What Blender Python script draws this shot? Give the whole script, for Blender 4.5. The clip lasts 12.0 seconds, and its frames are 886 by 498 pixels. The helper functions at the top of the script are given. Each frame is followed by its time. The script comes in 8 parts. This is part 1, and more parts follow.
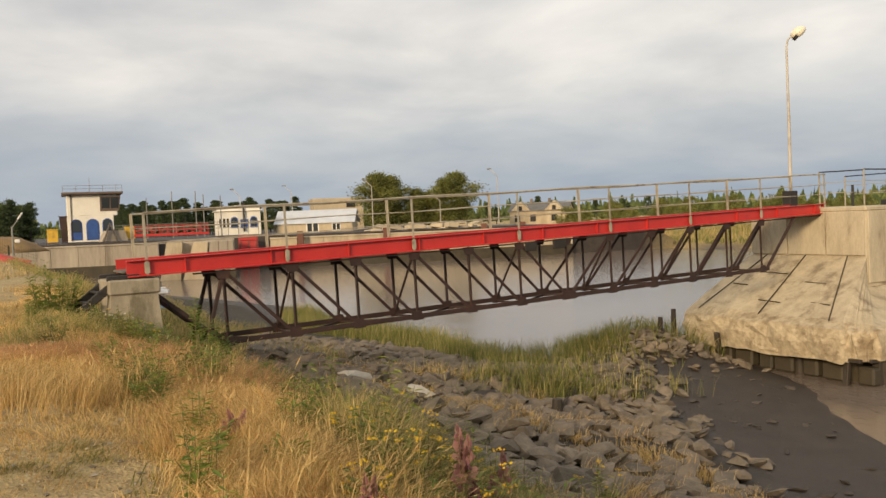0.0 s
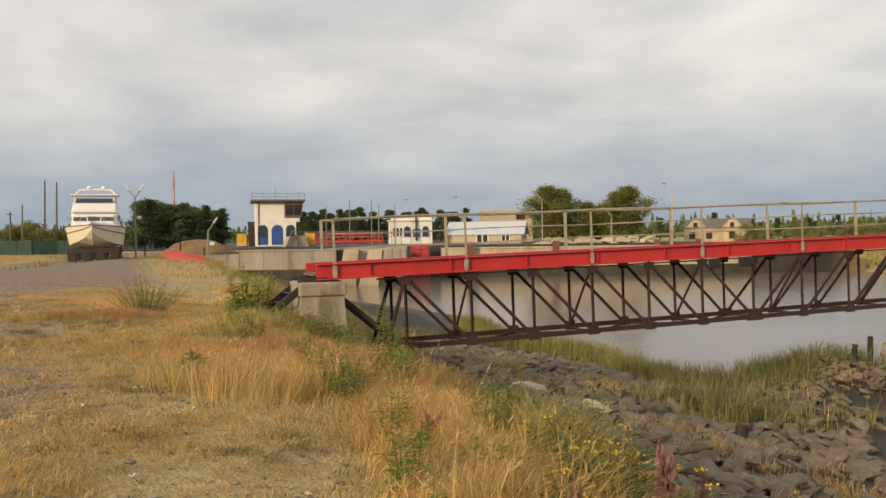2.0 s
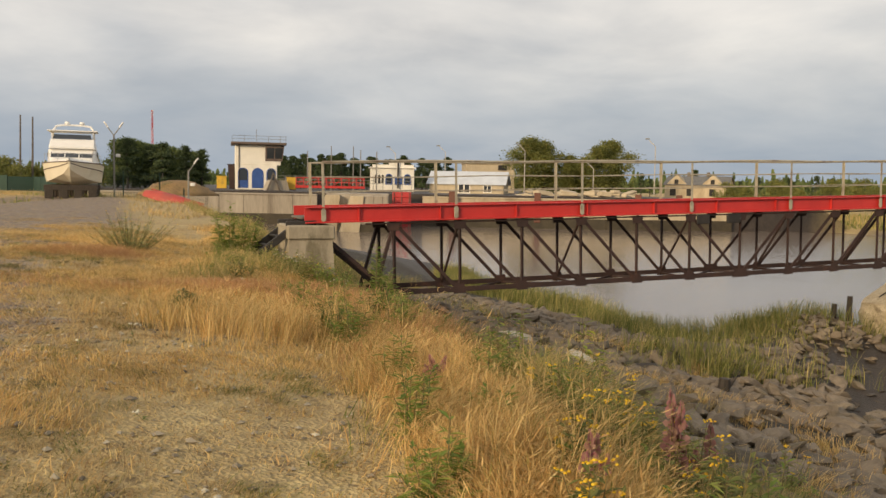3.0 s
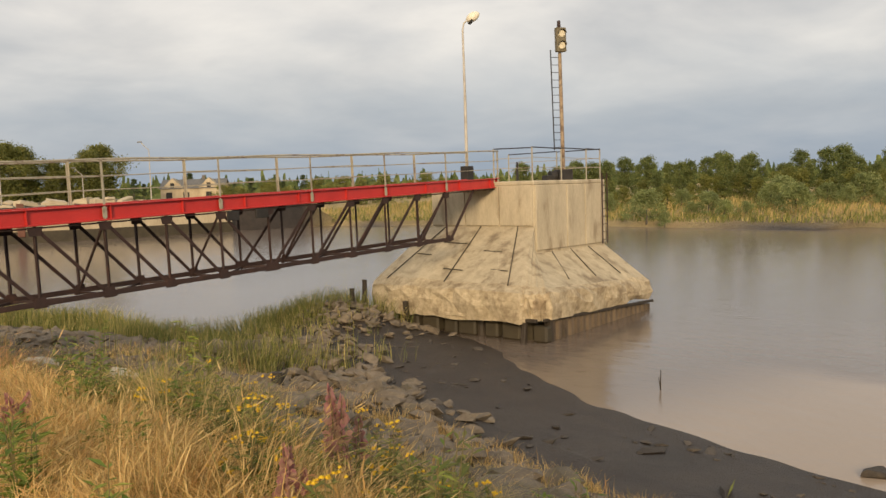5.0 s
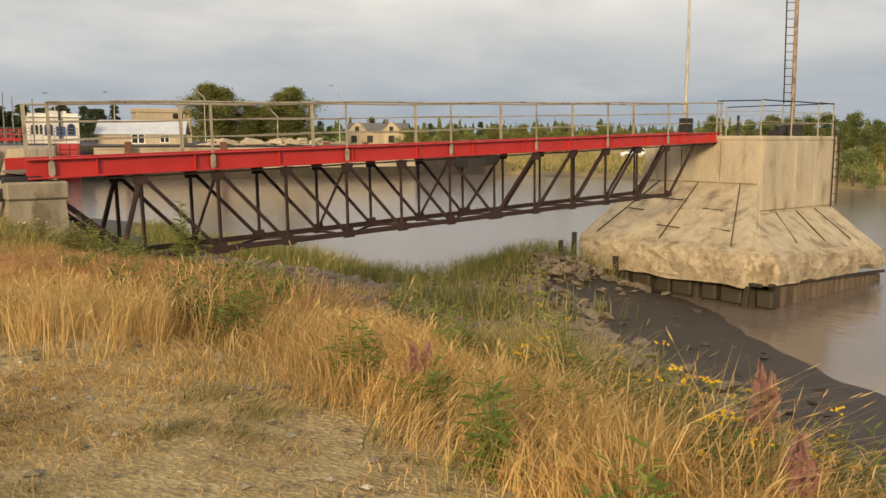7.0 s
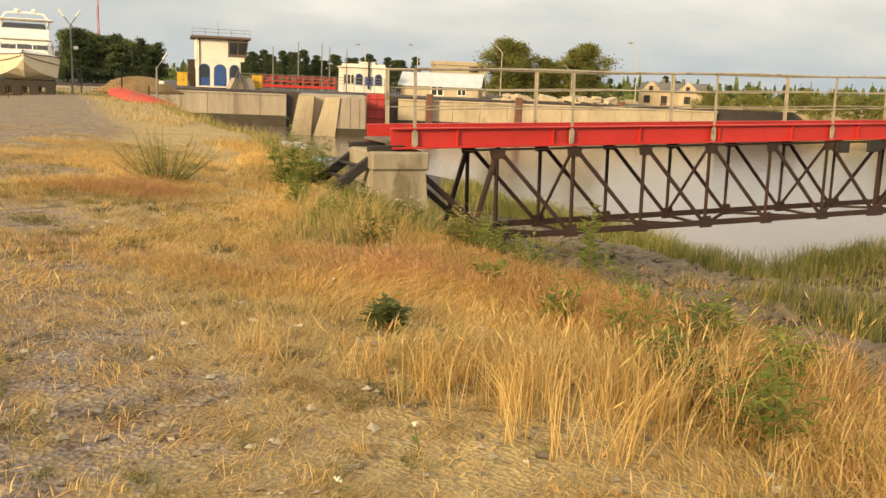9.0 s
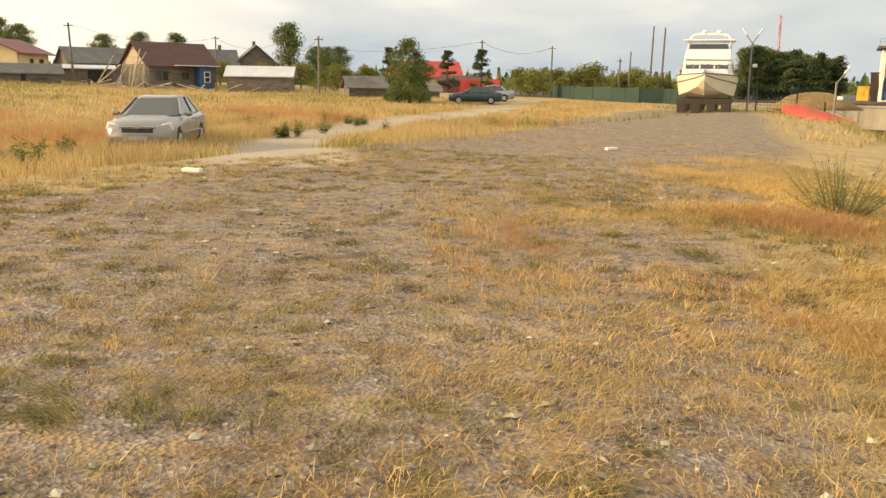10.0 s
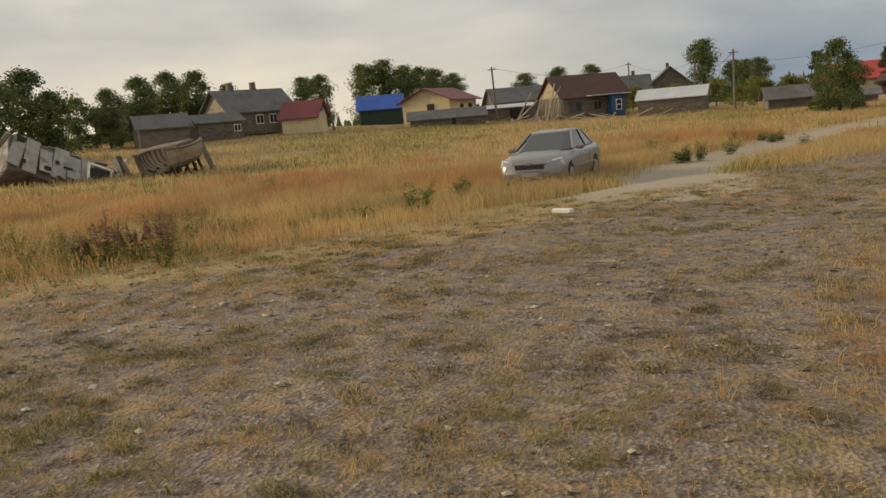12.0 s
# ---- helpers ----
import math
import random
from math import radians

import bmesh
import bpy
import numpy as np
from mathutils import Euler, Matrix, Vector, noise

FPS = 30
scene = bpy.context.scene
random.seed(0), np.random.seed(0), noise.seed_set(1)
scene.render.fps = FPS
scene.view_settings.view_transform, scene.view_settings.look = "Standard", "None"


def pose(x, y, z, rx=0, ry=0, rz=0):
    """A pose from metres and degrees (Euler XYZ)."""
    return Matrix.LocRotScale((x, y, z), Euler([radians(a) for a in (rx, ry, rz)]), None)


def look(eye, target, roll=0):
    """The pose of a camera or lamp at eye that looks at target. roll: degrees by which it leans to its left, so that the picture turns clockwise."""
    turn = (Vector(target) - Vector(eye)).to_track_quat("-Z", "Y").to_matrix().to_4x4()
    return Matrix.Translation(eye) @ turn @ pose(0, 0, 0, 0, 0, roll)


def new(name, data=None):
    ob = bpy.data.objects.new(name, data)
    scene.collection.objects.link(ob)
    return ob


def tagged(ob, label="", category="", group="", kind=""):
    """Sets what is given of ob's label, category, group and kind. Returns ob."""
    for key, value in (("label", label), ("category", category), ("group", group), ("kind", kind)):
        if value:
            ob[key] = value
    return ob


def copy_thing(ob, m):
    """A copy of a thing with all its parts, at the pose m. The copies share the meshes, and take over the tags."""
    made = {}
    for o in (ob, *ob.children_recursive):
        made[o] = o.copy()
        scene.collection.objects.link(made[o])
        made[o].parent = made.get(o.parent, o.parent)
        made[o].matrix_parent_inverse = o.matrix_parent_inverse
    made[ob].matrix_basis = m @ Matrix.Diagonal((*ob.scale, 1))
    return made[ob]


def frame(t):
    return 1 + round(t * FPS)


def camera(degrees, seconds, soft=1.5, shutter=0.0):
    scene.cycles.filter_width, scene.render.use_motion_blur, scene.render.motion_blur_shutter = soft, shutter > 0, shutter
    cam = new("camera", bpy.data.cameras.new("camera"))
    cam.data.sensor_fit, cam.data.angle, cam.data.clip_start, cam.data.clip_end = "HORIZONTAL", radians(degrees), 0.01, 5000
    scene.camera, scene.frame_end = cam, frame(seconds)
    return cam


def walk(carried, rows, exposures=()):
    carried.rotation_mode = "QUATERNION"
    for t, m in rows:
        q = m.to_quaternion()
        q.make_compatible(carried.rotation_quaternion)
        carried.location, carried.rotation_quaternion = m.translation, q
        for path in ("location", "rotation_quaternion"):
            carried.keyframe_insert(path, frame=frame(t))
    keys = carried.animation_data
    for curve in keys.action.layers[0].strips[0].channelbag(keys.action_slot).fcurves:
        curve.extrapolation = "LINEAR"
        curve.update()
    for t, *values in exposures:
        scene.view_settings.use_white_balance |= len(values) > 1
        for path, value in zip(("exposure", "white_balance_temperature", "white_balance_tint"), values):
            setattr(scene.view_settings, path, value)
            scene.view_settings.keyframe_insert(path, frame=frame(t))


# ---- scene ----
cam = camera(54.7, 12.0)
PATH = [
    (0, (0.562, 0.471, 1.343), (1.003, 2.421, 1.275), -2.28),
    (0.5, (0.628, 0.515, 1.323), (0.862, 2.501, 1.293), -1.32),
    (1, (0.535, 0.536, 1.308), (0.661, 2.532, 1.296), -1.4),
    (1.5, (0.441, 0.602, 1.298), (0.524, 2.6, 1.281), -1.43),
    (2, (0.318, 0.482, 1.317), (0.375, 2.481, 1.289), -0.75),
    (2.5, (0.187, 0.523, 1.304), (0.224, 2.521, 1.233), 0.13),
    (3, (0.102, 0.636, 1.263), (0.208, 2.628, 1.117), 1.08),
    (3.5, (-0.047, 1.01, 1.216), (0.374, 2.952, 0.989), 0.12),
    (3.7, (-0.086, 1.14, 1.227), (0.514, 3.032, 0.984), -0.47),
    (5.3, (-0.488, 1.657, 1.095), (0.741, 3.229, 0.956), -1.39),
    (5.5, (-0.52, 1.737, 1.097), (0.738, 3.284, 0.941), -1.08),
    (6, (-0.763, 1.958, 1.127), (0.478, 3.516, 0.947), -0.18),
    (6.5, (-1.202, 2.225, 1.161), (-0.165, 3.92, 0.941), -1.75),
    (7, (-1.448, 2.595, 1.145), (-0.622, 4.399, 0.889), 0.16),
    (7.2, (-1.57, 2.771, 1.164), (-0.825, 4.607, 0.892), 0.52),
    (8.8, (-2.357, 4.4, 1.47), (-1.98, 6.333, 1.122), 2.1),
    (9, (-2.445, 4.564, 1.437), (-2.223, 6.517, 1.068), 2.34),
    (9.2, (-2.5, 4.769, 1.414), (-2.526, 6.729, 1.017), 2.1),
    (9.5, (-2.723, 5.085, 1.44), (-3.2, 6.98, 1.024), 1.7),
    (9.8, (-2.808, 5.515, 1.475), (-3.716, 7.253, 1.087), 2.22),
    (10, (-2.867, 5.727, 1.484), (-4.023, 7.315, 1.108), 0.91),
    (10.5, (-3.067, 6.117, 1.534), (-4.604, 7.352, 1.2), -1.24),
    (11, (-3.295, 6.461, 1.54), (-5.017, 7.437, 1.256), -3.15),
    (11.5, (-3.43, 6.809, 1.526), (-5.222, 7.651, 1.246), -4.9),
    (12, (-3.552, 7.205, 1.535), (-5.331, 8.073, 1.244), -4.87),
]
walk(cam, [(t, look(eye, target, roll)) for t, eye, target, roll in PATH],
     [(0, 0.3, 6900, 11), (0.5, 0.17, 6900, 11), (1.5, 0.2, 6900, 11), (2.5, 0.25, 6900, 11), (5.5, 0.25, 6900, 11), (7, 0.3, 7100, 11), (8.8, 0.68, 8000, 9), (9.5, 0.9, 8300, 9), (10, 0.9, 7900, 9), (10.5, 0.6, 7500, 9), (11, 0.1, 7050, 9), (12, -0.1, 6950, 9)])

# ---- sky and light ----
def sun_and_sky():
    w = bpy.data.worlds.new("sky")
    scene.world = w
    w.use_nodes = True
    nt = w.node_tree
    nt.nodes.clear()
    N, L = nt.nodes.new, nt.links.new
    out, bg = N("ShaderNodeOutputWorld"), N("ShaderNodeBackground")
    sky = N("ShaderNodeTexSky")
    sky.sky_type, sky.sun_disc = "NISHITA", False
    sky.sun_elevation, sky.sun_rotation = radians(SUN_EL), radians(SUN_ROT)
    sky.air_density, sky.dust_density = 1.5, 2.0
    co = N("ShaderNodeTexCoord")
    sep = N("ShaderNodeSeparateXYZ")
    L(co.outputs["Generated"], sep.inputs[0])
    # clouds flatten towards the horizon: direction divided by its height
    up = N("ShaderNodeMath"); up.operation = "MAXIMUM"; up.inputs[1].default_value = 0.0
    L(sep.outputs["Z"], up.inputs[0])
    add = N("ShaderNodeMath"); add.operation = "ADD"; add.inputs[1].default_value = 0.22
    L(up.outputs[0], add.inputs[0])
    div = N("ShaderNodeVectorMath"); div.operation = "DIVIDE"
    L(co.outputs["Generated"], div.inputs[0]); L(add.outputs[0], div.inputs[1])
    n1 = N("ShaderNodeTexNoise"); n1.inputs["Scale"].default_value = 1.5; n1.inputs["Detail"].default_value = 6; n1.inputs["Roughness"].default_value = 0.52
    n1.inputs["Distortion"].default_value = 0.25
    L(div.outputs[0], n1.inputs["Vector"])
    rampc = N("ShaderNodeValToRGB")
    e = rampc.color_ramp.elements
    e[0].position, e[0].color = 0.30, (0.46, 0.475, 0.505, 1)
    e[1].position, e[1].color = 0.68, (0.76, 0.745, 0.725, 1)
    L(n1.outputs["Fac"], rampc.inputs["Fac"])
    # low blue-grey bank of cloud in the north-east, bright warm gap in the west
    dot = N("ShaderNodeVectorMath"); dot.operation = "DOT_PRODUCT"; dot.inputs[1].default_value = (-0.97, 0.05, 0.0)
    L(co.outputs["Generated"], dot.inputs[0])
    mr = N("ShaderNodeMapRange"); mr.inputs["From Min"].default_value = 0.72; mr.inputs["From Max"].default_value = 0.95
    L(dot.outputs["Value"], mr.inputs["Value"])
    hor = N("ShaderNodeMixRGB"); hor.inputs[1].default_value = (0.25, 0.325, 0.425, 1); hor.inputs[2].default_value = (0.95, 0.87, 0.70, 1)
    L(mr.outputs[0], hor.inputs[0])
    # in the west the bright gap is a thin band under grey cloud
    thin = N("ShaderNodeMapRange"); thin.interpolation_type = "SMOOTHSTEP"
    thin.inputs["From Min"].default_value, thin.inputs["From Max"].default_value = 0.035, 0.145
    n3 = N("ShaderNodeTexNoise"); n3.inputs["Scale"].default_value = 5.0; n3.inputs["Detail"].default_value = 5
    st = N("ShaderNodeVectorMath"); st.operation = "MULTIPLY"; st.inputs[1].default_value = (1, 1, 6)
    L(co.outputs["Generated"], st.inputs[0]); L(st.outputs[0], n3.inputs["Vector"])
    lift = N("ShaderNodeMath"); lift.operation = "MULTIPLY_ADD"; lift.inputs[1].default_value = 0.14; lift.inputs[2].default_value = -0.07
    L(n3.outputs["Fac"], lift.inputs[0])
    zz = N("ShaderNodeMath"); zz.operation = "ADD"
    L(sep.outputs["Z"], zz.inputs[0]); L(lift.outputs[0], zz.inputs[1]); L(zz.outputs[0], thin.inputs["Value"])
    gapc = N("ShaderNodeMixRGB"); gapc.inputs[1].default_value = (0.98, 0.89, 0.72, 1); gapc.inputs[2].default_value = (0.60, 0.59, 0.57, 1)
    L(thin.outputs[0], gapc.inputs[0]); L(gapc.outputs[0], hor.inputs[2])
    low = N("ShaderNodeMapRange"); low.interpolation_type = "SMOOTHSTEP"
    low.inputs["From Min"].default_value, low.inputs["From Max"].default_value = 0.0, 0.21
    low.inputs["To Min"].default_value, low.inputs["To Max"].default_value = 0.9, 0.0
    L(sep.outputs["Z"], low.inputs["Value"])
    n2 = N("ShaderNodeTexNoise"); n2.inputs["Scale"].default_value = 2.2; n2.inputs["Detail"].default_value = 4
    L(div.outputs[0], n2.inputs["Vector"])
    wob = N("ShaderNodeMath"); wob.operation = "MULTIPLY_ADD"; wob.inputs[1].default_value = 0.5; wob.inputs[2].default_value = -0.25
    L(n2.outputs["Fac"], wob.inputs[0])
    lowf = N("ShaderNodeMath"); lowf.operation = "ADD"; lowf.use_clamp = True
    L(low.outputs[0], lowf.inputs[0]); L(wob.outputs[0], lowf.inputs[1])
    cl = N("ShaderNodeMixRGB")
    L(lowf.outputs[0], cl.inputs[0]); L(rampc.outputs[0], cl.inputs[1]); L(hor.outputs[0], cl.inputs[2])
    sc = N("ShaderNodeMixRGB"); sc.blend_type = "MULTIPLY"; sc.inputs[0].default_value = 1.0; sc.inputs[2].default_value = (0.10, 0.10, 0.10, 1)
    L(sky.outputs[0], sc.inputs[1])
    mix = N("ShaderNodeMixRGB"); mix.inputs[0].default_value = 0.93
    L(sc.outputs[0], mix.inputs[1]); L(cl.outputs[0], mix.inputs[2])
    L(mix.outputs[0], bg.inputs["Color"]); bg.inputs["Strength"].default_value = 1.0
    L(bg.outputs[0], out.inputs["Surface"])
    sun = new("sun", bpy.data.lights.new("sun", "SUN"))
    sun.data.energy, sun.data.angle, sun.data.color = SUN_POWER, radians(12), (1.0, 0.80, 0.55)
    az, el = radians(SUN_AZ), radians(SUN_EL)
    way = Vector((math.sin(az) * math.cos(el), math.cos(az) * math.cos(el), math.sin(el)))
    sun.matrix_world = look(way * 50, (0, 0, 0))


# compass: 0 is +y, 90 is +x; the low sun stands in the west, behind the village
SUN_AZ, SUN_EL, SUN_POWER = 221.0, 17.0, 2.8
SUN_ROT = SUN_AZ
sun_and_sky()


# ---- materials ----
def nodes_of(name):
    m = bpy.data.materials.new(name)
    m.use_nodes = True
    nt = m.node_tree
    return m, nt, nt.nodes["Principled BSDF"]


def ramp(nt, fac, stops):
    r = nt.nodes.new("ShaderNodeValToRGB")
    els = r.color_ramp.elements
    while len(els) < len(stops):
        els.new(0.5)
    for el, (p, c) in zip(els, stops):
        el.position, el.color = p, (*c, 1)
    nt.links.new(fac, r.inputs["Fac"])
    return r.outputs["Color"]


def noise_tex(nt, vec, scale, detail=5.0, rough=0.6, stretch=None):
    if stretch:
        mp = nt.nodes.new("ShaderNodeMapping")
        mp.inputs["Scale"].default_value = stretch
        nt.links.new(vec, mp.inputs["Vector"])
        vec = mp.outputs["Vector"]
    n = nt.nodes.new("ShaderNodeTexNoise")
    n.inputs["Scale"].default_value, n.inputs["Detail"].default_value, n.inputs["Roughness"].default_value = scale, detail, rough
    nt.links.new(vec, n.inputs["Vector"])
    return n.outputs["Fac"]


def mixc(nt, fac, a, b, mode="MIX"):
    m = nt.nodes.new("ShaderNodeMixRGB")
    m.blend_type = mode
    for sock, v in zip(m.inputs, (fac, a, b)):
        if isinstance(v, (int, float)):
            sock.default_value = v
        elif isinstance(v, tuple):
            sock.default_value = (*v, 1)
        else:
            nt.links.new(v, sock)
    return m.outputs[0]


def maprange(nt, v, a, b, c=0.0, d=1.0):
    m = nt.nodes.new("ShaderNodeMapRange")
    m.interpolation_type = "SMOOTHSTEP"
    for key, x in (("From Min", a), ("From Max", b), ("To Min", c), ("To Max", d)):
        m.inputs[key].default_value = x
    nt.links.new(v, m.inputs["Value"])
    return m.outputs[0]


def bump(nt, p, height, strength=0.3, dist=0.02):
    b = nt.nodes.new("ShaderNodeBump")
    b.inputs["Strength"].default_value, b.inputs["Distance"].default_value = strength, dist
    nt.links.new(height, b.inputs["Height"])
    nt.links.new(b.outputs[0], p.inputs["Normal"])


def coords(nt):
    return nt.nodes.new("ShaderNodeNewGeometry").outputs["Position"]


def surface(name, dark, light, scale=4.0, rough=0.8, metal=0.0, stain=None, stain_scale=0.8, stain_at=(0.5, 0.68), grain=60.0, bumps=0.3, dist=0.01,
            stretch=None, piece=0.0, local=False):
    """Two-scale surface: mottled base, fine grain in the relief, and large stains of a second colour."""
    m, nt, p = nodes_of(name)
    vec = nt.nodes.new("ShaderNodeTexCoord").outputs["Object"] if local else coords(nt)
    base = ramp(nt, noise_tex(nt, vec, scale, 6, 0.62, stretch), [(0.3, dark), (0.7, light)])
    if stain:
        s = maprange(nt, noise_tex(nt, vec, stain_scale, 7, 0.65, stretch), *stain_at)
        base = mixc(nt, s, base, stain)
    if piece:
        rnd = nt.nodes.new("ShaderNodeObjectInfo").outputs["Random"]
        base = mixc(nt, 1.0, base, ramp(nt, rnd, [(0, (1 - piece,) * 3), (1, (1 + piece,) * 3)]), "MULTIPLY")
    fine = noise_tex(nt, vec, grain, 4, 0.7, stretch)
    base = mixc(nt, 0.25, base, ramp(nt, fine, [(0.25, tuple(c * 0.6 for c in dark)), (0.75, tuple(min(1, c * 1.2) for c in light))]))
    nt.links.new(base, p.inputs["Base Color"])
    p.inputs["Roughness"].default_value, p.inputs["Metallic"].default_value = rough, metal
    bump(nt, p, fine, bumps, dist)
    return m


def blades(name, stops, rough=0.7, sheen=0.3):
    """Leaves or blades that differ one from the next, a little see-through."""
    m, nt, p = nodes_of(name)
    rnd = nt.nodes.new("ShaderNodeNewGeometry").outputs["Random Per Island"]
    c = ramp(nt, rnd, stops)
    patch = noise_tex(nt, coords(nt), 0.35, 3, 0.6)
    c = mixc(nt, 1.0, c, ramp(nt, patch, [(0.3, (0.72, 0.74, 0.7)), (0.7, (1.2, 1.15, 1.0))]), "MULTIPLY")
    nt.links.new(c, p.inputs["Base Color"])
    p.inputs["Roughness"].default_value = rough
    tr = nt.nodes.new("ShaderNodeBsdfTranslucent")
    nt.links.new(c, tr.inputs["Color"])
    mx = nt.nodes.new("ShaderNodeMixShader")
    mx.inputs[0].default_value = sheen
    nt.links.new(p.outputs[0], mx.inputs[1]); nt.links.new(tr.outputs[0], mx.inputs[2])
    nt.links.new(mx.outputs[0], nt.nodes["Material Output"].inputs["Surface"])
    return m


def glass_dark(name, tint=(0.03, 0.035, 0.04), rough=0.06):
    m, nt, p = nodes_of(name)
    p.inputs["Base Color"].default_value = (*tint, 1)
    p.inputs["Roughness"].default_value = rough
    p.inputs["Specular IOR Level"].default_value = 0.7
    return m


M = {}
M["red"] = surface("red_paint", (0.42, 0.022, 0.02), (0.56, 0.04, 0.032), 2.0, 0.45, stain=(0.2, 0.03, 0.025), stain_scale=1.3, stain_at=(0.58, 0.8), grain=40, bumps=0.12)
M["rust"] = surface("rusty_steel", (0.022, 0.012, 0.010), (0.05, 0.024, 0.018), 3.0, 0.75, stain=(0.085, 0.035, 0.02), stain_scale=2.2, stain_at=(0.55, 0.75), grain=80, bumps=0.3)
M["rail"] = surface("weathered_rail_paint", (0.30, 0.27, 0.20), (0.42, 0.38, 0.29), 5.0, 0.6, stain=(0.14, 0.09, 0.06), stain_scale=3.0, grain=50)
M["concrete"] = surface("weathered_concrete", (0.36, 0.305, 0.215), (0.56, 0.48, 0.34), 2.4, 0.9, stain=(0.22, 0.165, 0.10), stain_scale=1.3, stain_at=(0.52, 0.68), grain=22, bumps=0.55, dist=0.02, stretch=(1, 1, 0.28))
M["ledge"] = surface("eroded_concrete", (0.30, 0.225, 0.13), (0.66, 0.55, 0.37), 4.0, 0.92, stain=(0.19, 0.13, 0.07), stain_scale=1.5, stain_at=(0.50, 0.66), grain=11, bumps=0.9, dist=0.06)
M["abutment"] = surface("mossy_abutment_concrete", (0.23, 0.195, 0.14), (0.40, 0.345, 0.25), 2.5, 0.9, stain=(0.13, 0.11, 0.065), stain_scale=1.6, stain_at=(0.50, 0.66), grain=22, bumps=0.7, dist=0.02, stretch=(1, 1, 0.5))
M["wall"] = surface("quay_concrete", (0.27, 0.235, 0.185), (0.42, 0.365, 0.285), 0.5, 0.9, stain=(0.16, 0.13, 0.10), stain_scale=0.35, stain_at=(0.52, 0.72), grain=4, bumps=0.3, stretch=(1, 1, 0.15))
M["wall2"] = surface("sandy_quay_concrete", (0.40, 0.33, 0.225), (0.55, 0.46, 0.32), 0.3, 0.9, stain=(0.28, 0.22, 0.14), stain_scale=0.2, grain=4, bumps=0.3, stretch=(1, 1, 0.35))
# weed on the quays, joints and cracks, and painted shade under the pier
M["weed_and_shade"] = surface("tide_weed_and_shade", (0.025, 0.02, 0.012), (0.07, 0.055, 0.03), 0.8, 0.7, grain=10)
M["rock"] = surface("grey_brown_rock", (0.085, 0.066, 0.047), (0.27, 0.215, 0.15), 3.5, 0.85, stain=(0.07, 0.065, 0.04), stain_scale=1.2, stain_at=(0.5, 0.75), grain=30, bumps=0.7, dist=0.02, piece=0.35)
M["pale_rock"] = surface("pale_rock", (0.40, 0.36, 0.29), (0.60, 0.55, 0.46), 5, 0.9, stain=(0.3, 0.25, 0.18), stain_scale=2, grain=40, bumps=0.5)
M["wet_wood"] = surface("wet_dark_timber", (0.02, 0.015, 0.01), (0.06, 0.045, 0.03), 3, 0.7, grain=40, stretch=(4, 4, 0.6))
M["white"] = surface("white_render", (0.72, 0.68, 0.58), (0.84, 0.80, 0.70), 0.9, 0.85, stain=(0.5, 0.45, 0.36), stain_scale=0.5, stain_at=(0.6, 0.85), grain=12)
M["blue"] = surface("blue_paint", (0.02, 0.06, 0.22), (0.035, 0.10, 0.32), 1.5, 0.6)
M["darkroof"] = surface("dark_flat_roof", (0.10, 0.075, 0.06), (0.17, 0.125, 0.10), 1, 0.85)
M["dark"] = surface("dark_opening", (0.012, 0.011, 0.010), (0.03, 0.028, 0.026), 1, 0.8)
M["yellow"] = surface("yellow_paint", (0.55, 0.33, 0.03), (0.75, 0.46, 0.05), 1, 0.6, stain=(0.3, 0.2, 0.05))
M["timber"] = surface("old_grey_timber", (0.095, 0.078, 0.062), (0.23, 0.195, 0.155), 1.5, 0.9, stain=(0.05, 0.04, 0.032), stain_scale=0.7, grain=14, stretch=(1, 1, 5), piece=0.2)
M["paletimber"] = surface("bleached_timber", (0.32, 0.265, 0.19), (0.50, 0.42, 0.31), 1.5, 0.9, stain=(0.14, 0.11, 0.08), stain_scale=0.9, grain=14, stretch=(1, 1, 5), piece=0.2)
M["slate"] = surface("grey_sheet_roof", (0.10, 0.10, 0.098), (0.18, 0.175, 0.165), 0.9, 0.8, stain=(0.08, 0.075, 0.06), stain_scale=0.5, grain=6)
M["tin"] = surface("pale_tin_roof", (0.42, 0.45, 0.48), (0.62, 0.65, 0.68), 0.6, 0.45, stain=(0.3, 0.27, 0.24), stain_scale=0.6, stain_at=(0.6, 0.8), grain=8)
M["maroon"] = surface("maroon_roof_sheet", (0.15, 0.03, 0.035), (0.22, 0.05, 0.05), 0.8, 0.55)
M["brownroof"] = surface("brown_roof_sheet", (0.07, 0.028, 0.022), (0.12, 0.05, 0.04), 0.8, 0.7, stain=(0.06, 0.05, 0.045), stain_scale=0.5)
M["blueroof"] = surface("blue_roof_sheet", (0.01, 0.07, 0.36), (0.02, 0.11, 0.48), 0.8, 0.5)
M["redroof"] = surface("red_roof_sheet", (0.42, 0.04, 0.035), (0.55, 0.07, 0.055), 0.8, 0.55)
M["cream"] = surface("cream_wall", (0.62, 0.50, 0.29), (0.74, 0.61, 0.37), 0.8, 0.85, stain=(0.5, 0.4, 0.25), stain_scale=0.5)
M["greenfence"] = surface("green_fence", (0.012, 0.036, 0.027), (0.022, 0.058, 0.04), 1, 0.7)
M["redfence"] = surface("red_fence_sheet", (0.40, 0.03, 0.03), (0.52, 0.05, 0.045), 1, 0.6)
M["gel"] = surface("white_gelcoat", (0.74, 0.72, 0.67), (0.82, 0.80, 0.75), 1.2, 0.3, grain=20, bumps=0.03)
M["gel_aged"] = surface("yellowed_gelcoat", (0.74, 0.68, 0.53), (0.82, 0.76, 0.61), 1.2, 0.35, grain=20, bumps=0.03)
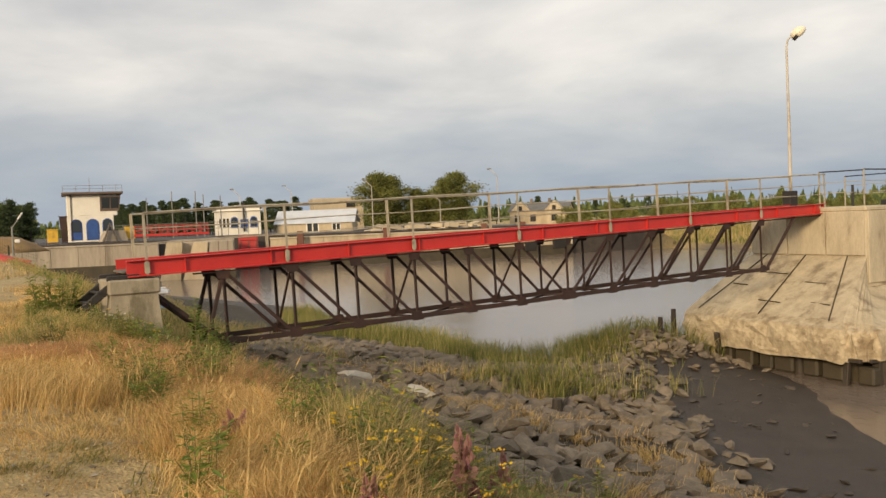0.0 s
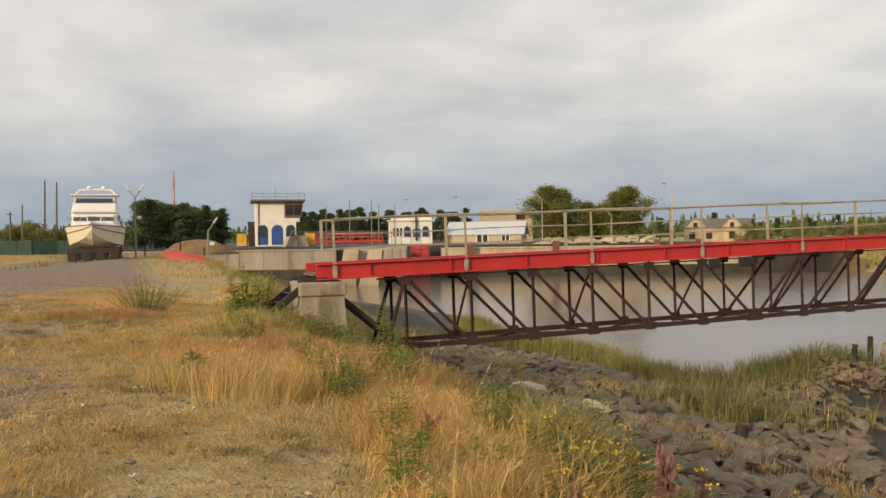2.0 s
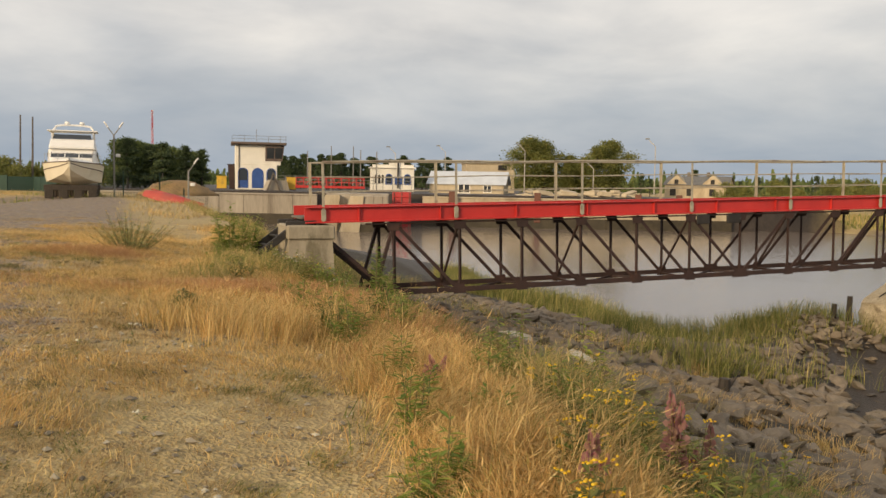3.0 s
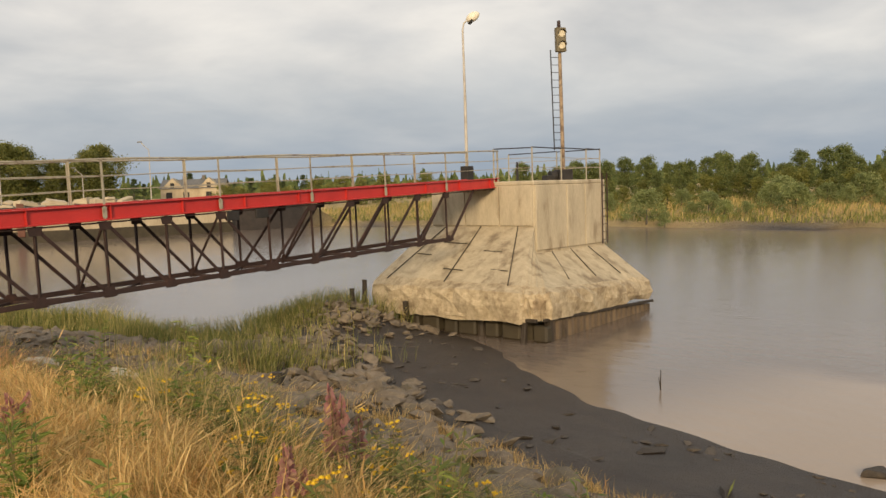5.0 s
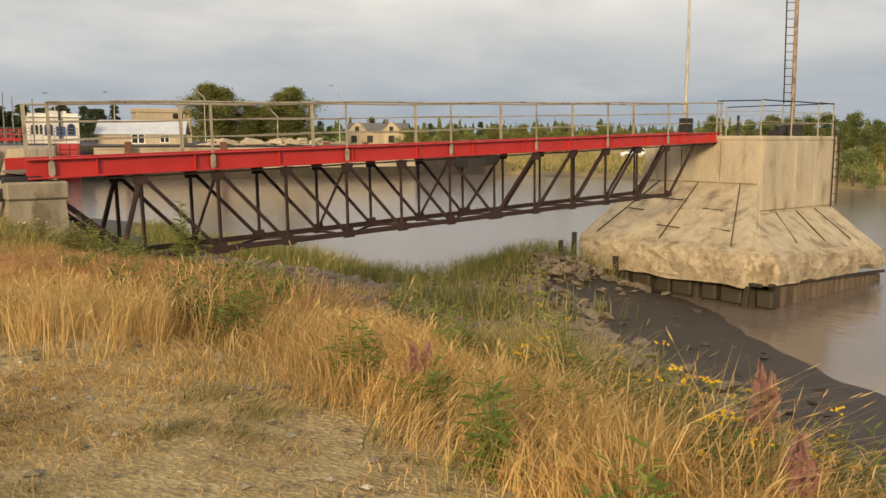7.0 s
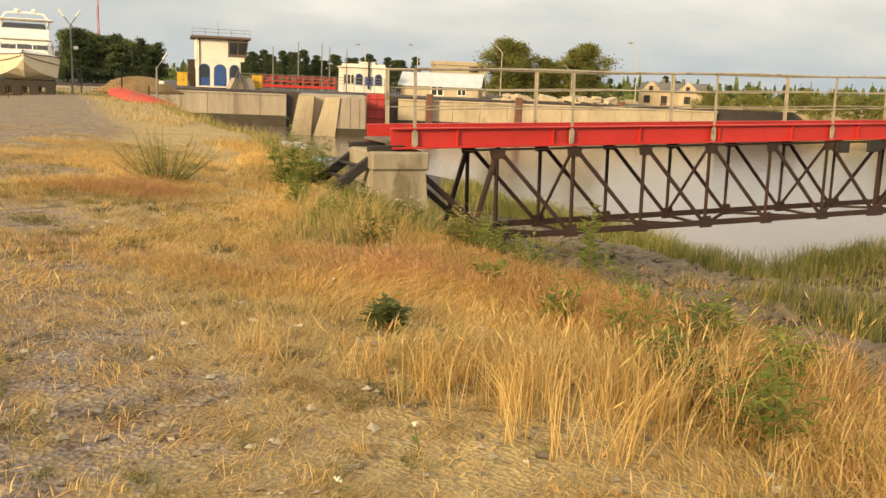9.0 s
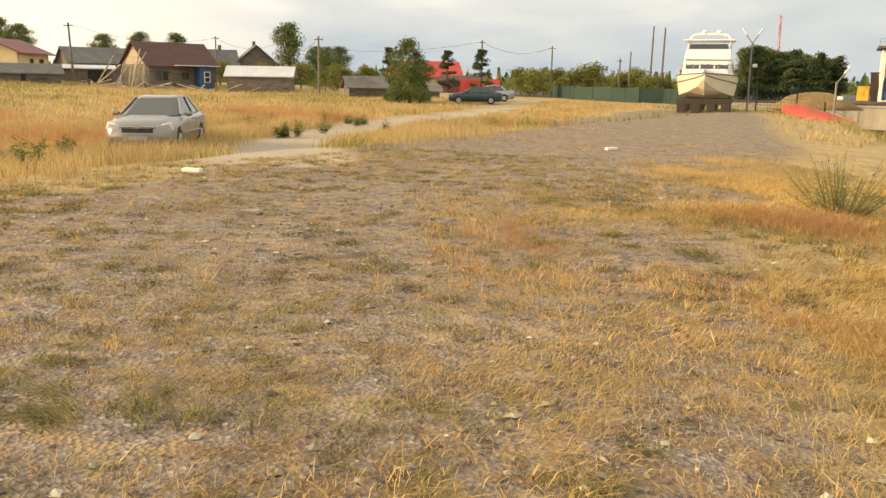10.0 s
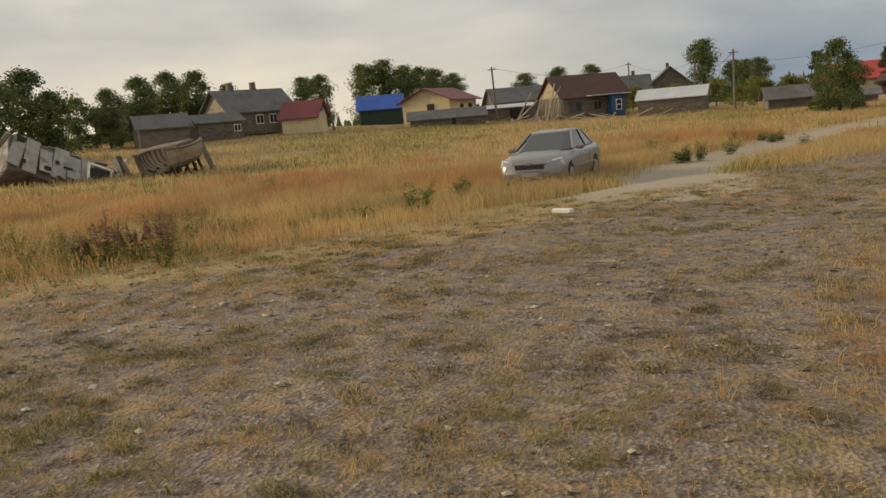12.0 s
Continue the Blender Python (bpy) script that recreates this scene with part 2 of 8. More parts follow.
M["glass"] = glass_dark("dark_glass")
M["steel"] = surface("dull_steel", (0.30, 0.30, 0.29), (0.42, 0.42, 0.40), 4, 0.45, metal=0.6)
M["post"] = surface("grey_post", (0.16, 0.155, 0.14), (0.27, 0.26, 0.235), 3, 0.7)
M["bark"] = surface("bark", (0.045, 0.037, 0.03), (0.11, 0.095, 0.08), 4, 0.9, grain=30, bumps=0.6, stretch=(3, 3, 0.6))
M["rubber"] = surface("tyre_rubber", (0.012, 0.012, 0.012), (0.025, 0.025, 0.025), 8, 0.85)
M["boatred"] = surface("faded_red_hull", (0.33, 0.04, 0.03), (0.46, 0.075, 0.05), 1, 0.6, stain=(0.25, 0.07, 0.05))
M["blackiron"] = surface("black_iron", (0.012, 0.011, 0.010), (0.035, 0.03, 0.026), 4, 0.7)
M["dry"] = blades("dry_grass", [(0.0, (0.70, 0.48, 0.20)), (0.4, (0.84, 0.63, 0.31)), (0.66, (0.64, 0.38, 0.15)), (0.84, (0.44, 0.29, 0.11)), (1.0, (0.28, 0.26, 0.07))], sheen=0.42)
M["dry_red"] = blades("reddish_grass", [(0.0, (0.48, 0.25, 0.13)), (0.6, (0.60, 0.37, 0.19)), (1.0, (0.40, 0.21, 0.10))], sheen=0.4)
M["green"] = blades("green_grass", [(0.0, (0.12, 0.16, 0.04)), (0.5, (0.21, 0.235, 0.06)), (0.8, (0.36, 0.32, 0.10)), (1.0, (0.52, 0.42, 0.18))], sheen=0.42)
M["reed"] = blades("shore_reeds", [(0.0, (0.11, 0.135, 0.035)), (0.5, (0.22, 0.235, 0.065)), (0.75, (0.40, 0.35, 0.13)), (1.0, (0.54, 0.44, 0.20))], sheen=0.4)
M["leaf"] = blades("broad_leaf", [(0.0, (0.075, 0.13, 0.03)), (0.6, (0.14, 0.205, 0.05)), (1.0, (0.24, 0.28, 0.07))], sheen=0.4)
M["leaf_dark"] = blades("dark_leaf", [(0.0, (0.07, 0.105, 0.037)), (0.6, (0.13, 0.175, 0.058)), (1.0, (0.21, 0.25, 0.088))], sheen=0.35)
M["leaf_pine"] = blades("pine_needle", [(0.0, (0.032, 0.055, 0.025)), (0.6, (0.06, 0.092, 0.037)), (1.0, (0.105, 0.14, 0.052))], sheen=0.25)
M["leaf_willow"] = blades("willow_leaf", [(0.0, (0.15, 0.195, 0.075)), (0.6, (0.26, 0.31, 0.125)), (1.0, (0.42, 0.44, 0.20))], sheen=0.4)
M["leaf_olive"] = blades("olive_leaf", [(0.0, (0.11, 0.135, 0.035)), (0.6, (0.20, 0.215, 0.06)), (1.0, (0.33, 0.30, 0.085))], sheen=0.4)
M["leaf_wood"] = blades("mixed_wood_leaf", [(0.0, (0.095, 0.13, 0.045)), (0.6, (0.17, 0.21, 0.072)), (1.0, (0.27, 0.29, 0.10))], sheen=0.4)
M["leaf_fresh"] = blades("fresh_leaf", [(0.0, (0.12, 0.19, 0.035)), (0.6, (0.22, 0.30, 0.06)), (1.0, (0.36, 0.38, 0.09))], sheen=0.45)
M["leaf_lime"] = blades("lime_leaf", [(0.0, (0.20, 0.27, 0.03)), (0.6, (0.32, 0.38, 0.045)), (1.0, (0.46, 0.44, 0.06))])
M["tansy"] = blades("yellow_flower", [(0.0, (0.62, 0.36, 0.01)), (1.0, (0.78, 0.52, 0.02))], sheen=0.1)
M["fire"] = blades("pink_fireweed", [(0.0, (0.40, 0.16, 0.20)), (0.5, (0.46, 0.24, 0.24)), (1.0, (0.42, 0.28, 0.20))], sheen=0.4)
M["umbel"] = blades("white_umbel", [(0.0, (0.62, 0.58, 0.46)), (1.0, (0.80, 0.78, 0.68))], sheen=0.1)


# ---- mesh helpers ----
class Shape:
    """Collects vertices and faces; every form below adds to it."""

    def __init__(self):
        self.v, self.f = [], []

    def add(self, verts, faces):
        o = len(self.v)
        self.v += [tuple(p) for p in verts]
        self.f += [tuple(i + o for i in q) for q in faces]
        return self

    def box(self, c, size, bevel=0.0, m=None):
        """A box with cut edges."""
        h = [s / 2 for s in size]
        b = min(bevel, min(h) * 0.8)
        m = m or Matrix()
        vs, idx = [], {}
        for sx in (-1, 1):
            for sy in (-1, 1):
                for sz in (-1, 1):
                    s = (sx, sy, sz)
                    for a in range(3) if b else (0,):
                        p = [s[k] * (h[k] - (b if k != a else 0)) if b else s[k] * h[k] for k in range(3)]
                        idx[s, a] = len(vs)
                        vs.append(m @ Vector([p[k] + c[k] for k in range(3)]))
        g = (lambda s, a: idx[s, a]) if b else (lambda s, a: idx[s, 0])
        fs = []
        for a in range(3):
            k, l = [q for q in range(3) if q != a]
            for sg in (-1, 1):
                ring = []
                for u, w in ((-1, -1), (1, -1), (1, 1), (-1, 1)):
                    s = [0, 0, 0]
                    s[a], s[k], s[l] = sg, u, w
                    ring.append(g(tuple(s), a))
                fs.append(ring)
        if b:
            for a in range(3):
                k, l = [q for q in range(3) if q != a]
                for u in (-1, 1):
                    for w in (-1, 1):
                        s0, s1 = [0] * 3, [0] * 3
                        s0[a], s1[a] = -1, 1
                        s0[k] = s1[k] = u
                        s0[l] = s1[l] = w
                        fs.append((g(tuple(s0), k), g(tuple(s1), k), g(tuple(s1), l), g(tuple(s0), l)))
            for sx in (-1, 1):
                for sy in (-1, 1):
                    for sz in (-1, 1):
                        fs.append([g((sx, sy, sz), a) for a in range(3)])
        return self.add(vs, fs)

    def beam(self, p, q, w, h, bevel=0.0, up=(0, 0, 1)):
        """A bar of w across and h high from p to q."""
        p, q = Vector(p), Vector(q)
        d = (q - p)
        n = d.length
        d.normalize()
        x = d.cross(Vector(up))
        if x.length < 1e-4:
            x = d.cross(Vector((1, 0, 0)))
        x.normalize()
        z = x.cross(d)
        m = Matrix((x, d, z)).transposed().to_4x4()
        m.translation = (p + q) / 2
        return self.box((0, 0, 0), (w, n, h), bevel, m)

    def tube(self, p, q, r, r2=None, n=8):
        p, q = Vector(p), Vector(q)
        d = (q - p).normalized()
        x = d.cross(Vector((0, 0, 1)) if abs(d.z) < 0.95 else Vector((1, 0, 0))).normalized()
        y = d.cross(x)
        r2 = r if r2 is None else r2
        vs = [p + (x * math.cos(a) + y * math.sin(a)) * r for a in (i * math.tau / n for i in range(n))]
        vs += [q + (x * math.cos(a) + y * math.sin(a)) * r2 for a in (i * math.tau / n for i in range(n))]
        fs = [(i, (i + 1) % n, n + (i + 1) % n, n + i) for i in range(n)] + [tuple(range(n - 1, -1, -1)), tuple(range(n, 2 * n))]
        return self.add(vs, fs)

    def loft(self, rings, closed=True, caps=True):
        """Skin over rings of equal count."""
        n = len(rings[0])
        vs = [p for r in rings for p in r]
        fs = []
        for k in range(len(rings) - 1):
            for i in range(n if closed else n - 1):
                j = (i + 1) % n
                fs.append((k * n + i, k * n + j, (k + 1) * n + j, (k + 1) * n + i))
        if caps:
            fs += [tuple(range(n - 1, -1, -1)), tuple(range((len(rings) - 1) * n, len(rings) * n))]
        return self.add(vs, fs)

    def prism(self, pts, d):
        """An outline pushed along d."""
        d = Vector(d)
        a = [Vector(p) for p in pts]
        return self.loft([a, [p + d for p in a]])

    def mesh(self, name, smooth=False):
        me = bpy.data.meshes.new(name)
        me.from_pydata(self.v, [], self.f)
        if len(self.f) < 6000:
            bm = bmesh.new()
            bm.from_mesh(me)
            bmesh.ops.recalc_face_normals(bm, faces=bm.faces)
            bm.to_mesh(me)
            bm.free()
        if smooth:
            me.shade_smooth()
        return me


def part(name, shape, material, parent=None, label="", m=None, smooth=False):
    """One mesh object, under a thing or a part of one."""
    me = shape.mesh(name, smooth) if isinstance(shape, Shape) else shape
    if not me.materials:
        me.materials.append(material)
    ob = new(name, me)
    if m is not None:
        ob.matrix_basis = m
    if parent is not None:
        ob.parent = parent
    if label:
        ob["label"] = label
    return ob


def thing(name, m, label, category, group="", kind=""):
    """An Empty at the base of a thing."""
    ob = new(name)
    ob.empty_display_size = 0.2
    ob.matrix_basis = m
    return tagged(ob, label, category, group, kind)


def setting(name, shape, material, label, category, smooth=False):
    return tagged(part(name, shape, material, None, "", None, smooth), label, category, "", "structure")


# ---- ground and water ----
WATER = -3.6
EDGE = np.array([(2.4, -60), (2.1, -5), (1.35, 2), (1.0, 5), (0.65, 8), (-0.55, 12), (-2.1, 15), (-2.75, 17), (-3.1, 19.5), (-4.0, 22), (-5.2, 30), (-8, 38), (-10.3, 45), (-13, 55), (-17, 66), (-22, 80), (-28, 102)], float)
SHORE = np.array([(12.6, -60), (12.6, 0), (12.3, 7), (12.25, 9.6), (12.5, 11.8), (12.75, 13.1), (13.0, 15), (13.7, 17.4), (15.2, 20), (15.7, 22.5), (16.2, 26), (16.4, 29.5), (14.5, 30.6), (12.2, 30.8), (10.2, 28.2), (9.0, 31), (7.8, 34.5), (5.4, 38.5), (4.6, 46), (3.8, 52), (-1.5, 62), (-9, 75), (-15, 88), (-21, 103)], float)
FARSHORE = np.array([(42, 112), (52, 104), (61, 86), (66, 62), (69, 46), (72, 35), (92, 10), (118, -30), (170, -160)], float)


def to_line(P, line):
    best = np.full(len(P), 1e9)
    for a, b in zip(line[:-1], line[1:]):
        d = b - a
        s = np.clip(((P - a) @ d) / (d @ d), 0, 1)
        best = np.minimum(best, np.hypot(*(P - a - s[:, None] * d).T))
    return best


def within(P, poly):
    x, y = P.T
    inside = np.zeros(len(P), bool)
    j = len(poly) - 1
    for i in range(len(poly)):
        (xi, yi), (xj, yj) = poly[i], poly[j]
        inside ^= ((yi > y) != (yj > y)) & (x < (xj - xi) * (y - yi) / ((yj - yi) or 1e-9) + xi)
        j = i
    return inside


def smooth01(a, b, x):
    s = np.clip((x - a) / (b - a), 0, 1)
    return s * s * (3 - 2 * s)


def waves(P, k, seed):
    r = np.random.RandomState(seed)
    out = np.zeros(len(P))
    for i in range(7):
        a = r.uniform(0, math.tau)
        f = k * r.uniform(0.6, 1.7)
        out += np.sin((P[:, 0] * math.cos(a) + P[:, 1] * math.sin(a)) * f + r.uniform(0, math.tau))
    return out / 7


WEST = [(-900, -60), *EDGE.tolist(), (-28, 104), (-900, 104)]
WESTLAND = [(-900, -60), *SHORE.tolist(), (-21, 104), (-900, 104)]
EAST = [*FARSHORE.tolist(), (900, -160), (900, 1500), (42, 1500)]


def bank_share(P):
    """0 at the top of the bank, 1 at the water's edge, 2 in the river."""
    plat, land = within(P, WEST), within(P, WESTLAND)
    de, ds = to_line(P, EDGE), to_line(P, SHORE)
    return np.where(plat, 0.0, np.where(land, de / (de + ds + 1e-6), 2.0)), de, ds


def mud_line(P):
    """The share of the bank at which the stones end and the mud begins."""
    return np.interp(P[:, 1], [5, 8, 12, 16, 20], [0.42, 0.47, 0.63, 0.71, 0.74])


def stone_line(P):
    """The share of the bank at which the turf ends and the stones begin."""
    return np.interp(P[:, 1], [5, 9, 14, 17, 19, 24], [0.24, 0.24, 0.28, 0.25, 0.17, 0.13]) + 0.05 * waves(P, 1.3, 17)


def height(P):
    r, de, ds = bank_share(P)
    x, y = P.T
    plateau = (0.00052 * np.clip(-x - 22, 0, 75) ** 2 * (1 - 0.55 * smooth01(30, 75, y)) - 0.42 * smooth01(15, 20, -x - 0.12 * np.maximum(0, y - 10)) * (1 - smooth01(55, 80, y))) - 0.22 * (1 - smooth01(0, 5, de))
    plateau -= 0.30 * np.exp(-((x - 0.3) ** 2 + (y - 1.6) ** 2) / 9.0)
    plateau = plateau.clip(max=2.4)
    slope = np.interp(r, [0, 0.04, 0.09, 0.15, 0.22, 0.32, 0.45, 0.65, 0.75, 1.0], [-0.22, -0.42, -0.85, -1.3, -1.68, -2.08, -2.5, -2.98, -3.16, -3.62])
    bed = -3.62 - np.minimum(ds * 0.12, 2.5)
    z = np.where(r <= 0, plateau, np.where(r <= 1, slope, bed))
    z = z - np.where(r <= 0, 0, np.where(r < 1, 0.30 * np.exp(-((x - 0.3) ** 2 + (y - 1.6) ** 2) / 9.0) * (1 - r), 0))
    z = z + 0.75 * np.exp(-(((x - 13.2) / 1.6) ** 2 + ((y - 26.2) / 2.0) ** 2)) * (r <= 1) * (r > 0.3)
    east = within(P, EAST)
    df = to_line(P, FARSHORE)
    z = np.where(east, np.interp(df, [0, 3, 12, 40, 120], [-3.6, -3.1, -2.2, -1.0, 0.0]), z)
    z = np.where((y > 104.5) & ~east, 0.25, z)
    rough_ = np.where(r <= 0, 0.035, np.where(r <= 0.7, 0.10, 0.03))
    near = np.exp(-(x ** 2 + (y - 12) ** 2) / 3000.0)
    return z + (waves(P, 1.1, 3) * 1.3 + waves(P, 3.1, 5) * 0.5) * rough_ * (0.4 + near)


def z_at(x, y):
    return float(height(np.array([(x, y)], float))[0])


def axis(lo, hi, step, out_lo, out_hi):
    core = list(np.arange(lo, hi + step / 2, step))
    s, up = step, []
    v = hi
    while v < out_hi:
        s *= 1.16
        v += s
        up.append(v)
    s, dn, v = step, [], lo
    while v > out_lo:
        s *= 1.16
        v -= s
        dn.append(v)
    return np.array(dn[::-1] + core + up)


YARD = np.array([(-13.5, 2), (-13.5, 10), (-14.5, 16), (-17, 22), (-20.5, 30), (-24, 40), (-26.5, 50), (-29, 62), (-31, 76)], float)


def off_yard(P):
    """0 on the gravel yard, 1 a little way west of its edge."""
    x = np.interp(P[:, 1], YARD[:, 1], YARD[:, 0])
    return smooth01(-0.4, 1.6, x - P[:, 0] + 0.8 * waves(P, 0.6, 27))


TRACK = np.array([(-15.5, 17.5), (-19, 20.5), (-23, 25), (-26.5, 31), (-31, 40), (-38, 60), (-46, 78), (-60, 102), (-90, 150)], float)


def make_ground():
    xs, ys = axis(-22, 19, 0.28, -1500, 1500), axis(-4, 36, 0.28, -400, 2500)
    ys = np.sort(np.concatenate([ys, [104.4, 104.7]]))
    X, Y = np.meshgrid(xs, ys)
    P = np.stack([X.ravel(), Y.ravel()], 1)
    Z = height(P)
    nx, ny = len(xs), len(ys)
    i = np.arange(nx * ny).reshape(ny, nx)
    quads = np.stack([i[:-1, :-1], i[:-1, 1:], i[1:, 1:], i[1:, :-1]], -1).reshape(-1, 4)
    me = bpy.data.meshes.new("ground")
    me.vertices.add(len(P)); me.loops.add(quads.size); me.polygons.add(len(quads))
    me.vertices.foreach_set("co", np.column_stack([P, Z]).ravel())
    me.loops.foreach_set("vertex_index", quads.ravel())
    me.polygons.foreach_set("loop_start", np.arange(0, quads.size, 4))
    me.update(calc_edges=True)
    me.shade_smooth()
    r, de, ds = bank_share(P)
    x, y = P.T
    # what covers the soil: gravel yard, mud by the water, dusty track, the rest grass
    yard = (r <= 0) * smooth01(1.2, 4.5, de) * (1 - off_yard(P)) * (1 - smooth01(66, 78, y))
    mud = np.where((r > 0.0) & (r <= 1.0), smooth01(-0.06, 0.06, r - mud_line(P)), np.where(r > 1.5, 1.0, 0.0))
    east = within(P, EAST)
    mud = np.where(east, 1 - smooth01(1.0, 4.0, to_line(P, FARSHORE)), mud)
    track = (1 - smooth01(1.0, 2.9, to_line(P, TRACK) + 0.7 * waves(P, 0.9, 29))) * (r <= 0)
    stones = np.where((r > 0.05) & (r < 0.85), smooth01(-0.06, 0.06, r - stone_line(P)), 0)
    at = me.color_attributes.new("cover", "FLOAT_COLOR", "POINT")
    at.data.foreach_set("color", np.column_stack([yard, mud, track, stones]).astype(float).ravel())
    m, nt, p = nodes_of("soil_and_turf")
    vec = coords(nt)
    cov = nt.nodes.new("ShaderNodeAttribute"); cov.attribute_name = "cover"
    sep = nt.nodes.new("ShaderNodeSeparateColor"); nt.links.new(cov.outputs["Color"], sep.inputs[0])
    big, mid = noise_tex(nt, vec, 0.30, 4, 0.6), noise_tex(nt, vec, 1.4, 6, 0.65)
    fine, grit = noise_tex(nt, vec, 9, 5, 0.7), noise_tex(nt, vec, 38, 3, 0.7)
    turf = ramp(nt, mid, [(0.30, (0.28, 0.20, 0.092)), (0.5, (0.49, 0.36, 0.165)), (0.68, (0.63, 0.485, 0.235))])
    turf = mixc(nt, maprange(nt, big, 0.52, 0.72, 0, 0.75), turf, (0.42, 0.25, 0.12))
    turf = mixc(nt, 0.55, turf, ramp(nt, fine, [(0.3, (0.17, 0.125, 0.06)), (0.7, (0.58, 0.45, 0.22))]))
    vor = nt.nodes.new("ShaderNodeTexVoronoi"); vor.inputs["Scale"].default_value = 34
    nt.links.new(vec, vor.inputs["Vector"])
    vsep = nt.nodes.new("ShaderNodeSeparateColor"); nt.links.new(vor.outputs["Color"], vsep.inputs[0])
    peb = ramp(nt, vsep.outputs["Red"], [(0.0, (0.13, 0.10, 0.085)), (0.6, (0.245, 0.198, 0.165)), (0.9, (0.35, 0.29, 0.245)), (1.0, (0.60, 0.54, 0.47))])
    gravel = mixc(nt, 0.5, ramp(nt, grit, [(0.3, (0.11, 0.085, 0.072)), (0.7, (0.37, 0.30, 0.255))]), peb)
    # gravel shows through where the turf has worn away
    wear = nt.nodes.new("ShaderNodeMath"); wear.operation = "MULTIPLY_ADD"
    nt.links.new(sep.outputs["Red"], wear.inputs[0]); wear.inputs[1].default_value = 0.42
    half = nt.nodes.new("ShaderNodeMath"); half.operation = "MULTIPLY_ADD"; half.inputs[1].default_value = 0.55
    nt.links.new(mid, half.inputs[0])
    f2 = nt.nodes.new("ShaderNodeMath"); f2.operation = "MULTIPLY"; f2.inputs[1].default_value = 0.45
    nt.links.new(fine, f2.inputs[0]); nt.links.new(f2.outputs[0], half.inputs[2])
    nt.links.new(half.outputs[0], wear.inputs[2])
    spots = noise_tex(nt, vec, 5.5, 6, 0.75)
    gravel = mixc(nt, maprange(nt, spots, 0.50, 0.62), gravel, (0.095, 0.064, 0.045))
    gravel = mixc(nt, maprange(nt, noise_tex(nt, vec, 2.3, 6, 0.7), 0.53, 0.62, 0, 0.8), gravel, (0.42, 0.31, 0.19))
    gravel = mixc(nt, maprange(nt, noise_tex(nt, vec, 3.4, 5, 0.7), 0.50, 0.58, 0, 0.85), gravel, ramp(nt, noise_tex(nt, vec, 1.1, 3, 0.6), [(0.38, (0.20, 0.125, 0.07)), (0.5, (0.36, 0.25, 0.13)), (0.62, (0.22, 0.19, 0.085))]))
    turf = mixc(nt, maprange(nt, spots, 0.53, 0.66, 0, 0.8), turf, (0.15, 0.105, 0.055))
    c = mixc(nt, maprange(nt, wear.outputs[0], 0.74, 0.90), turf, gravel)
    dust = ramp(nt, fine, [(0.3, (0.34, 0.275, 0.195)), (0.7, (0.55, 0.47, 0.36))])
    tr = nt.nodes.new("ShaderNodeMath"); tr.operation = "MULTIPLY_ADD"; tr.inputs[1].default_value = 1.0
    nt.links.new(sep.outputs["Blue"], tr.inputs[0]); nt.links.new(mid, tr.inputs[2])
    c = mixc(nt, maprange(nt, tr.outputs[0], 1.05, 1.35), c, dust)
    stony = ramp(nt, fine, [(0.3, (0.03, 0.025, 0.018)), (0.7, (0.09, 0.076, 0.055))])
    c = mixc(nt, cov.outputs["Alpha"], c, stony)
    silt = ramp(nt, mid, [(0.3, (0.026, 0.018, 0.012)), (0.7, (0.058, 0.042, 0.029))])
    c = mixc(nt, sep.outputs["Green"], c, silt)
    nt.links.new(c, p.inputs["Base Color"])
    nt.links.new(maprange(nt, sep.outputs["Green"], 0.2, 0.9, 0.95, 0.58), p.inputs["Roughness"])
    hgt = mixc(nt, 0.5, fine, vor.outputs["Distance"])
    bump(nt, p, hgt, 0.8, 0.06)
    me.materials.append(m)
    return tagged(new("ground", me), "dry turf and gravel yard falling to a muddy stony shore", "ground", "", "structure")


make_ground()


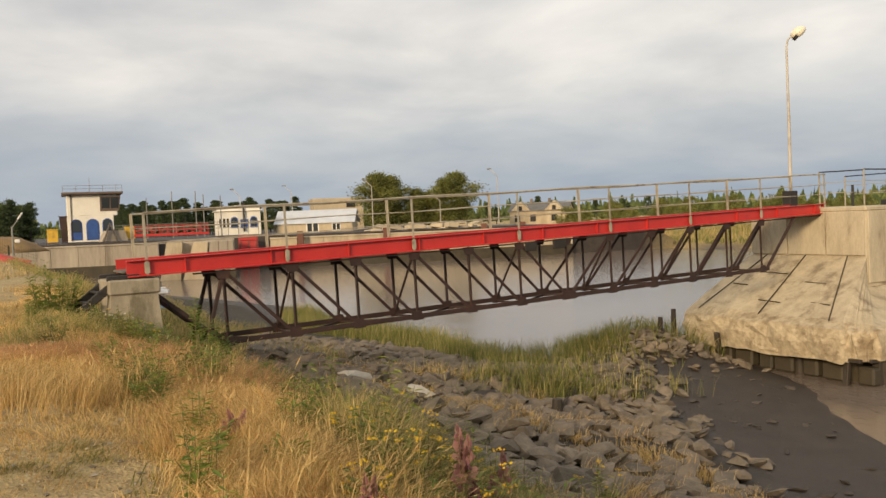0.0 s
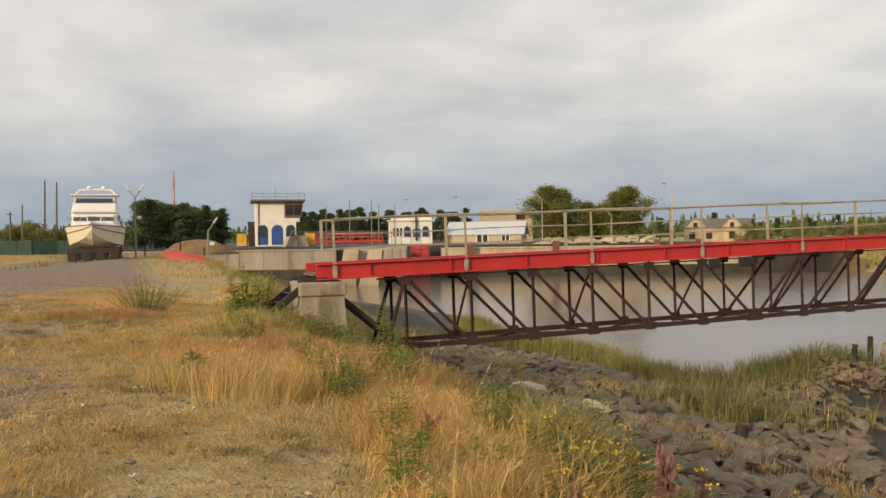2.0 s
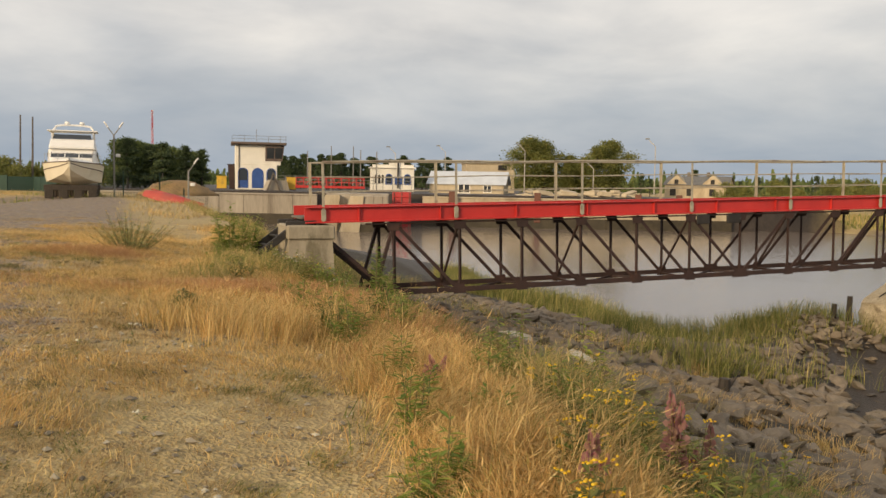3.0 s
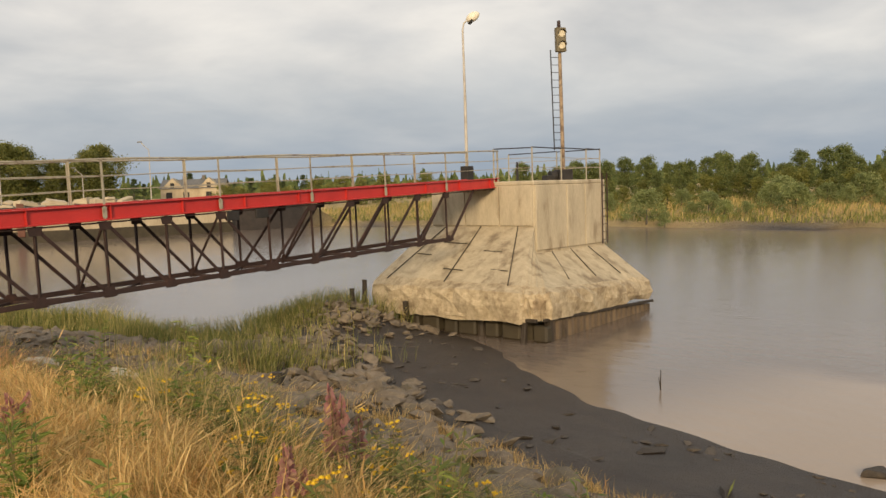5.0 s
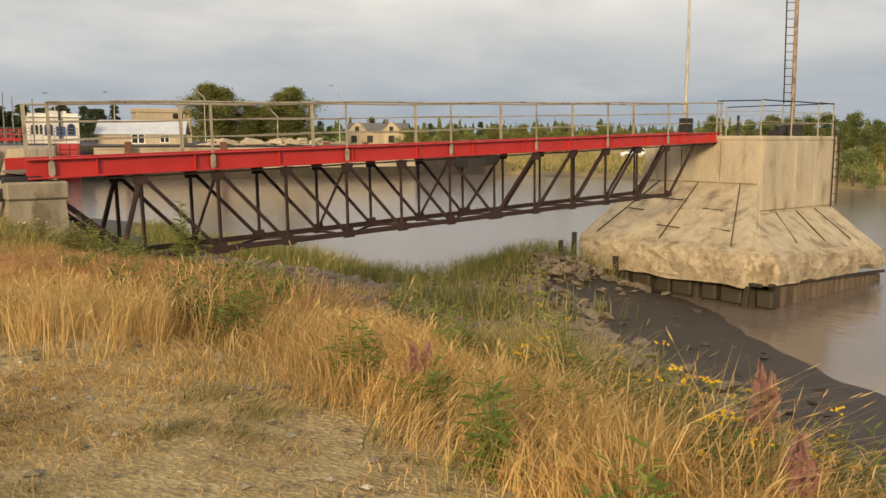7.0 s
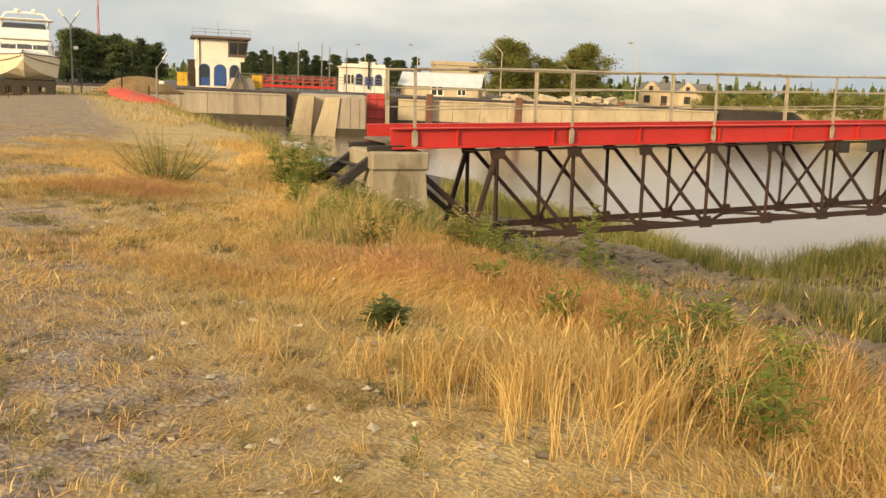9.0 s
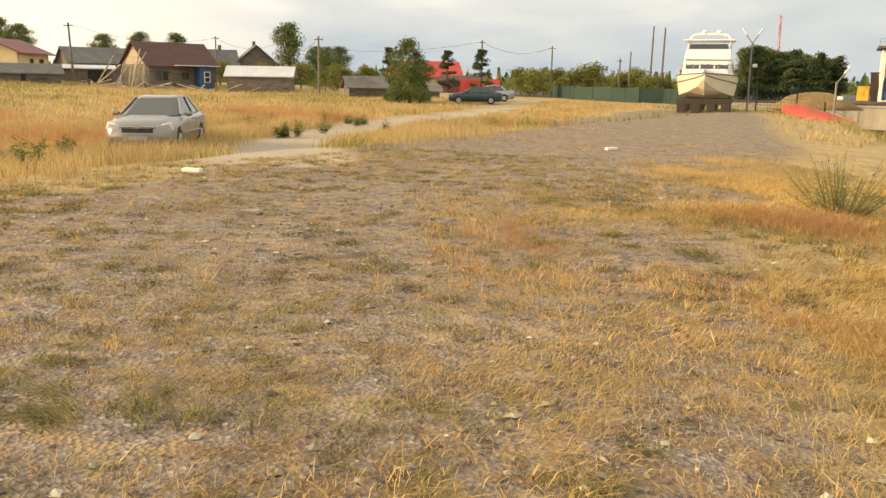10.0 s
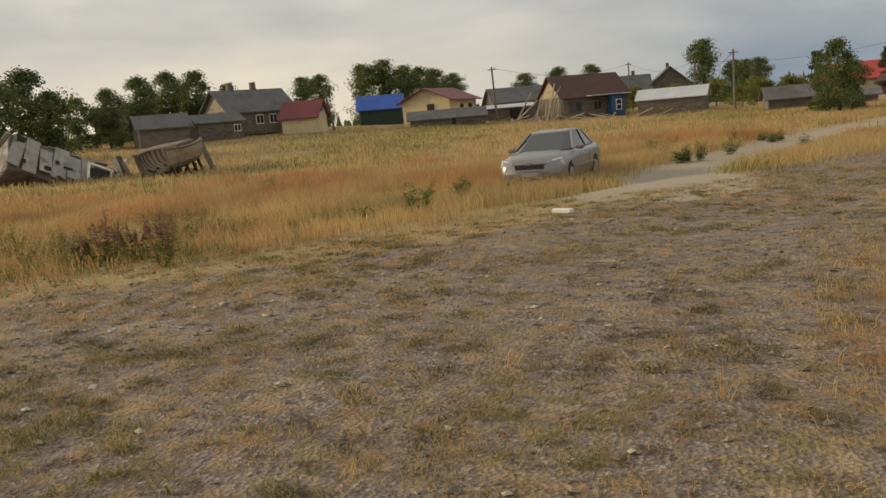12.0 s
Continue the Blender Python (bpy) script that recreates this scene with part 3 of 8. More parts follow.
def make_water():
    s = Shape().add([(-900, -700, WATER), (1500, -700, WATER), (1500, 2500, WATER), (-900, 2500, WATER)], [(0, 1, 2, 3)])
    m, nt, p = nodes_of("river_water")
    vec = coords(nt)
    n = noise_tex(nt, vec, 0.05, 3, 0.5)
    c = ramp(nt, n, [(0.35, (0.165, 0.128, 0.10)), (0.7, (0.215, 0.172, 0.138))])
    # silt shows pale through the shallows along the mud
    way = nt.nodes.new("ShaderNodeVectorMath"); way.operation = "DOT_PRODUCT"; way.inputs[1].default_value = (0.975, 0.22, 0.0)
    nt.links.new(vec, way.inputs[0])
    wav = nt.nodes.new("ShaderNodeMath"); wav.operation = "MULTIPLY_ADD"; wav.inputs[1].default_value = 3.0
    nt.links.new(noise_tex(nt, vec, 0.35, 3, 0.5), wav.inputs[0]); nt.links.new(way.outputs["Value"], wav.inputs[2])
    along = nt.nodes.new("ShaderNodeSeparateXYZ"); nt.links.new(vec, along.inputs[0])
    shoal = nt.nodes.new("ShaderNodeMath"); shoal.operation = "MULTIPLY"
    nt.links.new(maprange(nt, wav.outputs[0], 21.5, 23.6, 1.0, 0.0), shoal.inputs[0])
    nt.links.new(maprange(nt, along.outputs["Y"], 11.0, 15.5, 1.0, 0.0), shoal.inputs[1])
    c = mixc(nt, shoal.outputs[0], c, (0.36, 0.28, 0.205))
    nt.links.new(c, p.inputs["Base Color"])
    p.inputs["Roughness"].default_value = 0.14
    p.inputs["IOR"].default_value = 1.33
    rip = noise_tex(nt, vec, 1.6, 5, 0.6, (1.0, 0.45, 1.0))
    bump(nt, p, rip, 0.55, 0.05)
    setting("water", s, m, "brown rippled river water at low tide", "river")


make_water()


# ---- footbridge ----
BRIDGE_DIR = math.degrees(math.atan2(0.3015, 0.9515))
BR = pose(-1.433, 18.30, 0.47, 0, -1.6, BRIDGE_DIR)  # x along the span, y across it, z up; 0 is the foot of the first post
SPAN, WIDE, DEPTH = 21.1, 1.15, 1.56


def make_bridge():
    br = thing("footbridge", BR, "red steel footbridge on a rusty truss, sloping up to the pier", "footbridge")
    for w, out in ((0.0, -1), (WIDE, 1)):
        s = Shape()
        s.beam((-0.38, w, 0.165), (SPAN, w, 0.165), 0.035, 0.30)
        s.beam((-0.38, w + 0.04 * out, 0.315), (SPAN, w + 0.04 * out, 0.315), 0.12, 0.025, 0.006)
        s.beam((-0.38, w + 0.05 * out, 0.012), (SPAN, w + 0.05 * out, 0.012), 0.14, 0.03, 0.006)
        for k in range(12):
            s.box((0.75 + 1.8 * k, w + 0.045 * out, 0.165), (0.012, 0.07, 0.27))
        part("side_beam", s, M["red"], br, "red painted steel channel")
    for k in range(52):
        part("deck_plank", Shape().box((-0.25 + k * 0.41, WIDE / 2, 0.10), (0.385, WIDE - 0.06, 0.045), 0.008), M["timber"], br)
    # railing
    for w, out in ((0.0, -1), (WIDE, 1)):
        for k in range(8):
            x = (3.0 * k if k != 1 else 2.91) if k < 7 else SPAN - 0.06
            s = Shape().box((x, w + 0.075 * out, 0.62), (0.055, 0.012, 1.27), 0.003).box((x + 0.022, w + 0.05 * out, 0.62), (0.012, 0.055, 1.27), 0.003)
            s.box((x, w + 0.075 * out, 0.16), (0.10, 0.02, 0.22), 0.004)
            part("rail_post", s, M["rail"], br)
        for h, r in ((1.255, 0.024), (0.93, 0.013), (0.62, 0.011)):
            s, ring = Shape(), []
            for k in range(29):
                x = SPAN * k / 28
                sag = 0.012 * math.sin(k * 1.05 + h * 9)
                ring.append([Vector((x, w + 0.075 * out + math.cos(a) * r, h + sag + math.sin(a) * r)) for a in (j * math.tau / 6 for j in range(6))])
            s.loft(ring)
            part("handrail" if h > 1.2 else "guard_rail", s, M["rail"], br)
    # two trusses below the beams
    panels = [1.5 * k for k in range(1, 13)]
    low, top = -DEPTH, -0.02
    for w in (0.0, WIDE):
        part("bottom_chord", Shape().beam((1.2, w, low), (18.3, w, low), 0.10, 0.035, 0.005).beam((1.2, w - 0.04, low + 0.05), (18.3, w - 0.04, low + 0.05), 0.02, 0.09, 0.004), M["rust"], br)
        part("top_chord", Shape().beam((0.9, w, top - 0.03), (SPAN - 0.1, w, top - 0.03), 0.10, 0.03, 0.005), M["rust"], br)
        for x in panels:
            part("truss_post", Shape().beam((x, w, low), (x, w, top), 0.07, 0.02, 0.004, (1, 0, 0)).beam((x + 0.03, w + 0.02, low), (x + 0.03, w + 0.02, top), 0.02, 0.06, 0.004, (1, 0, 0)), M["rust"], br)
            wide = 0.30 if abs(x - 10.5) > 0.1 else 0.5
            g = Shape().prism([(x - wide / 2, w - 0.055, low - 0.05), (x + wide / 2, w - 0.055, low - 0.05), (x + wide / 2 - 0.05, w - 0.055, low + 0.17), (x - wide / 2 + 0.05, w - 0.055, low + 0.17)], (0, 0.012, 0))
            part("gusset_plate", g, M["rust"], br)
            g = Shape().prism([(x - 0.12, w - 0.055, top - 0.18), (x + 0.12, w - 0.055, top - 0.18), (x + 0.16, w - 0.055, top), (x - 0.16, w - 0.055, top)], (0, 0.012, 0))
            part("gusset_plate", g, M["rust"], br)
        for k, (a, b) in enumerate(zip(panels[:-1], panels[1:])):
            p, q = ((a, w - 0.02, top), (b, w - 0.02, low)) if a < 10.4 else ((a, w - 0.02, low), (b, w - 0.02, top))
            part("diagonal_brace", Shape().beam(p, q, 0.02, 0.075, 0.004).beam((p[0], p[1] + 0.03, p[2]), (q[0], q[1] + 0.03, q[2]), 0.06, 0.015, 0.003), M["rust"], br)
        part("end_leg", Shape().beam((1.5, w, top - 0.1), (1.02, w, low - 0.1), 0.08, 0.07, 0.006), M["rust"], br)
        part("end_brace", Shape().beam((18.2, w, low + 0.02), (19.6, w, top), 0.07, 0.07, 0.006), M["rust"], br)
    # bracing between the trusses
    for k, (a, b) in enumerate(zip(panels[:-1], panels[1:])):
        y0, y1 = (0, WIDE) if k % 2 else (WIDE, 0)
        part("lateral_brace", Shape().beam((a, y0, low - 0.01), (b, y1, low - 0.01), 0.05, 0.05, 0.005), M["rust"], br)
        if k % 2 == 0:
            part("cross_brace", Shape().beam((b, 0, top - 0.03), (b, WIDE, low + 0.03), 0.045, 0.045, 0.005), M["rust"], br)
            part("cross_brace", Shape().beam((b, 0, low), (b, WIDE, low), 0.05, 0.05, 0.005), M["rust"], br)
    for x, wd in ((9.35, 0.36), (10.25, 0.40)):
        part("hanging_plate", Shape().box((x, -0.06, -0.14), (wd, 0.05, 0.24), 0.01), M["blackiron"], br, "dark square plate hung under the beam")
    part("end_bearing", Shape().box((SPAN + 0.1, WIDE / 2, -0.10), (0.5, WIDE + 0.1, 0.10), 0.01), M["rust"], br)


make_bridge()


def make_abutment():
    s = Shape()
    s.loft([[Vector((-0.28 + sx * (0.44 + 0.16 * f), 0.42 + sy * (0.60 + 0.14 * f), -0.34 - 2.4 * f)) for sx, sy in ((-1, -1), (1, -1), (1, 1), (-1, 1))] for f in (0.0, 0.25, 0.6, 1.0)])
    s.box((-0.28, 0.42, -0.19), (0.97, 1.30, 0.29), 0.03)
    m = Matrix.Translation((0, 0, 0)) @ pose(-1.433, 18.30, 0.47, 0, 0, BRIDGE_DIR)
    setting("abutment", s, M["abutment"], "weathered concrete block under the bridge end", "abutment").matrix_basis = m
    a = thing("broken_steps", m, "dark rusted stringers of broken steps leaning on the bridge end", "steps")
    for y in (0.0, 0.95):
        part("stringer", Shape().beam((-0.50, y, -0.02), (-1.72, y + 0.05, -0.98), 0.10, 0.15, 0.015), M["blackiron"], a)
        part("landing_beam", Shape().beam((-0.15, y, 0.0), (-0.76, y, -0.02), 0.11, 0.10, 0.01), M["blackiron"], a)
    for k in range(4):
        f = 0.2 + 0.22 * k
        part("tread_bar", Shape().beam((-0.72 - 0.93 * f, -0.05, -0.10 - 0.86 * f), (-0.72 - 0.93 * f, 1.05, -0.13 - 0.86 * f), 0.08, 0.04, 0.008), M["blackiron"], a)
    for y in (0.1, 1.0):
        part("prop", Shape().beam((0.15, y, -0.38), (1.45, y, -1.45), 0.07, 0.09, 0.01), M["rust"], a)


make_abutment()

# ---- concrete pier ----
PIER = pose(18.88, 23.04, 0, 0, 0, 14.0)  # origin under the south-west corner of the upper block


def make_pier():
    top, wb, sb = 1.2, -0.3, -1.2
    w, l = 4.7, 4.5  # block along x and y
    pier = thing("pier", PIER, "weathered concrete mooring pier with a spreading foot on sheet piles", "pier")
    sub = lambda a, b, n: [a + (b - a) * i / n for i in range(n + 1)]
    rnd = random.Random(4)
    # upper block in cast lifts
    part("upper_block", Shape().box((w / 2, l / 2, (top + -1.6) / 2), (w, l, top + 1.6), 0.05), M["concrete"], pier)
    part("cap", Shape().box((w / 2, l / 2, top - 0.02), (w + 0.06, l + 0.06, 0.16), 0.04), M["concrete"], pier)
    for x0, x1 in ((0.04, 1.95), (2.0, 3.2), (3.25, 4.66)):
        part("wall_panel", Shape().box(((x0 + x1) / 2, -0.025, 0.0), (x1 - x0, 0.08, 2.2), 0.015), M["concrete"], pier)
    for y0, y1 in ((0.04, 1.4), (1.44, 2.9), (2.94, 4.46)):
        part("wall_panel", Shape().box((-0.025, (y0 + y1) / 2, 0.42), (0.08, y1 - y0, 1.36), 0.015), M["concrete"], pier)
    # spreading foot: an uneven skirt from the block to the rim
    rim, low = -2.1, -2.85
    out = [(-3.35, -2.35), (5.45, -1.75), (5.8, 5.6), (-3.05, 5.25)]
    drop = [0.0, 0.0, -0.42, -0.42, -0.42, -0.2, 0.0, 0.0]
    inn = [(0, 0, wb), (w, 0, sb), (w, l, wb), (0, l, wb)]
    def ringpts(pts, n, jit):
        res = []
        for (a, b) in zip(pts, pts[1:] + pts[:1]):
            for i in range(n):
                f = i / n
                res.append(Vector([a[k] + (b[k] - a[k]) * f for k in range(3)]) + Vector([rnd.uniform(-jit, jit) for _ in range(3)]))
        return res
    cut = []
    for i, p in enumerate(out):  # corners cut back
        prv, nxt = Vector(out[i - 1]), Vector(out[(i + 1) % 4])
        pv = Vector(p)
        cut += [pv + (prv - pv).normalized() * 0.7, pv + (nxt - pv).normalized() * 0.7]
    outer = [(c.x, c.y, rim + d) for c, d in zip(cut, drop)]
    inner = []
    for i, p in enumerate(inn):
        inner += [p, p]
    # south side meets the block lower down than the west side
    inner[0], inner[1] = (0, 0, wb), (0.02, 0, sb)
    inner[2], inner[3] = (w, 0, sb), (w, 0.02, sb)
    n = 14
    R0 = ringpts(inner, n, 0.0)
    R1 = ringpts([tuple(Vector(a) * 0.5 + Vector(b) * 0.5) for a, b in zip(inner, outer)], n, 0.025)
    R2 = ringpts([tuple(Vector(a) * 0.12 + Vector(b) * 0.88) for a, b in zip(inner, outer)], n, 0.03)
    R3 = ringpts(outer, n, 0.05)
    R4 = ringpts([(x * 1.01, y * 1.01, z - 0.16) for x, y, z in outer], n, 0.06)
    R5 = ringpts([(x * 1.012, y * 1.012, z - 0.4) for x, y, z in outer], n, 0.07)
    deep = [0.86, 0.80, 0.62, 0.60, 0.7, 0.8, 1.0, 1.0]
    R6 = ringpts([(x * 0.985, y * 0.985, z - d) for (x, y, z), d in zip(outer, deep)], n, 0.06)
    R7 = ringpts([(x * 0.86 + 0.2, y * 0.86 + 0.3, z - d + 0.03) for (x, y, z), d in zip(outer, deep)], n, 0.0)
    part("foot", Shape().loft([R0, R1, R2], True, False), M["skirt"], pier, "sloping cast slabs of sandy concrete", smooth=False)
    part("foot_rim", Shape().loft([R2, R3, R4, R5, R6, R7], True, False), M["ledge"], pier, "spalled and layered concrete rim", smooth=False)
    # broken courses along the rim
    for k in range(26):
        i = rnd.randrange(len(R4))
        a, b = R4[i].lerp(R6[i], rnd.uniform(0.1, 0.9)), R4[(i + 2) % len(R4)].lerp(R6[(i + 2) % len(R4)], rnd.uniform(0.1, 0.9))
        b.z = a.z + rnd.uniform(-0.05, 0.05)
        if (b - a).length < 2.2:
            part("spalled_course", Shape().beam(a, b, rnd.uniform(0.06, 0.16), rnd.uniform(0.04, 0.12), 0.02), M["ledge"], pier)
    # cracks across the slabs
    for fx, fy, w0 in ((0.30, 0.42, 0.8), (0.62, 0.3, 1.1), (0.5, 0.72, 0.9), (0.78, 0.5, 0.7), (0.22, 0.7, 0.7)):
        a = Vector((0, l * fx, wb)).lerp(Vector((-3.3, -2.3 + 7.5 * fx, rim)), fy)
        part("slab_crack", Shape().beam(a + Vector((0, -w0 / 2, 0.012)), a + Vector((0.08, w0 / 2, 0.03)), 0.03, 0.03), M["weed_and_shade"], pier)
    # joints between the cast slabs of the foot
    def on_slope(a, b, f):
        return Vector(a) * (1 - f) + Vector(b) * f
    for f in (0.15, 0.5, 0.85):
        a = Vector((0, l * f, wb)); b = Vector((-3.3, -2.3 + 7.5 * f, rim))
        part("slab_joint", Shape().beam(a + Vector((0, 0, 0.012)), a.lerp(b, 0.9) + Vector((0, 0, 0.02)), 0.028, 0.03), M["weed_and_shade"], pier, "dark open joint")
    for f in (0.22, 0.48, 0.74):
        a = Vector((w * f, 0, sb)); b = Vector((-2.8 + 8.0 * f, -2.3 + 0.5 * f, rim - 0.42 * f))
        part("slab_joint", Shape().beam(a + Vector((0, 0, 0.012)), a.lerp(b, 0.75) + Vector((0, 0, 0.02)), 0.024, 0.03), M["weed_and_shade"], pier, "dark open joint")
    # sheet piles and timbers under the foot
    for k in range(19):
        x = -2.45 + k * 0.40
        y = -1.95 + 0.07 * (x + 2.5)
        part("pile_section", Shape().prism([(x, y, -5.4), (x + 0.1, y - 0.22, -5.4), (x + 0.26, y - 0.22, -5.4), (x + 0.36, y, -5.4), (x + 0.3, y + 0.05, -5.4), (x + 0.05, y + 0.05, -5.4)], (0, 0, 2.55 - 0.03 * k)), M["pile"], pier)
    part("waling", Shape().beam((-2.9, -2.22, -2.90), (5.2, -1.68, -3.30), 0.09, 0.09, 0.01), M["wet_wood"], pier)
    # added piling along the landward side; the dark colour paints in the foot's shade
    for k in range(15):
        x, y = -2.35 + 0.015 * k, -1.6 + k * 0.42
        part("pile_section", Shape().prism([(x, y, -5.4), (x - 0.2, y + 0.1, -5.4), (x - 0.2, y + 0.26, -5.4), (x, y + 0.36, -5.4), (x + 0.05, y + 0.3, -5.4), (x + 0.05, y + 0.05, -5.4)], (0, 0, 2.45)), M["weed_and_shade"], pier)
    # added blocks, near-black to paint in the shadow at the foot's base
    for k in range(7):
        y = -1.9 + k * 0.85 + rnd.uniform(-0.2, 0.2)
        part("broken_block", Shape().box((-2.65, y, -3.35), (0.35, 0.5 + 0.2 * (k % 2), 0.5), 0.06), M["weed_and_shade"], pier)
    for k in range(2):
        y = 0.4 + k * 2.6
        part("timber_leg", Shape().tube((-2.5, y, -5), (-2.55 + rnd.uniform(-0.1, 0.1), y, -2.8), 0.16, 0.14, 10), M["wet_wood"], pier)
    for x, y, dx in ((-3.25, 3.0, 0.15), (-2.95, -1.6, -0.2), (-2.5, -2.15, 0.1)):
        part("fender_timber", Shape().beam((x + dx, y, -4.1), (x, y, -2.6), 0.16, 0.14, 0.02), M["wet_wood"], pier)
    part("beam_under_foot", Shape().beam((-3.1, -2.1, -2.9), (-2.9, 3.6, -2.9), 0.12, 0.10, 0.01), M["wet_wood"], pier)
    # ladder on the wall
    lad = thing("wall_ladder", PIER @ pose(4.35, -0.12, 0), "rusty ladder fixed to the pier wall", "ladder")
    for x in (0, 0.36):
        part("stile", Shape().beam((x, 0, -1.15), (x, 0, 1.5), 0.03, 0.05, 0.004, (1, 0, 0)), M["rust"], lad)
    for k in range(9):
        part("rung", Shape().tube((0, 0, -1.0 + k * 0.29), (0.36, 0, -1.0 + k * 0.29), 0.013, n=6), M["rust"], lad)
    # railing along the top
    rl = thing("pier_railing", PIER @ pose(0, 0, top + 0.06), "weathered steel pipe railing on the pier top", "railing")
    posts = [(-0.05, 1.6), (0.06, 0.08), (1.9, 0.1), (3.6, 0.1), (4.6, 0.1), (4.6, 2.0), (4.6, 4.3)]
    for x, y in posts:
        part("rail_post", Shape().tube((x, y, -0.05), (x, y, 1.12), 0.025, n=8), M["rail"], rl)
    for h, r in ((1.12, 0.022), (0.78, 0.012), (0.45, 0.012)):
        for (a, b) in zip(posts, posts[1:]):
            part("rail_bar", Shape().tube((*a, h), (*b, h - 0.02), r, n=6), M["blackiron"] if h > 1 else M["rail"], rl)
    # signal mast with its ladder
    sm = thing("signal_mast", PIER @ pose(3.0, 0.7, top + 0.05, 0, -0.8, -32), "rust-streaked signal mast with two round lamps and a side ladder", "signal mast")
    part("base_box", Shape().box((0, 0, 0.2), (0.55, 0.5, 0.4), 0.03), M["blackiron"], sm)
    part("winch", Shape().tube((-0.55, 0, 0.18), (-0.3, 0, 0.18), 0.18, n=14).box((-0.6, 0, 0.1), (0.35, 0.4, 0.2), 0.02), M["blackiron"], sm)
    part("mast_tube", Shape().tube((0, 0, 0), (0, 0, 5.5), 0.075, 0.06, 12), M["mast"], sm)
    part("mast_tip", Shape().tube((0, 0, 5.45), (0, 0, 5.75), 0.07, 0.06, 10), M["rust"], sm)
    box = part("lamp_housing", Shape().box((0, -0.1, 5.05), (0.38, 0.2, 0.86), 0.02), M["lampbox"], sm, "dull brass-brown lamp housing")
    for h in (4.84, 5.26):
        part("lens", Shape().tube((0, -0.2, h), (0, -0.235, h), 0.135, 0.12, 18), M["lens"], box, "pale glass lens")
        hood = Shape()
        for i in range(9):
            a0, a1 = math.pi * i / 9, math.pi * (i + 1) / 9
            hood.add([(0.15 * math.cos(a), y, h + 0.15 * math.sin(a)) for a in (a0, a1) for y in (-0.2, -0.33)], [(0, 1, 3, 2)])
        part("hood", hood, M["lampbox"], box)
    part("ladder_stile", Shape().beam((-0.33, 0, 1.1), (-0.36, 0, 4.7), 0.035, 0.035, 0.004, (1, 0, 0)), M["blackiron"], sm)
    for k in range(13):
        part("ladder_rung", Shape().tube((-0.34, 0, 1.2 + k * 0.27), (0, 0, 1.2 + k * 0.27), 0.012, n=6), M["blackiron"], sm)
    # street lamp
    lp = thing("street_lamp", PIER @ pose(0.6, 3.3, top, 0, 0, -35), "tall pale steel street lamp with an oval head", "street lamp")
    part("pole", Shape().tube((0, 0, 0), (0, 0, 3.2), 0.06, 0.05, 10).tube((0, 0, 3.2), (-0.02, 0, 5.55), 0.045, 0.035, 10), M["lamp_pole"], lp)
    part("arm", Shape().tube((-0.02, 0, 5.53), (0.02, -0.02, 5.77), 0.03, n=8).tube((0.02, -0.02, 5.77), (0.2, -0.06, 5.93), 0.028, n=8), M["lamp_pole"], lp)
    head = Shape()
    rings = []
    for i in range(9):
        f = i / 8
        r = 0.17 * math.sin(math.pi * (0.12 + 0.80 * f)) ** 0.7
        c = Vector((0.14 + 0.42 * f, -0.05 - 0.08 * f, 5.88 + 0.24 * f))
        rings.append([c + Vector((-0.45 * math.sin(a) * r, math.cos(a) * r, math.sin(a) * r * 0.9)) for a in (j * math.tau / 14 for j in range(14))])
    part("head", head.loft(rings), M["gel_aged"], lp, "oval lamp head", smooth=True)
    part("lamp_glass", Shape().tube((0.24, -0.10, 5.85), (0.30, -0.12, 5.79), 0.13, 0.10, 14), M["dark"], lp)
    cb = thing("control_box", PIER @ pose(0.1, 2.9, top + 0.05), "dark steel control box on the pier top", "control box")
    part("cabinet", Shape().box((0, 0, 0.3), (0.36, 0.34, 0.6), 0.02), M["blackiron"], cb)
    bl = thing("bollard", PIER @ pose(3.2, 2.9, top + 0.05), "dark iron stub post on the pier top", "bollard")
    part("stub", Shape().tube((0, 0, 0), (0, 0, 0.75), 0.05, 0.045, 10), M["blackiron"], bl)


M["skirt"] = surface("cast_slab_concrete", (0.36, 0.29, 0.19), (0.60, 0.51, 0.35), 2.6, 0.92, stain=(0.19, 0.14, 0.085), stain_scale=1.4, stain_at=(0.50, 0.66), grain=22, bumps=0.7, dist=0.025, stretch=(1.0, 1.0, 0.5))
M["pile"] = surface("rusty_sheet_pile", (0.06, 0.042, 0.026), (0.17, 0.125, 0.08), 1.5, 0.8, stain=(0.03, 0.022, 0.015), stain_scale=1.2, grain=25, stretch=(1, 1, 0.4))
M["mast"] = surface("rust_streaked_mast", (0.30, 0.21, 0.13), (0.42, 0.33, 0.22), 3, 0.7, stain=(0.10, 0.055, 0.03), stain_scale=2.5, stain_at=(0.42, 0.58), grain=40)
M["lampbox"] = surface("brown_lamp_paint", (0.10, 0.085, 0.05), (0.18, 0.15, 0.09), 4, 0.6)
M["lens"] = surface("pale_lens_glass", (0.55, 0.48, 0.33), (0.75, 0.68, 0.5), 6, 0.12, grain=30, bumps=0.05)
M["lamp_pole"] = surface("pale_lamp_pole", (0.42, 0.38, 0.32), (0.55, 0.51, 0.44), 3, 0.6, stain=(0.3, 0.25, 0.2), stain_scale=2)
M["fender"] = surface("rusty_fender", (0.11, 0.045, 0.03), (0.19, 0.085, 0.055), 1, 0.8)
make_pier()

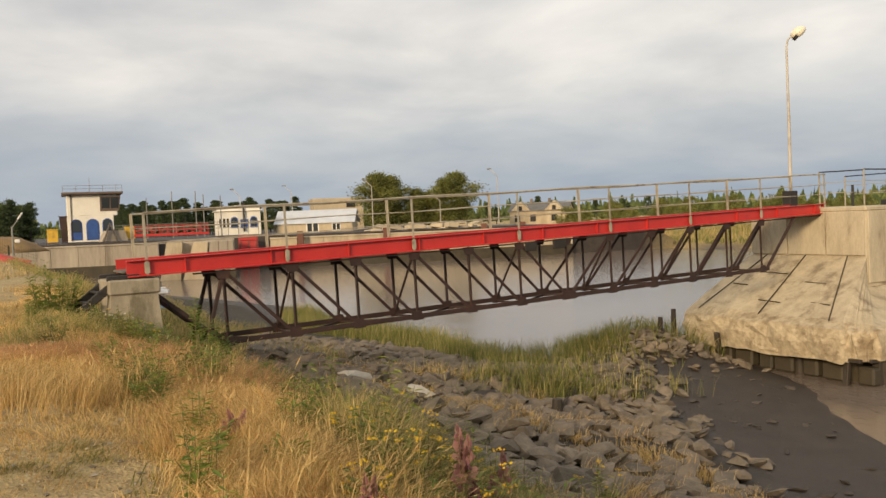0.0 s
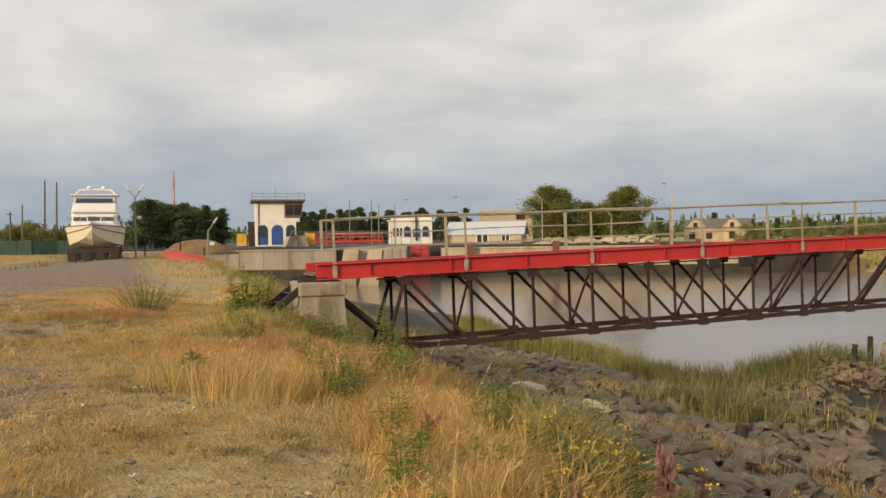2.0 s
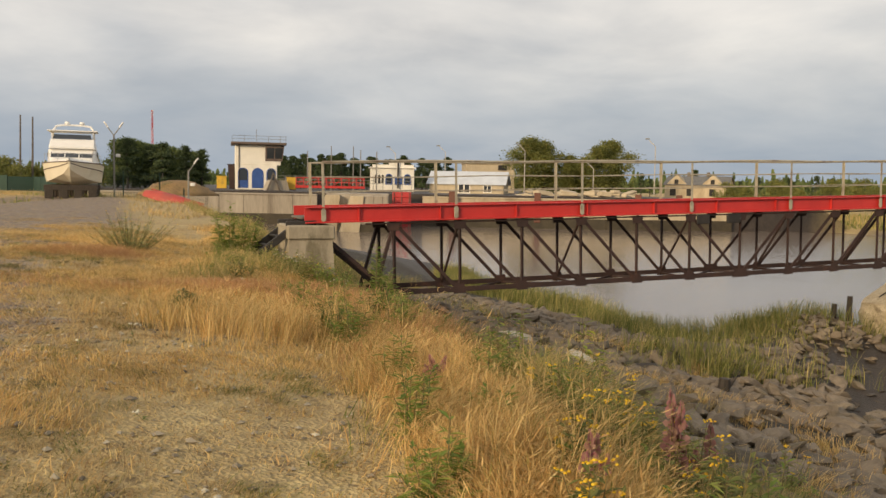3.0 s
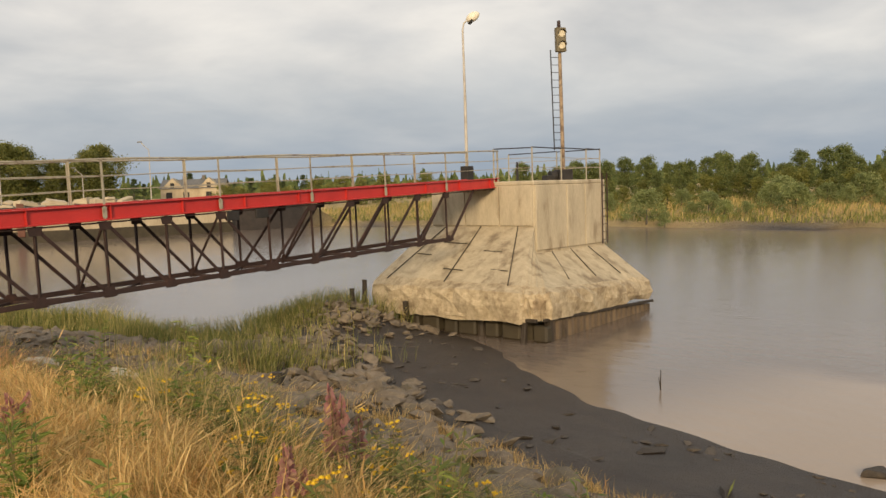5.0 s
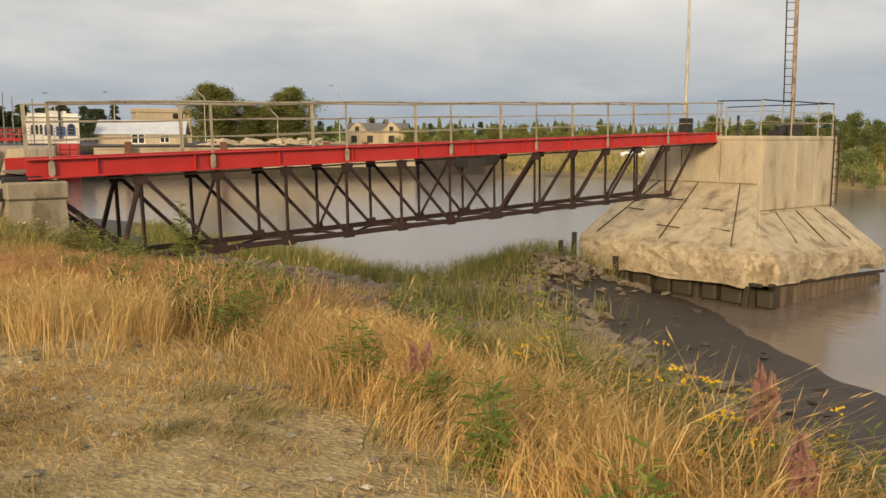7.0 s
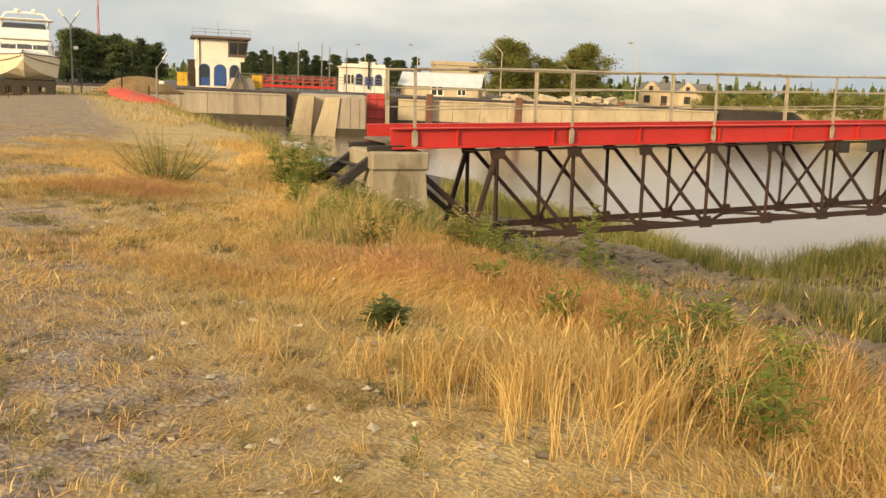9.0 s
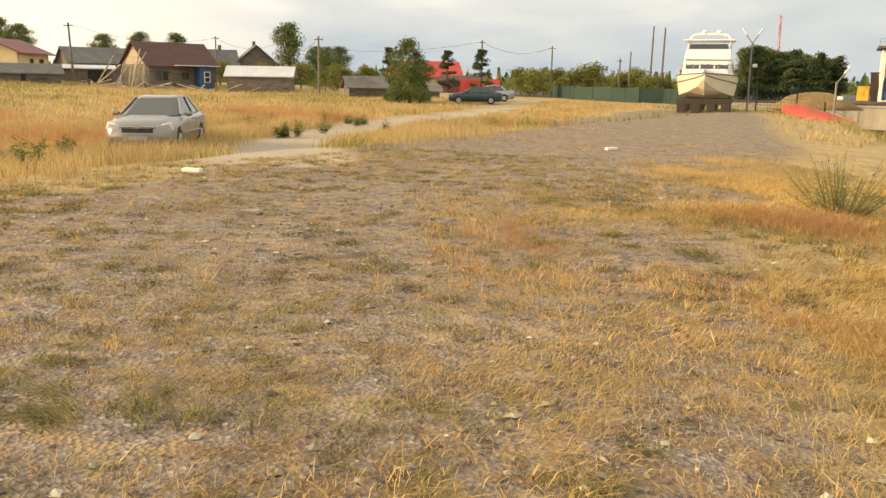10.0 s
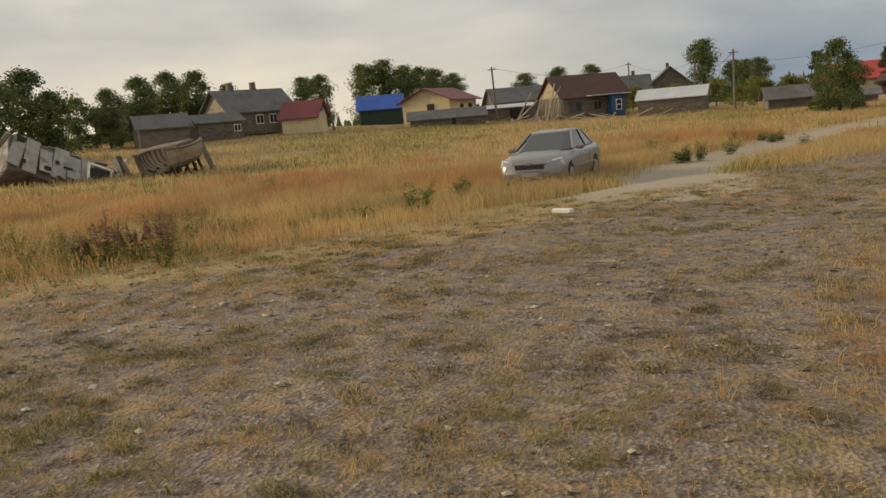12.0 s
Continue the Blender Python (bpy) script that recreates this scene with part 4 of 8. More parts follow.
# ---- lock, quay and control tower across the basin ----
def quay(name, pts, top, mat, label, thick=3.0, base=-5.0):
    """A quay wall along a line, with panels on its face and a coping."""
    root = thing(name, pose(0, 0, 0), label, "quay wall", kind="structure")
    for a, b in zip(pts, pts[1:]):
        a, b = Vector((*a, 0)), Vector((*b, 0))
        d = (b - a).normalized()
        nrm = Vector((-d.y, d.x, 0))
        n = max(1, round((b - a).length / 3.2))
        for i in range(n):
            p, q = a.lerp(b, i / n), a.lerp(b, (i + 1) / n)
            s = Shape().prism([p + d * 0.02, q - d * 0.02, q - d * 0.02 + nrm * thick, p + d * 0.02 + nrm * thick], (0, 0, top - base))
            for k in range(len(s.v)):
                s.v[k] = (s.v[k][0], s.v[k][1], s.v[k][2] + base)
            part("wall_panel", s, mat, root)
        part("coping", Shape().beam(a + nrm * 0.7 + Vector((0, 0, top + 0.08)), b + nrm * 0.7 + Vector((0, 0, top + 0.08)), 1.6, 0.2, 0.04), mat, root)
        part("weed_band", Shape().beam(a - nrm * 0.02 + Vector((0, 0, WATER + 0.4)), b - nrm * 0.02 + Vector((0, 0, WATER + 0.4)), 0.12, 1.7, 0.05), M["weed_and_shade"], root, "dark weed along the tide line")
    return root


quay("quay_west", [(-52, 103.2), (-24, 103.5), (-9.6, 103.8)], -0.12, M["wall"], "grey stained concrete quay wall of the lock")
quay("quay_east", [(3.0, 104.0), (25, 102.5), (41, 103.8), (46, 122)], -0.15, M["wall2"], "sandy concrete quay wall of the lock")


def spot(b, d, z=0.0, eye=(-2.4, 4.6)):
    """A place d metres off, b degrees west of north."""
    a = radians(b)
    return Vector((eye[0] - d * math.sin(a), eye[1] + d * math.cos(a), z))


def facing(b, d, z=0.0, turn=0.0, eye=(-2.4, 4.6)):
    """A pose there whose -y side looks back along the bearing."""
    p = spot(b, d, z, eye)
    return pose(p.x, p.y, p.z, 0, 0, b + turn)


def arch(s, x, w, z0, z1, y, d):
    """An arched panel, set into a wall face at y."""
    r = w / 2
    pts = [(x - r, y, z0)] + [(x + r * math.cos(a), y, z1 - r + r * math.sin(a)) for a in (math.pi - i * math.pi / 8 for i in range(9))] + [(x + r, y, z0)]
    return s.prism(pts, (0, d, 0))


def make_tower():
    t = thing("control_tower", facing(8.4, 116, 0.3, 3), "white lock control tower with blue arched doors and railed roof", "tower")
    part("body", Shape().box((0, 2.6, 1.7), (5.6, 5.2, 3.4), 0.06).box((0.25, 2.6, 4.75), (6.1, 5.2, 2.75), 0.06), M["white"], t)
    part("roof_slab", Shape().box((0.35, 2.5, 6.3), (7.4, 6.6, 0.34), 0.08), M["darkroof"], t, "dark overhanging flat roof")
    for x, w, mat, nm in ((-1.75, 1.25, "glass", "arched_window"), (0.2, 1.45, "blue", "door"), (2.0, 1.15, "glass", "arched_window")):
        fr = Shape()
        arch(fr, x, w + 0.12, 0.25, 3.0, -0.03, 0.06)
        f = part("door_frame" if nm == "door" else "window_frame", fr, M["blue"], t)
        pn = Shape()
        arch(pn, x, w - 0.12, 0.25 if nm == "door" else 1.3, 2.92, -0.06, 0.05)
        part(nm, pn, M[mat], f)
    b = part("bay_window", Shape().prism([(1.2, -0.05, 3.95), (3.5, -0.05, 3.95), (3.75, -0.35, 5.95), (1.2, -0.35, 5.95)], (0, 1.2, 0)), M["darkroof"], t, "slanted control-room bay")
    for k in range(2):
        part("pane", Shape().prism([(1.4 + k * 1.1, -0.075, 4.15), (2.35 + k * 1.1, -0.075, 4.15), (2.40 + k * 1.15, -0.37, 5.75), (1.4 + k * 1.12, -0.37, 5.75)], (0, 0.03, 0)), M["glass"], b)
    for x in (-3.2, -1.6, 0, 1.6, 3.2, 3.95):
        part("roof_post", Shape().tube((x, -0.6, 6.4), (x, -0.6, 7.3), 0.03, n=6), M["post"], t)
    for h in (6.9, 7.3):
        part("roof_rail", Shape().tube((-3.2, -0.6, h), (3.95, -0.6, h), 0.028, n=6), M["post"], t)
    part("aerial", Shape().tube((0.1, 2, 6.4), (0.1, 2, 8.4), 0.03, n=6), M["post"], t)
    st = part("outside_stair", Shape().beam((-3.1, 1.0, 0.1), (-3.3, 3.8, 3.4), 0.9, 0.12), M["rust"], t)
    part("landing", Shape().box((-3.3, 1.0, 3.4), (1.1, 1.6, 0.1), 0.02), M["rust"], st)
    part("side_door", Shape().box((-2.83, 1.2, 1.2), (0.06, 1.0, 2.1), 0.01), M["dark"], t)
    part("downpipe", Shape().tube((-2.3, -0.08, 0.2), (-2.3, -0.08, 6.1), 0.06, n=6), M["rust"], t)


make_tower()
for b, d, dx in ((10.6, 108, 0.0), (6.0, 109, 0.3)):
    y = thing("yellow_cabinet", facing(b, d, 0.4), "yellow steel equipment cabinet on the lock edge", "cabinet", "yellow cabinets on the lock")
    part("cabinet", Shape().box((0, 0, 0.8), (1.2, 0.9, 1.5), 0.05), M["yellow"], y)
    part("roof", Shape().box((0, 0, 1.6), (1.3, 1.0, 0.12), 0.03), M["yellow"], y)
    part("plinth", Shape().box((0, 0, 0.05), (1.3, 1.0, 0.12), 0.02), M["darkroof"], y)


def make_lockhead():
    p = thing("lock_head", facing(1.3, 85, 0), "grey concrete lock head with slanting buttresses", "lock wall", kind="structure")
    part("core", Shape().box((0.2, 6.2, -2.3), (6.4, 10, 4.9), 0.08), M["wall"], p)
    part("slanting_wall", Shape().prism([(-4.1, 1.3, -4.8), (-2.0, 1.3, -4.8), (-1.6, 1.3, 0.15), (-3.1, 1.3, 0.15)], (0, -1.1, 0)), M["wall2"], p, "pale slanting wall face")
    part("buttress", Shape().prism([(-2.0, 1.1, -4.8), (-0.8, 1.1, -4.8), (0.3, 1.1, 0.1), (-0.5, 1.1, 0.1)], (0, -1.5, 0)), M["wall2"], p, "pale slanting fin")
    part("gate_block", Shape().box((1.85, 1.2, -2.25), (3.2, 3.6, 4.9), 0.12), M["wall"], p, "grey stained block")
    part("corner_strip", Shape().prism([(-0.9, -0.55, -4.8), (0.3, -0.55, -4.8), (0.9, -0.55, 0.1), (0.3, -0.55, 0.1)], (0, -0.25, 0)), M["wall2"], p, "pale slanting edge of the block")
    for x in (0.9, 1.9, 2.8):
        part("block_joint", Shape().box((x, -0.605, -2.0), (0.05, 0.03, 4.2)), M["darkroof"], p)
    part("coping", Shape().box((0.2, 5.6, 0.22), (6.6, 8.5, 0.2), 0.04), M["wall"], p)
    part("weed_band", Shape().box((1.85, -0.62, -3.3), (3.3, 0.12, 1.0), 0.04), M["weed_and_shade"], p, "dark weed along the tide line")
    g = thing("lock_gate", facing(-1.7, 98, 0), "red painted steel lock gate", "lock gate")
    part("leaf", Shape().box((0, 0, -1.6), (2.2, 0.35, 4.2), 0.03), M["redfence"], g)
    for k in range(4):
        part("rib", Shape().box((0, -0.24, -3.2 + k * 1.05), (2.1, 0.14, 0.12), 0.02), M["red"], g)
    for x in (-0.9, 0, 0.9):
        part("stiffener", Shape().box((x, -0.22, -1.6), (0.1, 0.1, 4.1), 0.02), M["darkroof"], g)
    # red gate machinery and railings on top of the lock
    r = thing("gate_walkway", facing(3.3, 104, 0.35), "red steel gate walkway with lattice railing", "walkway")
    part("deck_girder", Shape().box((0, 0, 0.55), (8.6, 0.9, 0.3), 0.03), M["red"], r)
    for k in range(10):
        x = -4.2 + k * 0.93
        part("stanchion", Shape().box((x, -0.45, 1.15), (0.10, 0.10, 1.1), 0.01), M["redfence"], r)
        part("brace", Shape().beam((x, -0.45, 0.65), (x + 0.9, -0.45, 1.6), 0.05, 0.05), M["redfence"], r) if k < 9 else None
    for h in (1.15, 1.65):
        part("rail_bar", Shape().beam((-4.3, -0.45, h), (4.3, -0.45, h), 0.09, 0.09, 0.01), M["redfence"], r)
    for x in (-3.6, -0.5, 3.2):
        part("winch_block", Shape().box((x, 0.2, 1.0), (0.7, 0.7, 0.9), 0.06), M["darkroof"], r)
    rl = thing("lock_railing", facing(2.5, 112, 0.35), "pale steel railing along the lock edge", "railing")
    for k in range(15):
        part("rail_post", Shape().tube((-9 + k * 1.3, 0, 0), (-9 + k * 1.3, 0, 1.9), 0.04, n=6), M["post"], rl)
    for h in (1.1, 1.5, 1.9):
        part("rail_bar", Shape().tube((-9, 0, h), (9.2, 0, h), 0.035, n=6), M["post"], rl)
    for b in (5.0, 3.4, 1.9, 1.4, 0.3):
        q = thing("lamp_post", facing(b, 118, 0.35), "plain grey lamp post behind the lock", "lamp post", "lamp posts by the lock")
        part("pole", Shape().tube((0, 0, 0), (0, 0, 5.0 + (b * 7) % 1.5), 0.09, 0.06, 8), M["post"], q)
    bk = thing("concrete_block", facing(6.9, 107, 0.35, 20), "squat concrete block with a timber trestle", "block")
    part("block", Shape().prism([(-1.6, 0, 0), (1.6, 0, 0), (1.2, 0, 1.3), (-0.9, 0, 1.3)], (0, 1.4, 0)), M["wall"], bk)
    part("trestle", Shape().beam((-1.4, -0.2, 0), (-0.6, -0.2, 2.2), 0.15, 0.15).beam((0.2, -0.2, 0), (-0.6, -0.2, 2.2), 0.15, 0.15), M["timber"], bk)


make_lockhead()


def make_pumphouse():
    p = thing("white_pump_house", facing(-0.8, 121, 0.35, 6), "small white rendered pump house with blue arched windows and a parapet", "building")
    part("wall", Shape().box((0, 2, 1.7), (6.2, 4, 3.4), 0.05), M["white"], p)
    part("cornice", Shape().box((0, 2, 3.45), (6.7, 4.5, 0.16), 0.04), M["white"], p)
    part("parapet", Shape().prism([(-3.0, -0.05, 3.5), (3.0, -0.05, 3.5), (3.0, -0.05, 3.9), (1.6, -0.05, 3.9), (1.6, -0.05, 4.2), (-0.6, -0.05, 4.2), (-0.6, -0.05, 3.9), (-3.0, -0.05, 3.9)], (0, 0.3, 0)), M["white"], p)
    for x in (-2.5, -2.0, -1.5):
        s = Shape(); arch(s, x, 0.32, 1.2, 2.4, -0.04, 0.05)
        part("slit_window", s, M["dark"], p)
    for x in (-0.6, 2.1):
        s = Shape(); arch(s, x, 1.0, 1.0, 2.6, -0.05, 0.06)
        f = part("arched_window", s, M["blue"], p)
        s = Shape(); arch(s, x, 0.72, 1.2, 2.45, -0.09, 0.05)
        part("pane", s, M["glass"], f)
    part("window_box", Shape().box((0.8, -0.06, 1.6), (1.1, 0.1, 1.2), 0.02), M["blue"], p)
    part("stove_pipe", Shape().tube((0.7, -0.3, 0.5), (0.7, -0.3, 4.6), 0.12, n=8), M["blackiron"], p)


make_pumphouse()


def gable(name, m, L, W, wall, rise, walls, roof, label, category="house", over=0.35, ridge_x=True, openings=(), gable_mat=None, chimney=None, trim=None):
    """A gabled building: four wall slabs, two roof leaves, gable ends, openings on the front (-y) and the east end."""
    h = thing(name, m, label, category)
    t = 0.18
    for nm, c, sz in (("wall", (0, -W / 2, wall / 2), (L, t, wall)), ("wall", (0, W / 2, wall / 2), (L, t, wall)), ("wall", (-L / 2 + t / 2, 0, wall / 2), (t, W - 2 * t, wall)), ("wall", (L / 2 - t / 2, 0, wall / 2), (t, W - 2 * t, wall))):
        part(nm, Shape().box(c, sz, 0.02), M[walls], h)
    if ridge_x:
        for x in (-L / 2 + 0.06, L / 2 - 0.06):
            part("gable_end", Shape().prism([(x - 0.06, -W / 2, wall), (x - 0.06, W / 2, wall), (x - 0.06, 0, wall + rise)], (0.12, 0, 0)), M[gable_mat or walls], h)
        for sg in (-1, 1):
            a, b = Vector((0, sg * (W / 2 + over), wall - rise * over / (W / 2))), Vector((0, 0, wall + rise))
            part("roof_slope", Shape().prism([(-L / 2 - over, a.y, a.z), (-L / 2 - over, b.y, b.z), (-L / 2 - over, b.y, b.z + 0.1), (-L / 2 - over, a.y, a.z + 0.1)], (L + 2 * over, 0, 0)), M[roof], h)
    else:
        for y in (-W / 2 + 0.06, W / 2 - 0.06):
            part("gable_end", Shape().prism([(-L / 2, y - 0.06, wall), (L / 2, y - 0.06, wall), (0, y - 0.06, wall + rise)], (0, 0.12, 0)), M[gable_mat or walls], h)
        for sg in (-1, 1):
            a, b = Vector((sg * (L / 2 + over), 0, wall - rise * over / (L / 2))), Vector((0, 0, wall + rise))
            part("roof_slope", Shape().prism([(a.x, -W / 2 - over, a.z), (b.x, -W / 2 - over, b.z), (b.x, -W / 2 - over, b.z + 0.1), (a.x, -W / 2 - over, a.z + 0.1)], (0, W + 2 * over, 0)), M[roof], h)
    for side, x, z, w, hh, kind in openings:
        if side == "f":
            m4 = pose(x, -W / 2 - t / 2, z)
        else:
            m4 = pose(L / 2, x, z, 0, 0, 90)
        fr = Shape().box((0, -0.02, 0), (w, 0.08, hh), 0.01)
        f = part("window_frame" if kind == "window" else "door_frame", fr, M[trim or "white"] if kind == "window" else M["timber"], h, m=m4)
        if kind == "window":
            for sx in (-1, 1):
                part("pane", Shape().box((sx * w * 0.23, -0.07, 0), (w * 0.36, 0.03, hh * 0.76), 0.005), M["glass"], f)
        else:
            part("door", Shape().box((0, -0.06, 0), (w - 0.1, 0.06, hh - 0.06), 0.01), M["dark"], f)
    if chimney:
        for cx in chimney:
            part("chimney", Shape().box((cx, 0.1, wall + rise + 0.25), (0.5, 0.5, 1.1), 0.03), M["timber"], h)
    return h


gable("boat_shed", facing(-6.0, 127, -0.4, -8), 11.2, 6, 2.2, 1.7, "wall2", "tin", "low sandy block building with a pale blue-grey tin roof", "building", 0.4,
      openings=(("f", -0.3, 1.4, 1.9, 1.5, "window"), ("f", 3.2, 1.4, 1.3, 1.2, "window")))
s0 = thing("concrete_bunker", facing(-7.2, 152, 0.2, 10), "large flat-topped tan concrete block building", "building")
part("wall", Shape().box((0, 3, 2.6), (9, 6, 5.2), 0.1), M["wall2"], s0)
part("parapet", Shape().box((0, 3, 5.5), (9.3, 6.3, 0.7), 0.08), M["wall2"], s0)
part("vent", Shape().box((2.2, -0.05, 4.6), (1.6, 0.2, 0.9), 0.03), M["dark"], s0)
ruin = gable("ruined_house", facing(-20.9, 162, -0.5, -10), 11.0, 7, 2.9, 1.5, "wall2", "slate", "derelict two-gabled house with a broken roof", "house", 0.3,
      openings=(("f", -4, 1.5, 1.1, 1.3, "door"), ("f", -1, 1.5, 1.1, 1.3, "door"), ("f", 3, 1.5, 1.1, 1.3, "door")), chimney=(-2, 1.5))
for x in (-3.4, 3.0):
    part("front_gable", Shape().prism([(x - 2.0, -3.6, 2.8), (x + 2.0, -3.6, 2.8), (x, -3.6, 4.7)], (0, 2.6, 0)), M["wall2"], ruin)
    part("gable_window", Shape().box((x, -3.66, 3.4), (0.7, 0.1, 0.8), 0.02), M["dark"], ruin)
for k in range(46):
    q = random.Random(100 + k)
    d = q.uniform(108, 120)
    p = spot(-9.5 - q.random() * 8.5, d)
    rb = tagged(part("concrete_slab", Shape().box((0, 0, 0), (q.uniform(0.9, 2.4), q.uniform(0.7, 1.5), q.uniform(0.25, 0.6)), 0.06), M["wall2"], None, "", pose(p.x, p.y, 0.0 + q.random() * 0.9 * (1 - abs(k % 9 - 4) / 5) + 0.15, q.uniform(-12, 12), q.uniform(-14, 14), q.uniform(0, 180))),
                "broken pale concrete slab heaped on the quay", "concrete slab", "rubble on the quay")
for i, (b, d, hgt) in enumerate(((-9.8, 122, 6.0), (-18.5, 118, 6.6), (-14.4, 125, 3.6), (-0.9, 126, 5.4), (-4.3, 128, 5.8))):
    q = thing("street_lamp", facing(b, d, 0.6), "slim grey street lamp by the quay", "street lamp", "street lamps by the quay")
    part("pole", Shape().tube((0, 0, 0), (0, 0, hgt), 0.08, 0.05, 8), M["lamp_pole"], q)
    part("arm", Shape().tube((0, 0, hgt), (-0.9, 0, hgt + 0.9), 0.05, n=6), M["lamp_pole"], q)
    part("head", Shape().box((-1.1, 0, hgt + 1.05), (0.6, 0.28, 0.16), 0.05), M["post"], q)
for i, x in enumerate((6.5, 16.8, 29.5, 35.2)):
    fp = part("fender_strip", Shape().box((0, 0, 0), (0.75, 0.3, 3.6), 0.04), M["fender"], None, "", pose(x, 103.2 - abs(x - 25) * 0.02 + max(0, x - 25) * 0.33 - 0.05, -1.1))
    tagged(fp, "rust-brown timber fender strip on the quay wall", "fender", "fender strips on the quay")


VE = (-3.5, 7.0)
M["bluewall"] = surface("blue_plank_wall", (0.03, 0.085, 0.18), (0.05, 0.12, 0.25), 2, 0.8)


# ---- trees ----
def leaves(s, rnd, c, r, n, size, flat=0.75):
    for _ in range(n):
        v = Vector((rnd.gauss(0, 1), rnd.gauss(0, 1), rnd.gauss(0, 1))) * r * 0.5
        if v.length > r * 1.15:
            v *= r * 1.15 / v.length
        p = Vector(c) + Vector((v.x, v.y, v.z * flat))
        a = Vector((rnd.gauss(0, 1), rnd.gauss(0, 1), rnd.gauss(0, 0.7))).normalized()
        b = a.cross(Vector((rnd.gauss(0, 1), rnd.gauss(0, 1), rnd.gauss(0, 1)))).normalized()
        l, w = size * rnd.uniform(0.7, 1.5), size * rnd.uniform(0.4, 0.75)
        s.add([p - a * l, p + b * w, p + a * l, p - b * w], [(0, 1, 2, 3)])


def make_tree(kind, seed, h, spread, mat, clumps=46, per=38, size=0.16, base=0.25, m=None):
    """Tapered trunk with limbs and a crown of leaf clumps; kind shapes the outline."""
    rnd = random.Random(seed)
    t = thing("tree", m or pose(0, 0, 0), "", "tree")
    trunk, crown = Shape(), Shape()
    lean = Vector((rnd.uniform(-0.05, 0.05), rnd.uniform(-0.05, 0.05), 1))
    prev, r = Vector((0, 0, -0.3)), 0.035 * h ** 0.9
    for k in range(1, 6):
        nxt = lean * (h * 0.92 * k / 5) + Vector((rnd.uniform(-1, 1), rnd.uniform(-1, 1), 0)) * 0.03 * h * (k < 5)
        trunk.tube(prev, nxt, r, r * 0.72, 7)
        prev, r = nxt, r * 0.72
    for k in range(clumps):
        f = rnd.random() ** 0.8
        z = h * (base + (0.98 - base) * f)
        if kind == "pine":
            rad = spread * (1 - f) ** 0.8 * rnd.uniform(0.35, 1.0) + 0.1
        elif kind == "bush":
            rad = spread * math.sqrt(max(0.02, 1 - (f * 0.97) ** 2)) * rnd.random() ** 0.45
        else:
            lobe = 0.72 + 0.28 * math.sin(3 * f * math.pi + seed)
            rad = spread * lobe * math.sin(math.pi * (0.24 + 0.70 * f)) ** 0.7 * rnd.random() ** 0.5
        a = rnd.uniform(0, math.tau)
        c = Vector((rad * math.cos(a) * (1 + 0.25 * math.sin(a * 2 + seed)), rad * math.sin(a), z))
        if k % 3 == 0 and kind != "bush":
            st = lean * max(0.1 * h, z - rad * (0.5 if kind != "pine" else 0.1))
            trunk.tube(st, c, 0.012 * h ** 0.8, 0.004 * h ** 0.8, 5)
        cr = (0.24 if kind != "pine" else 0.2) * spread * rnd.uniform(0.6, 1.7) + 0.12
        leaves(crown, rnd, c, cr, int(per * 2.6), size * 0.72, 0.7 if kind != "pine" else 0.45)
    part("trunk", trunk, M["bark"], t)
    part("crown", crown, M[mat], t)
    return t


def grove(proto, rows, label, group, seed=1):
    """Copies of one tree: bearing, distance, height share."""
    rnd = random.Random(seed)
    proto["label"], proto["group"] = label, group
    for i, (b, d, k) in enumerate(rows):
        p = spot(b, d)
        z = z_at(p.x, p.y) - 0.05
        m = Matrix.Translation((p.x, p.y, z)) @ Matrix.Rotation(rnd.uniform(0, math.tau), 4, "Z") @ Matrix.Diagonal((k * rnd.uniform(0.9, 1.15), k * rnd.uniform(0.9, 1.15), k, 1))
        if i == 0:
            proto.matrix_basis = m
        else:
            copy_thing(proto, m)


def far_rows(seed, b0, b1, n, d0, d1, k0, k1):
    r = random.Random(seed)
    return [(b0 + (b1 - b0) * (i + r.uniform(-0.4, 0.4)) / n, r.uniform(d0, d1), r.uniform(k0, k1)) for i in range(n)]


# across the river: willows and birches in front, taller mixed wood behind
grove(make_tree("bush", 11, 4.0, 2.3, "leaf_willow", 44, 40, 0.15, 0.08), far_rows(1, -46, -82, 34, 88, 104, 0.4, 1.0), "grey-green willow bush on the far bank", "willows across the river", 1)
grove(make_tree("round", 12, 6.8, 2.4, "leaf_olive", 60, 40, 0.17, 0.03), far_rows(2, -44, -84, 46, 98, 118, 0.55, 0.98), "olive-green young birch on the far bank", "trees across the river", 2)
grove(make_tree("round", 13, 7.6, 2.3, "leaf_wood", 64, 40, 0.17, 0.03), far_rows(3, -43, -86, 60, 108, 140, 0.65, 1.02), "dark green broadleaf tree in the far wood", "trees across the river", 3)
grove(make_tree("bush", 14, 4.6, 2.6, "leaf_olive", 40, 40, 0.17, 0.06), far_rows(4, -23, -44, 20, 140, 185, 0.7, 1.2), "low olive-green shrub far upstream", "shrubs far upstream", 4)
grove(make_tree("round", 15, 9.0, 3.9, "leaf_olive", 110, 46, 0.2, 0.10), [(-9.9, 138, 1.0), (-10.9, 140, 0.95), (-15.4, 142, 0.98), (-14.6, 139, 0.88), (-12.6, 140, 0.7), (-13.4, 143, 0.66)], "tall olive-green poplar behind the quay", "poplars behind the quay", 5)
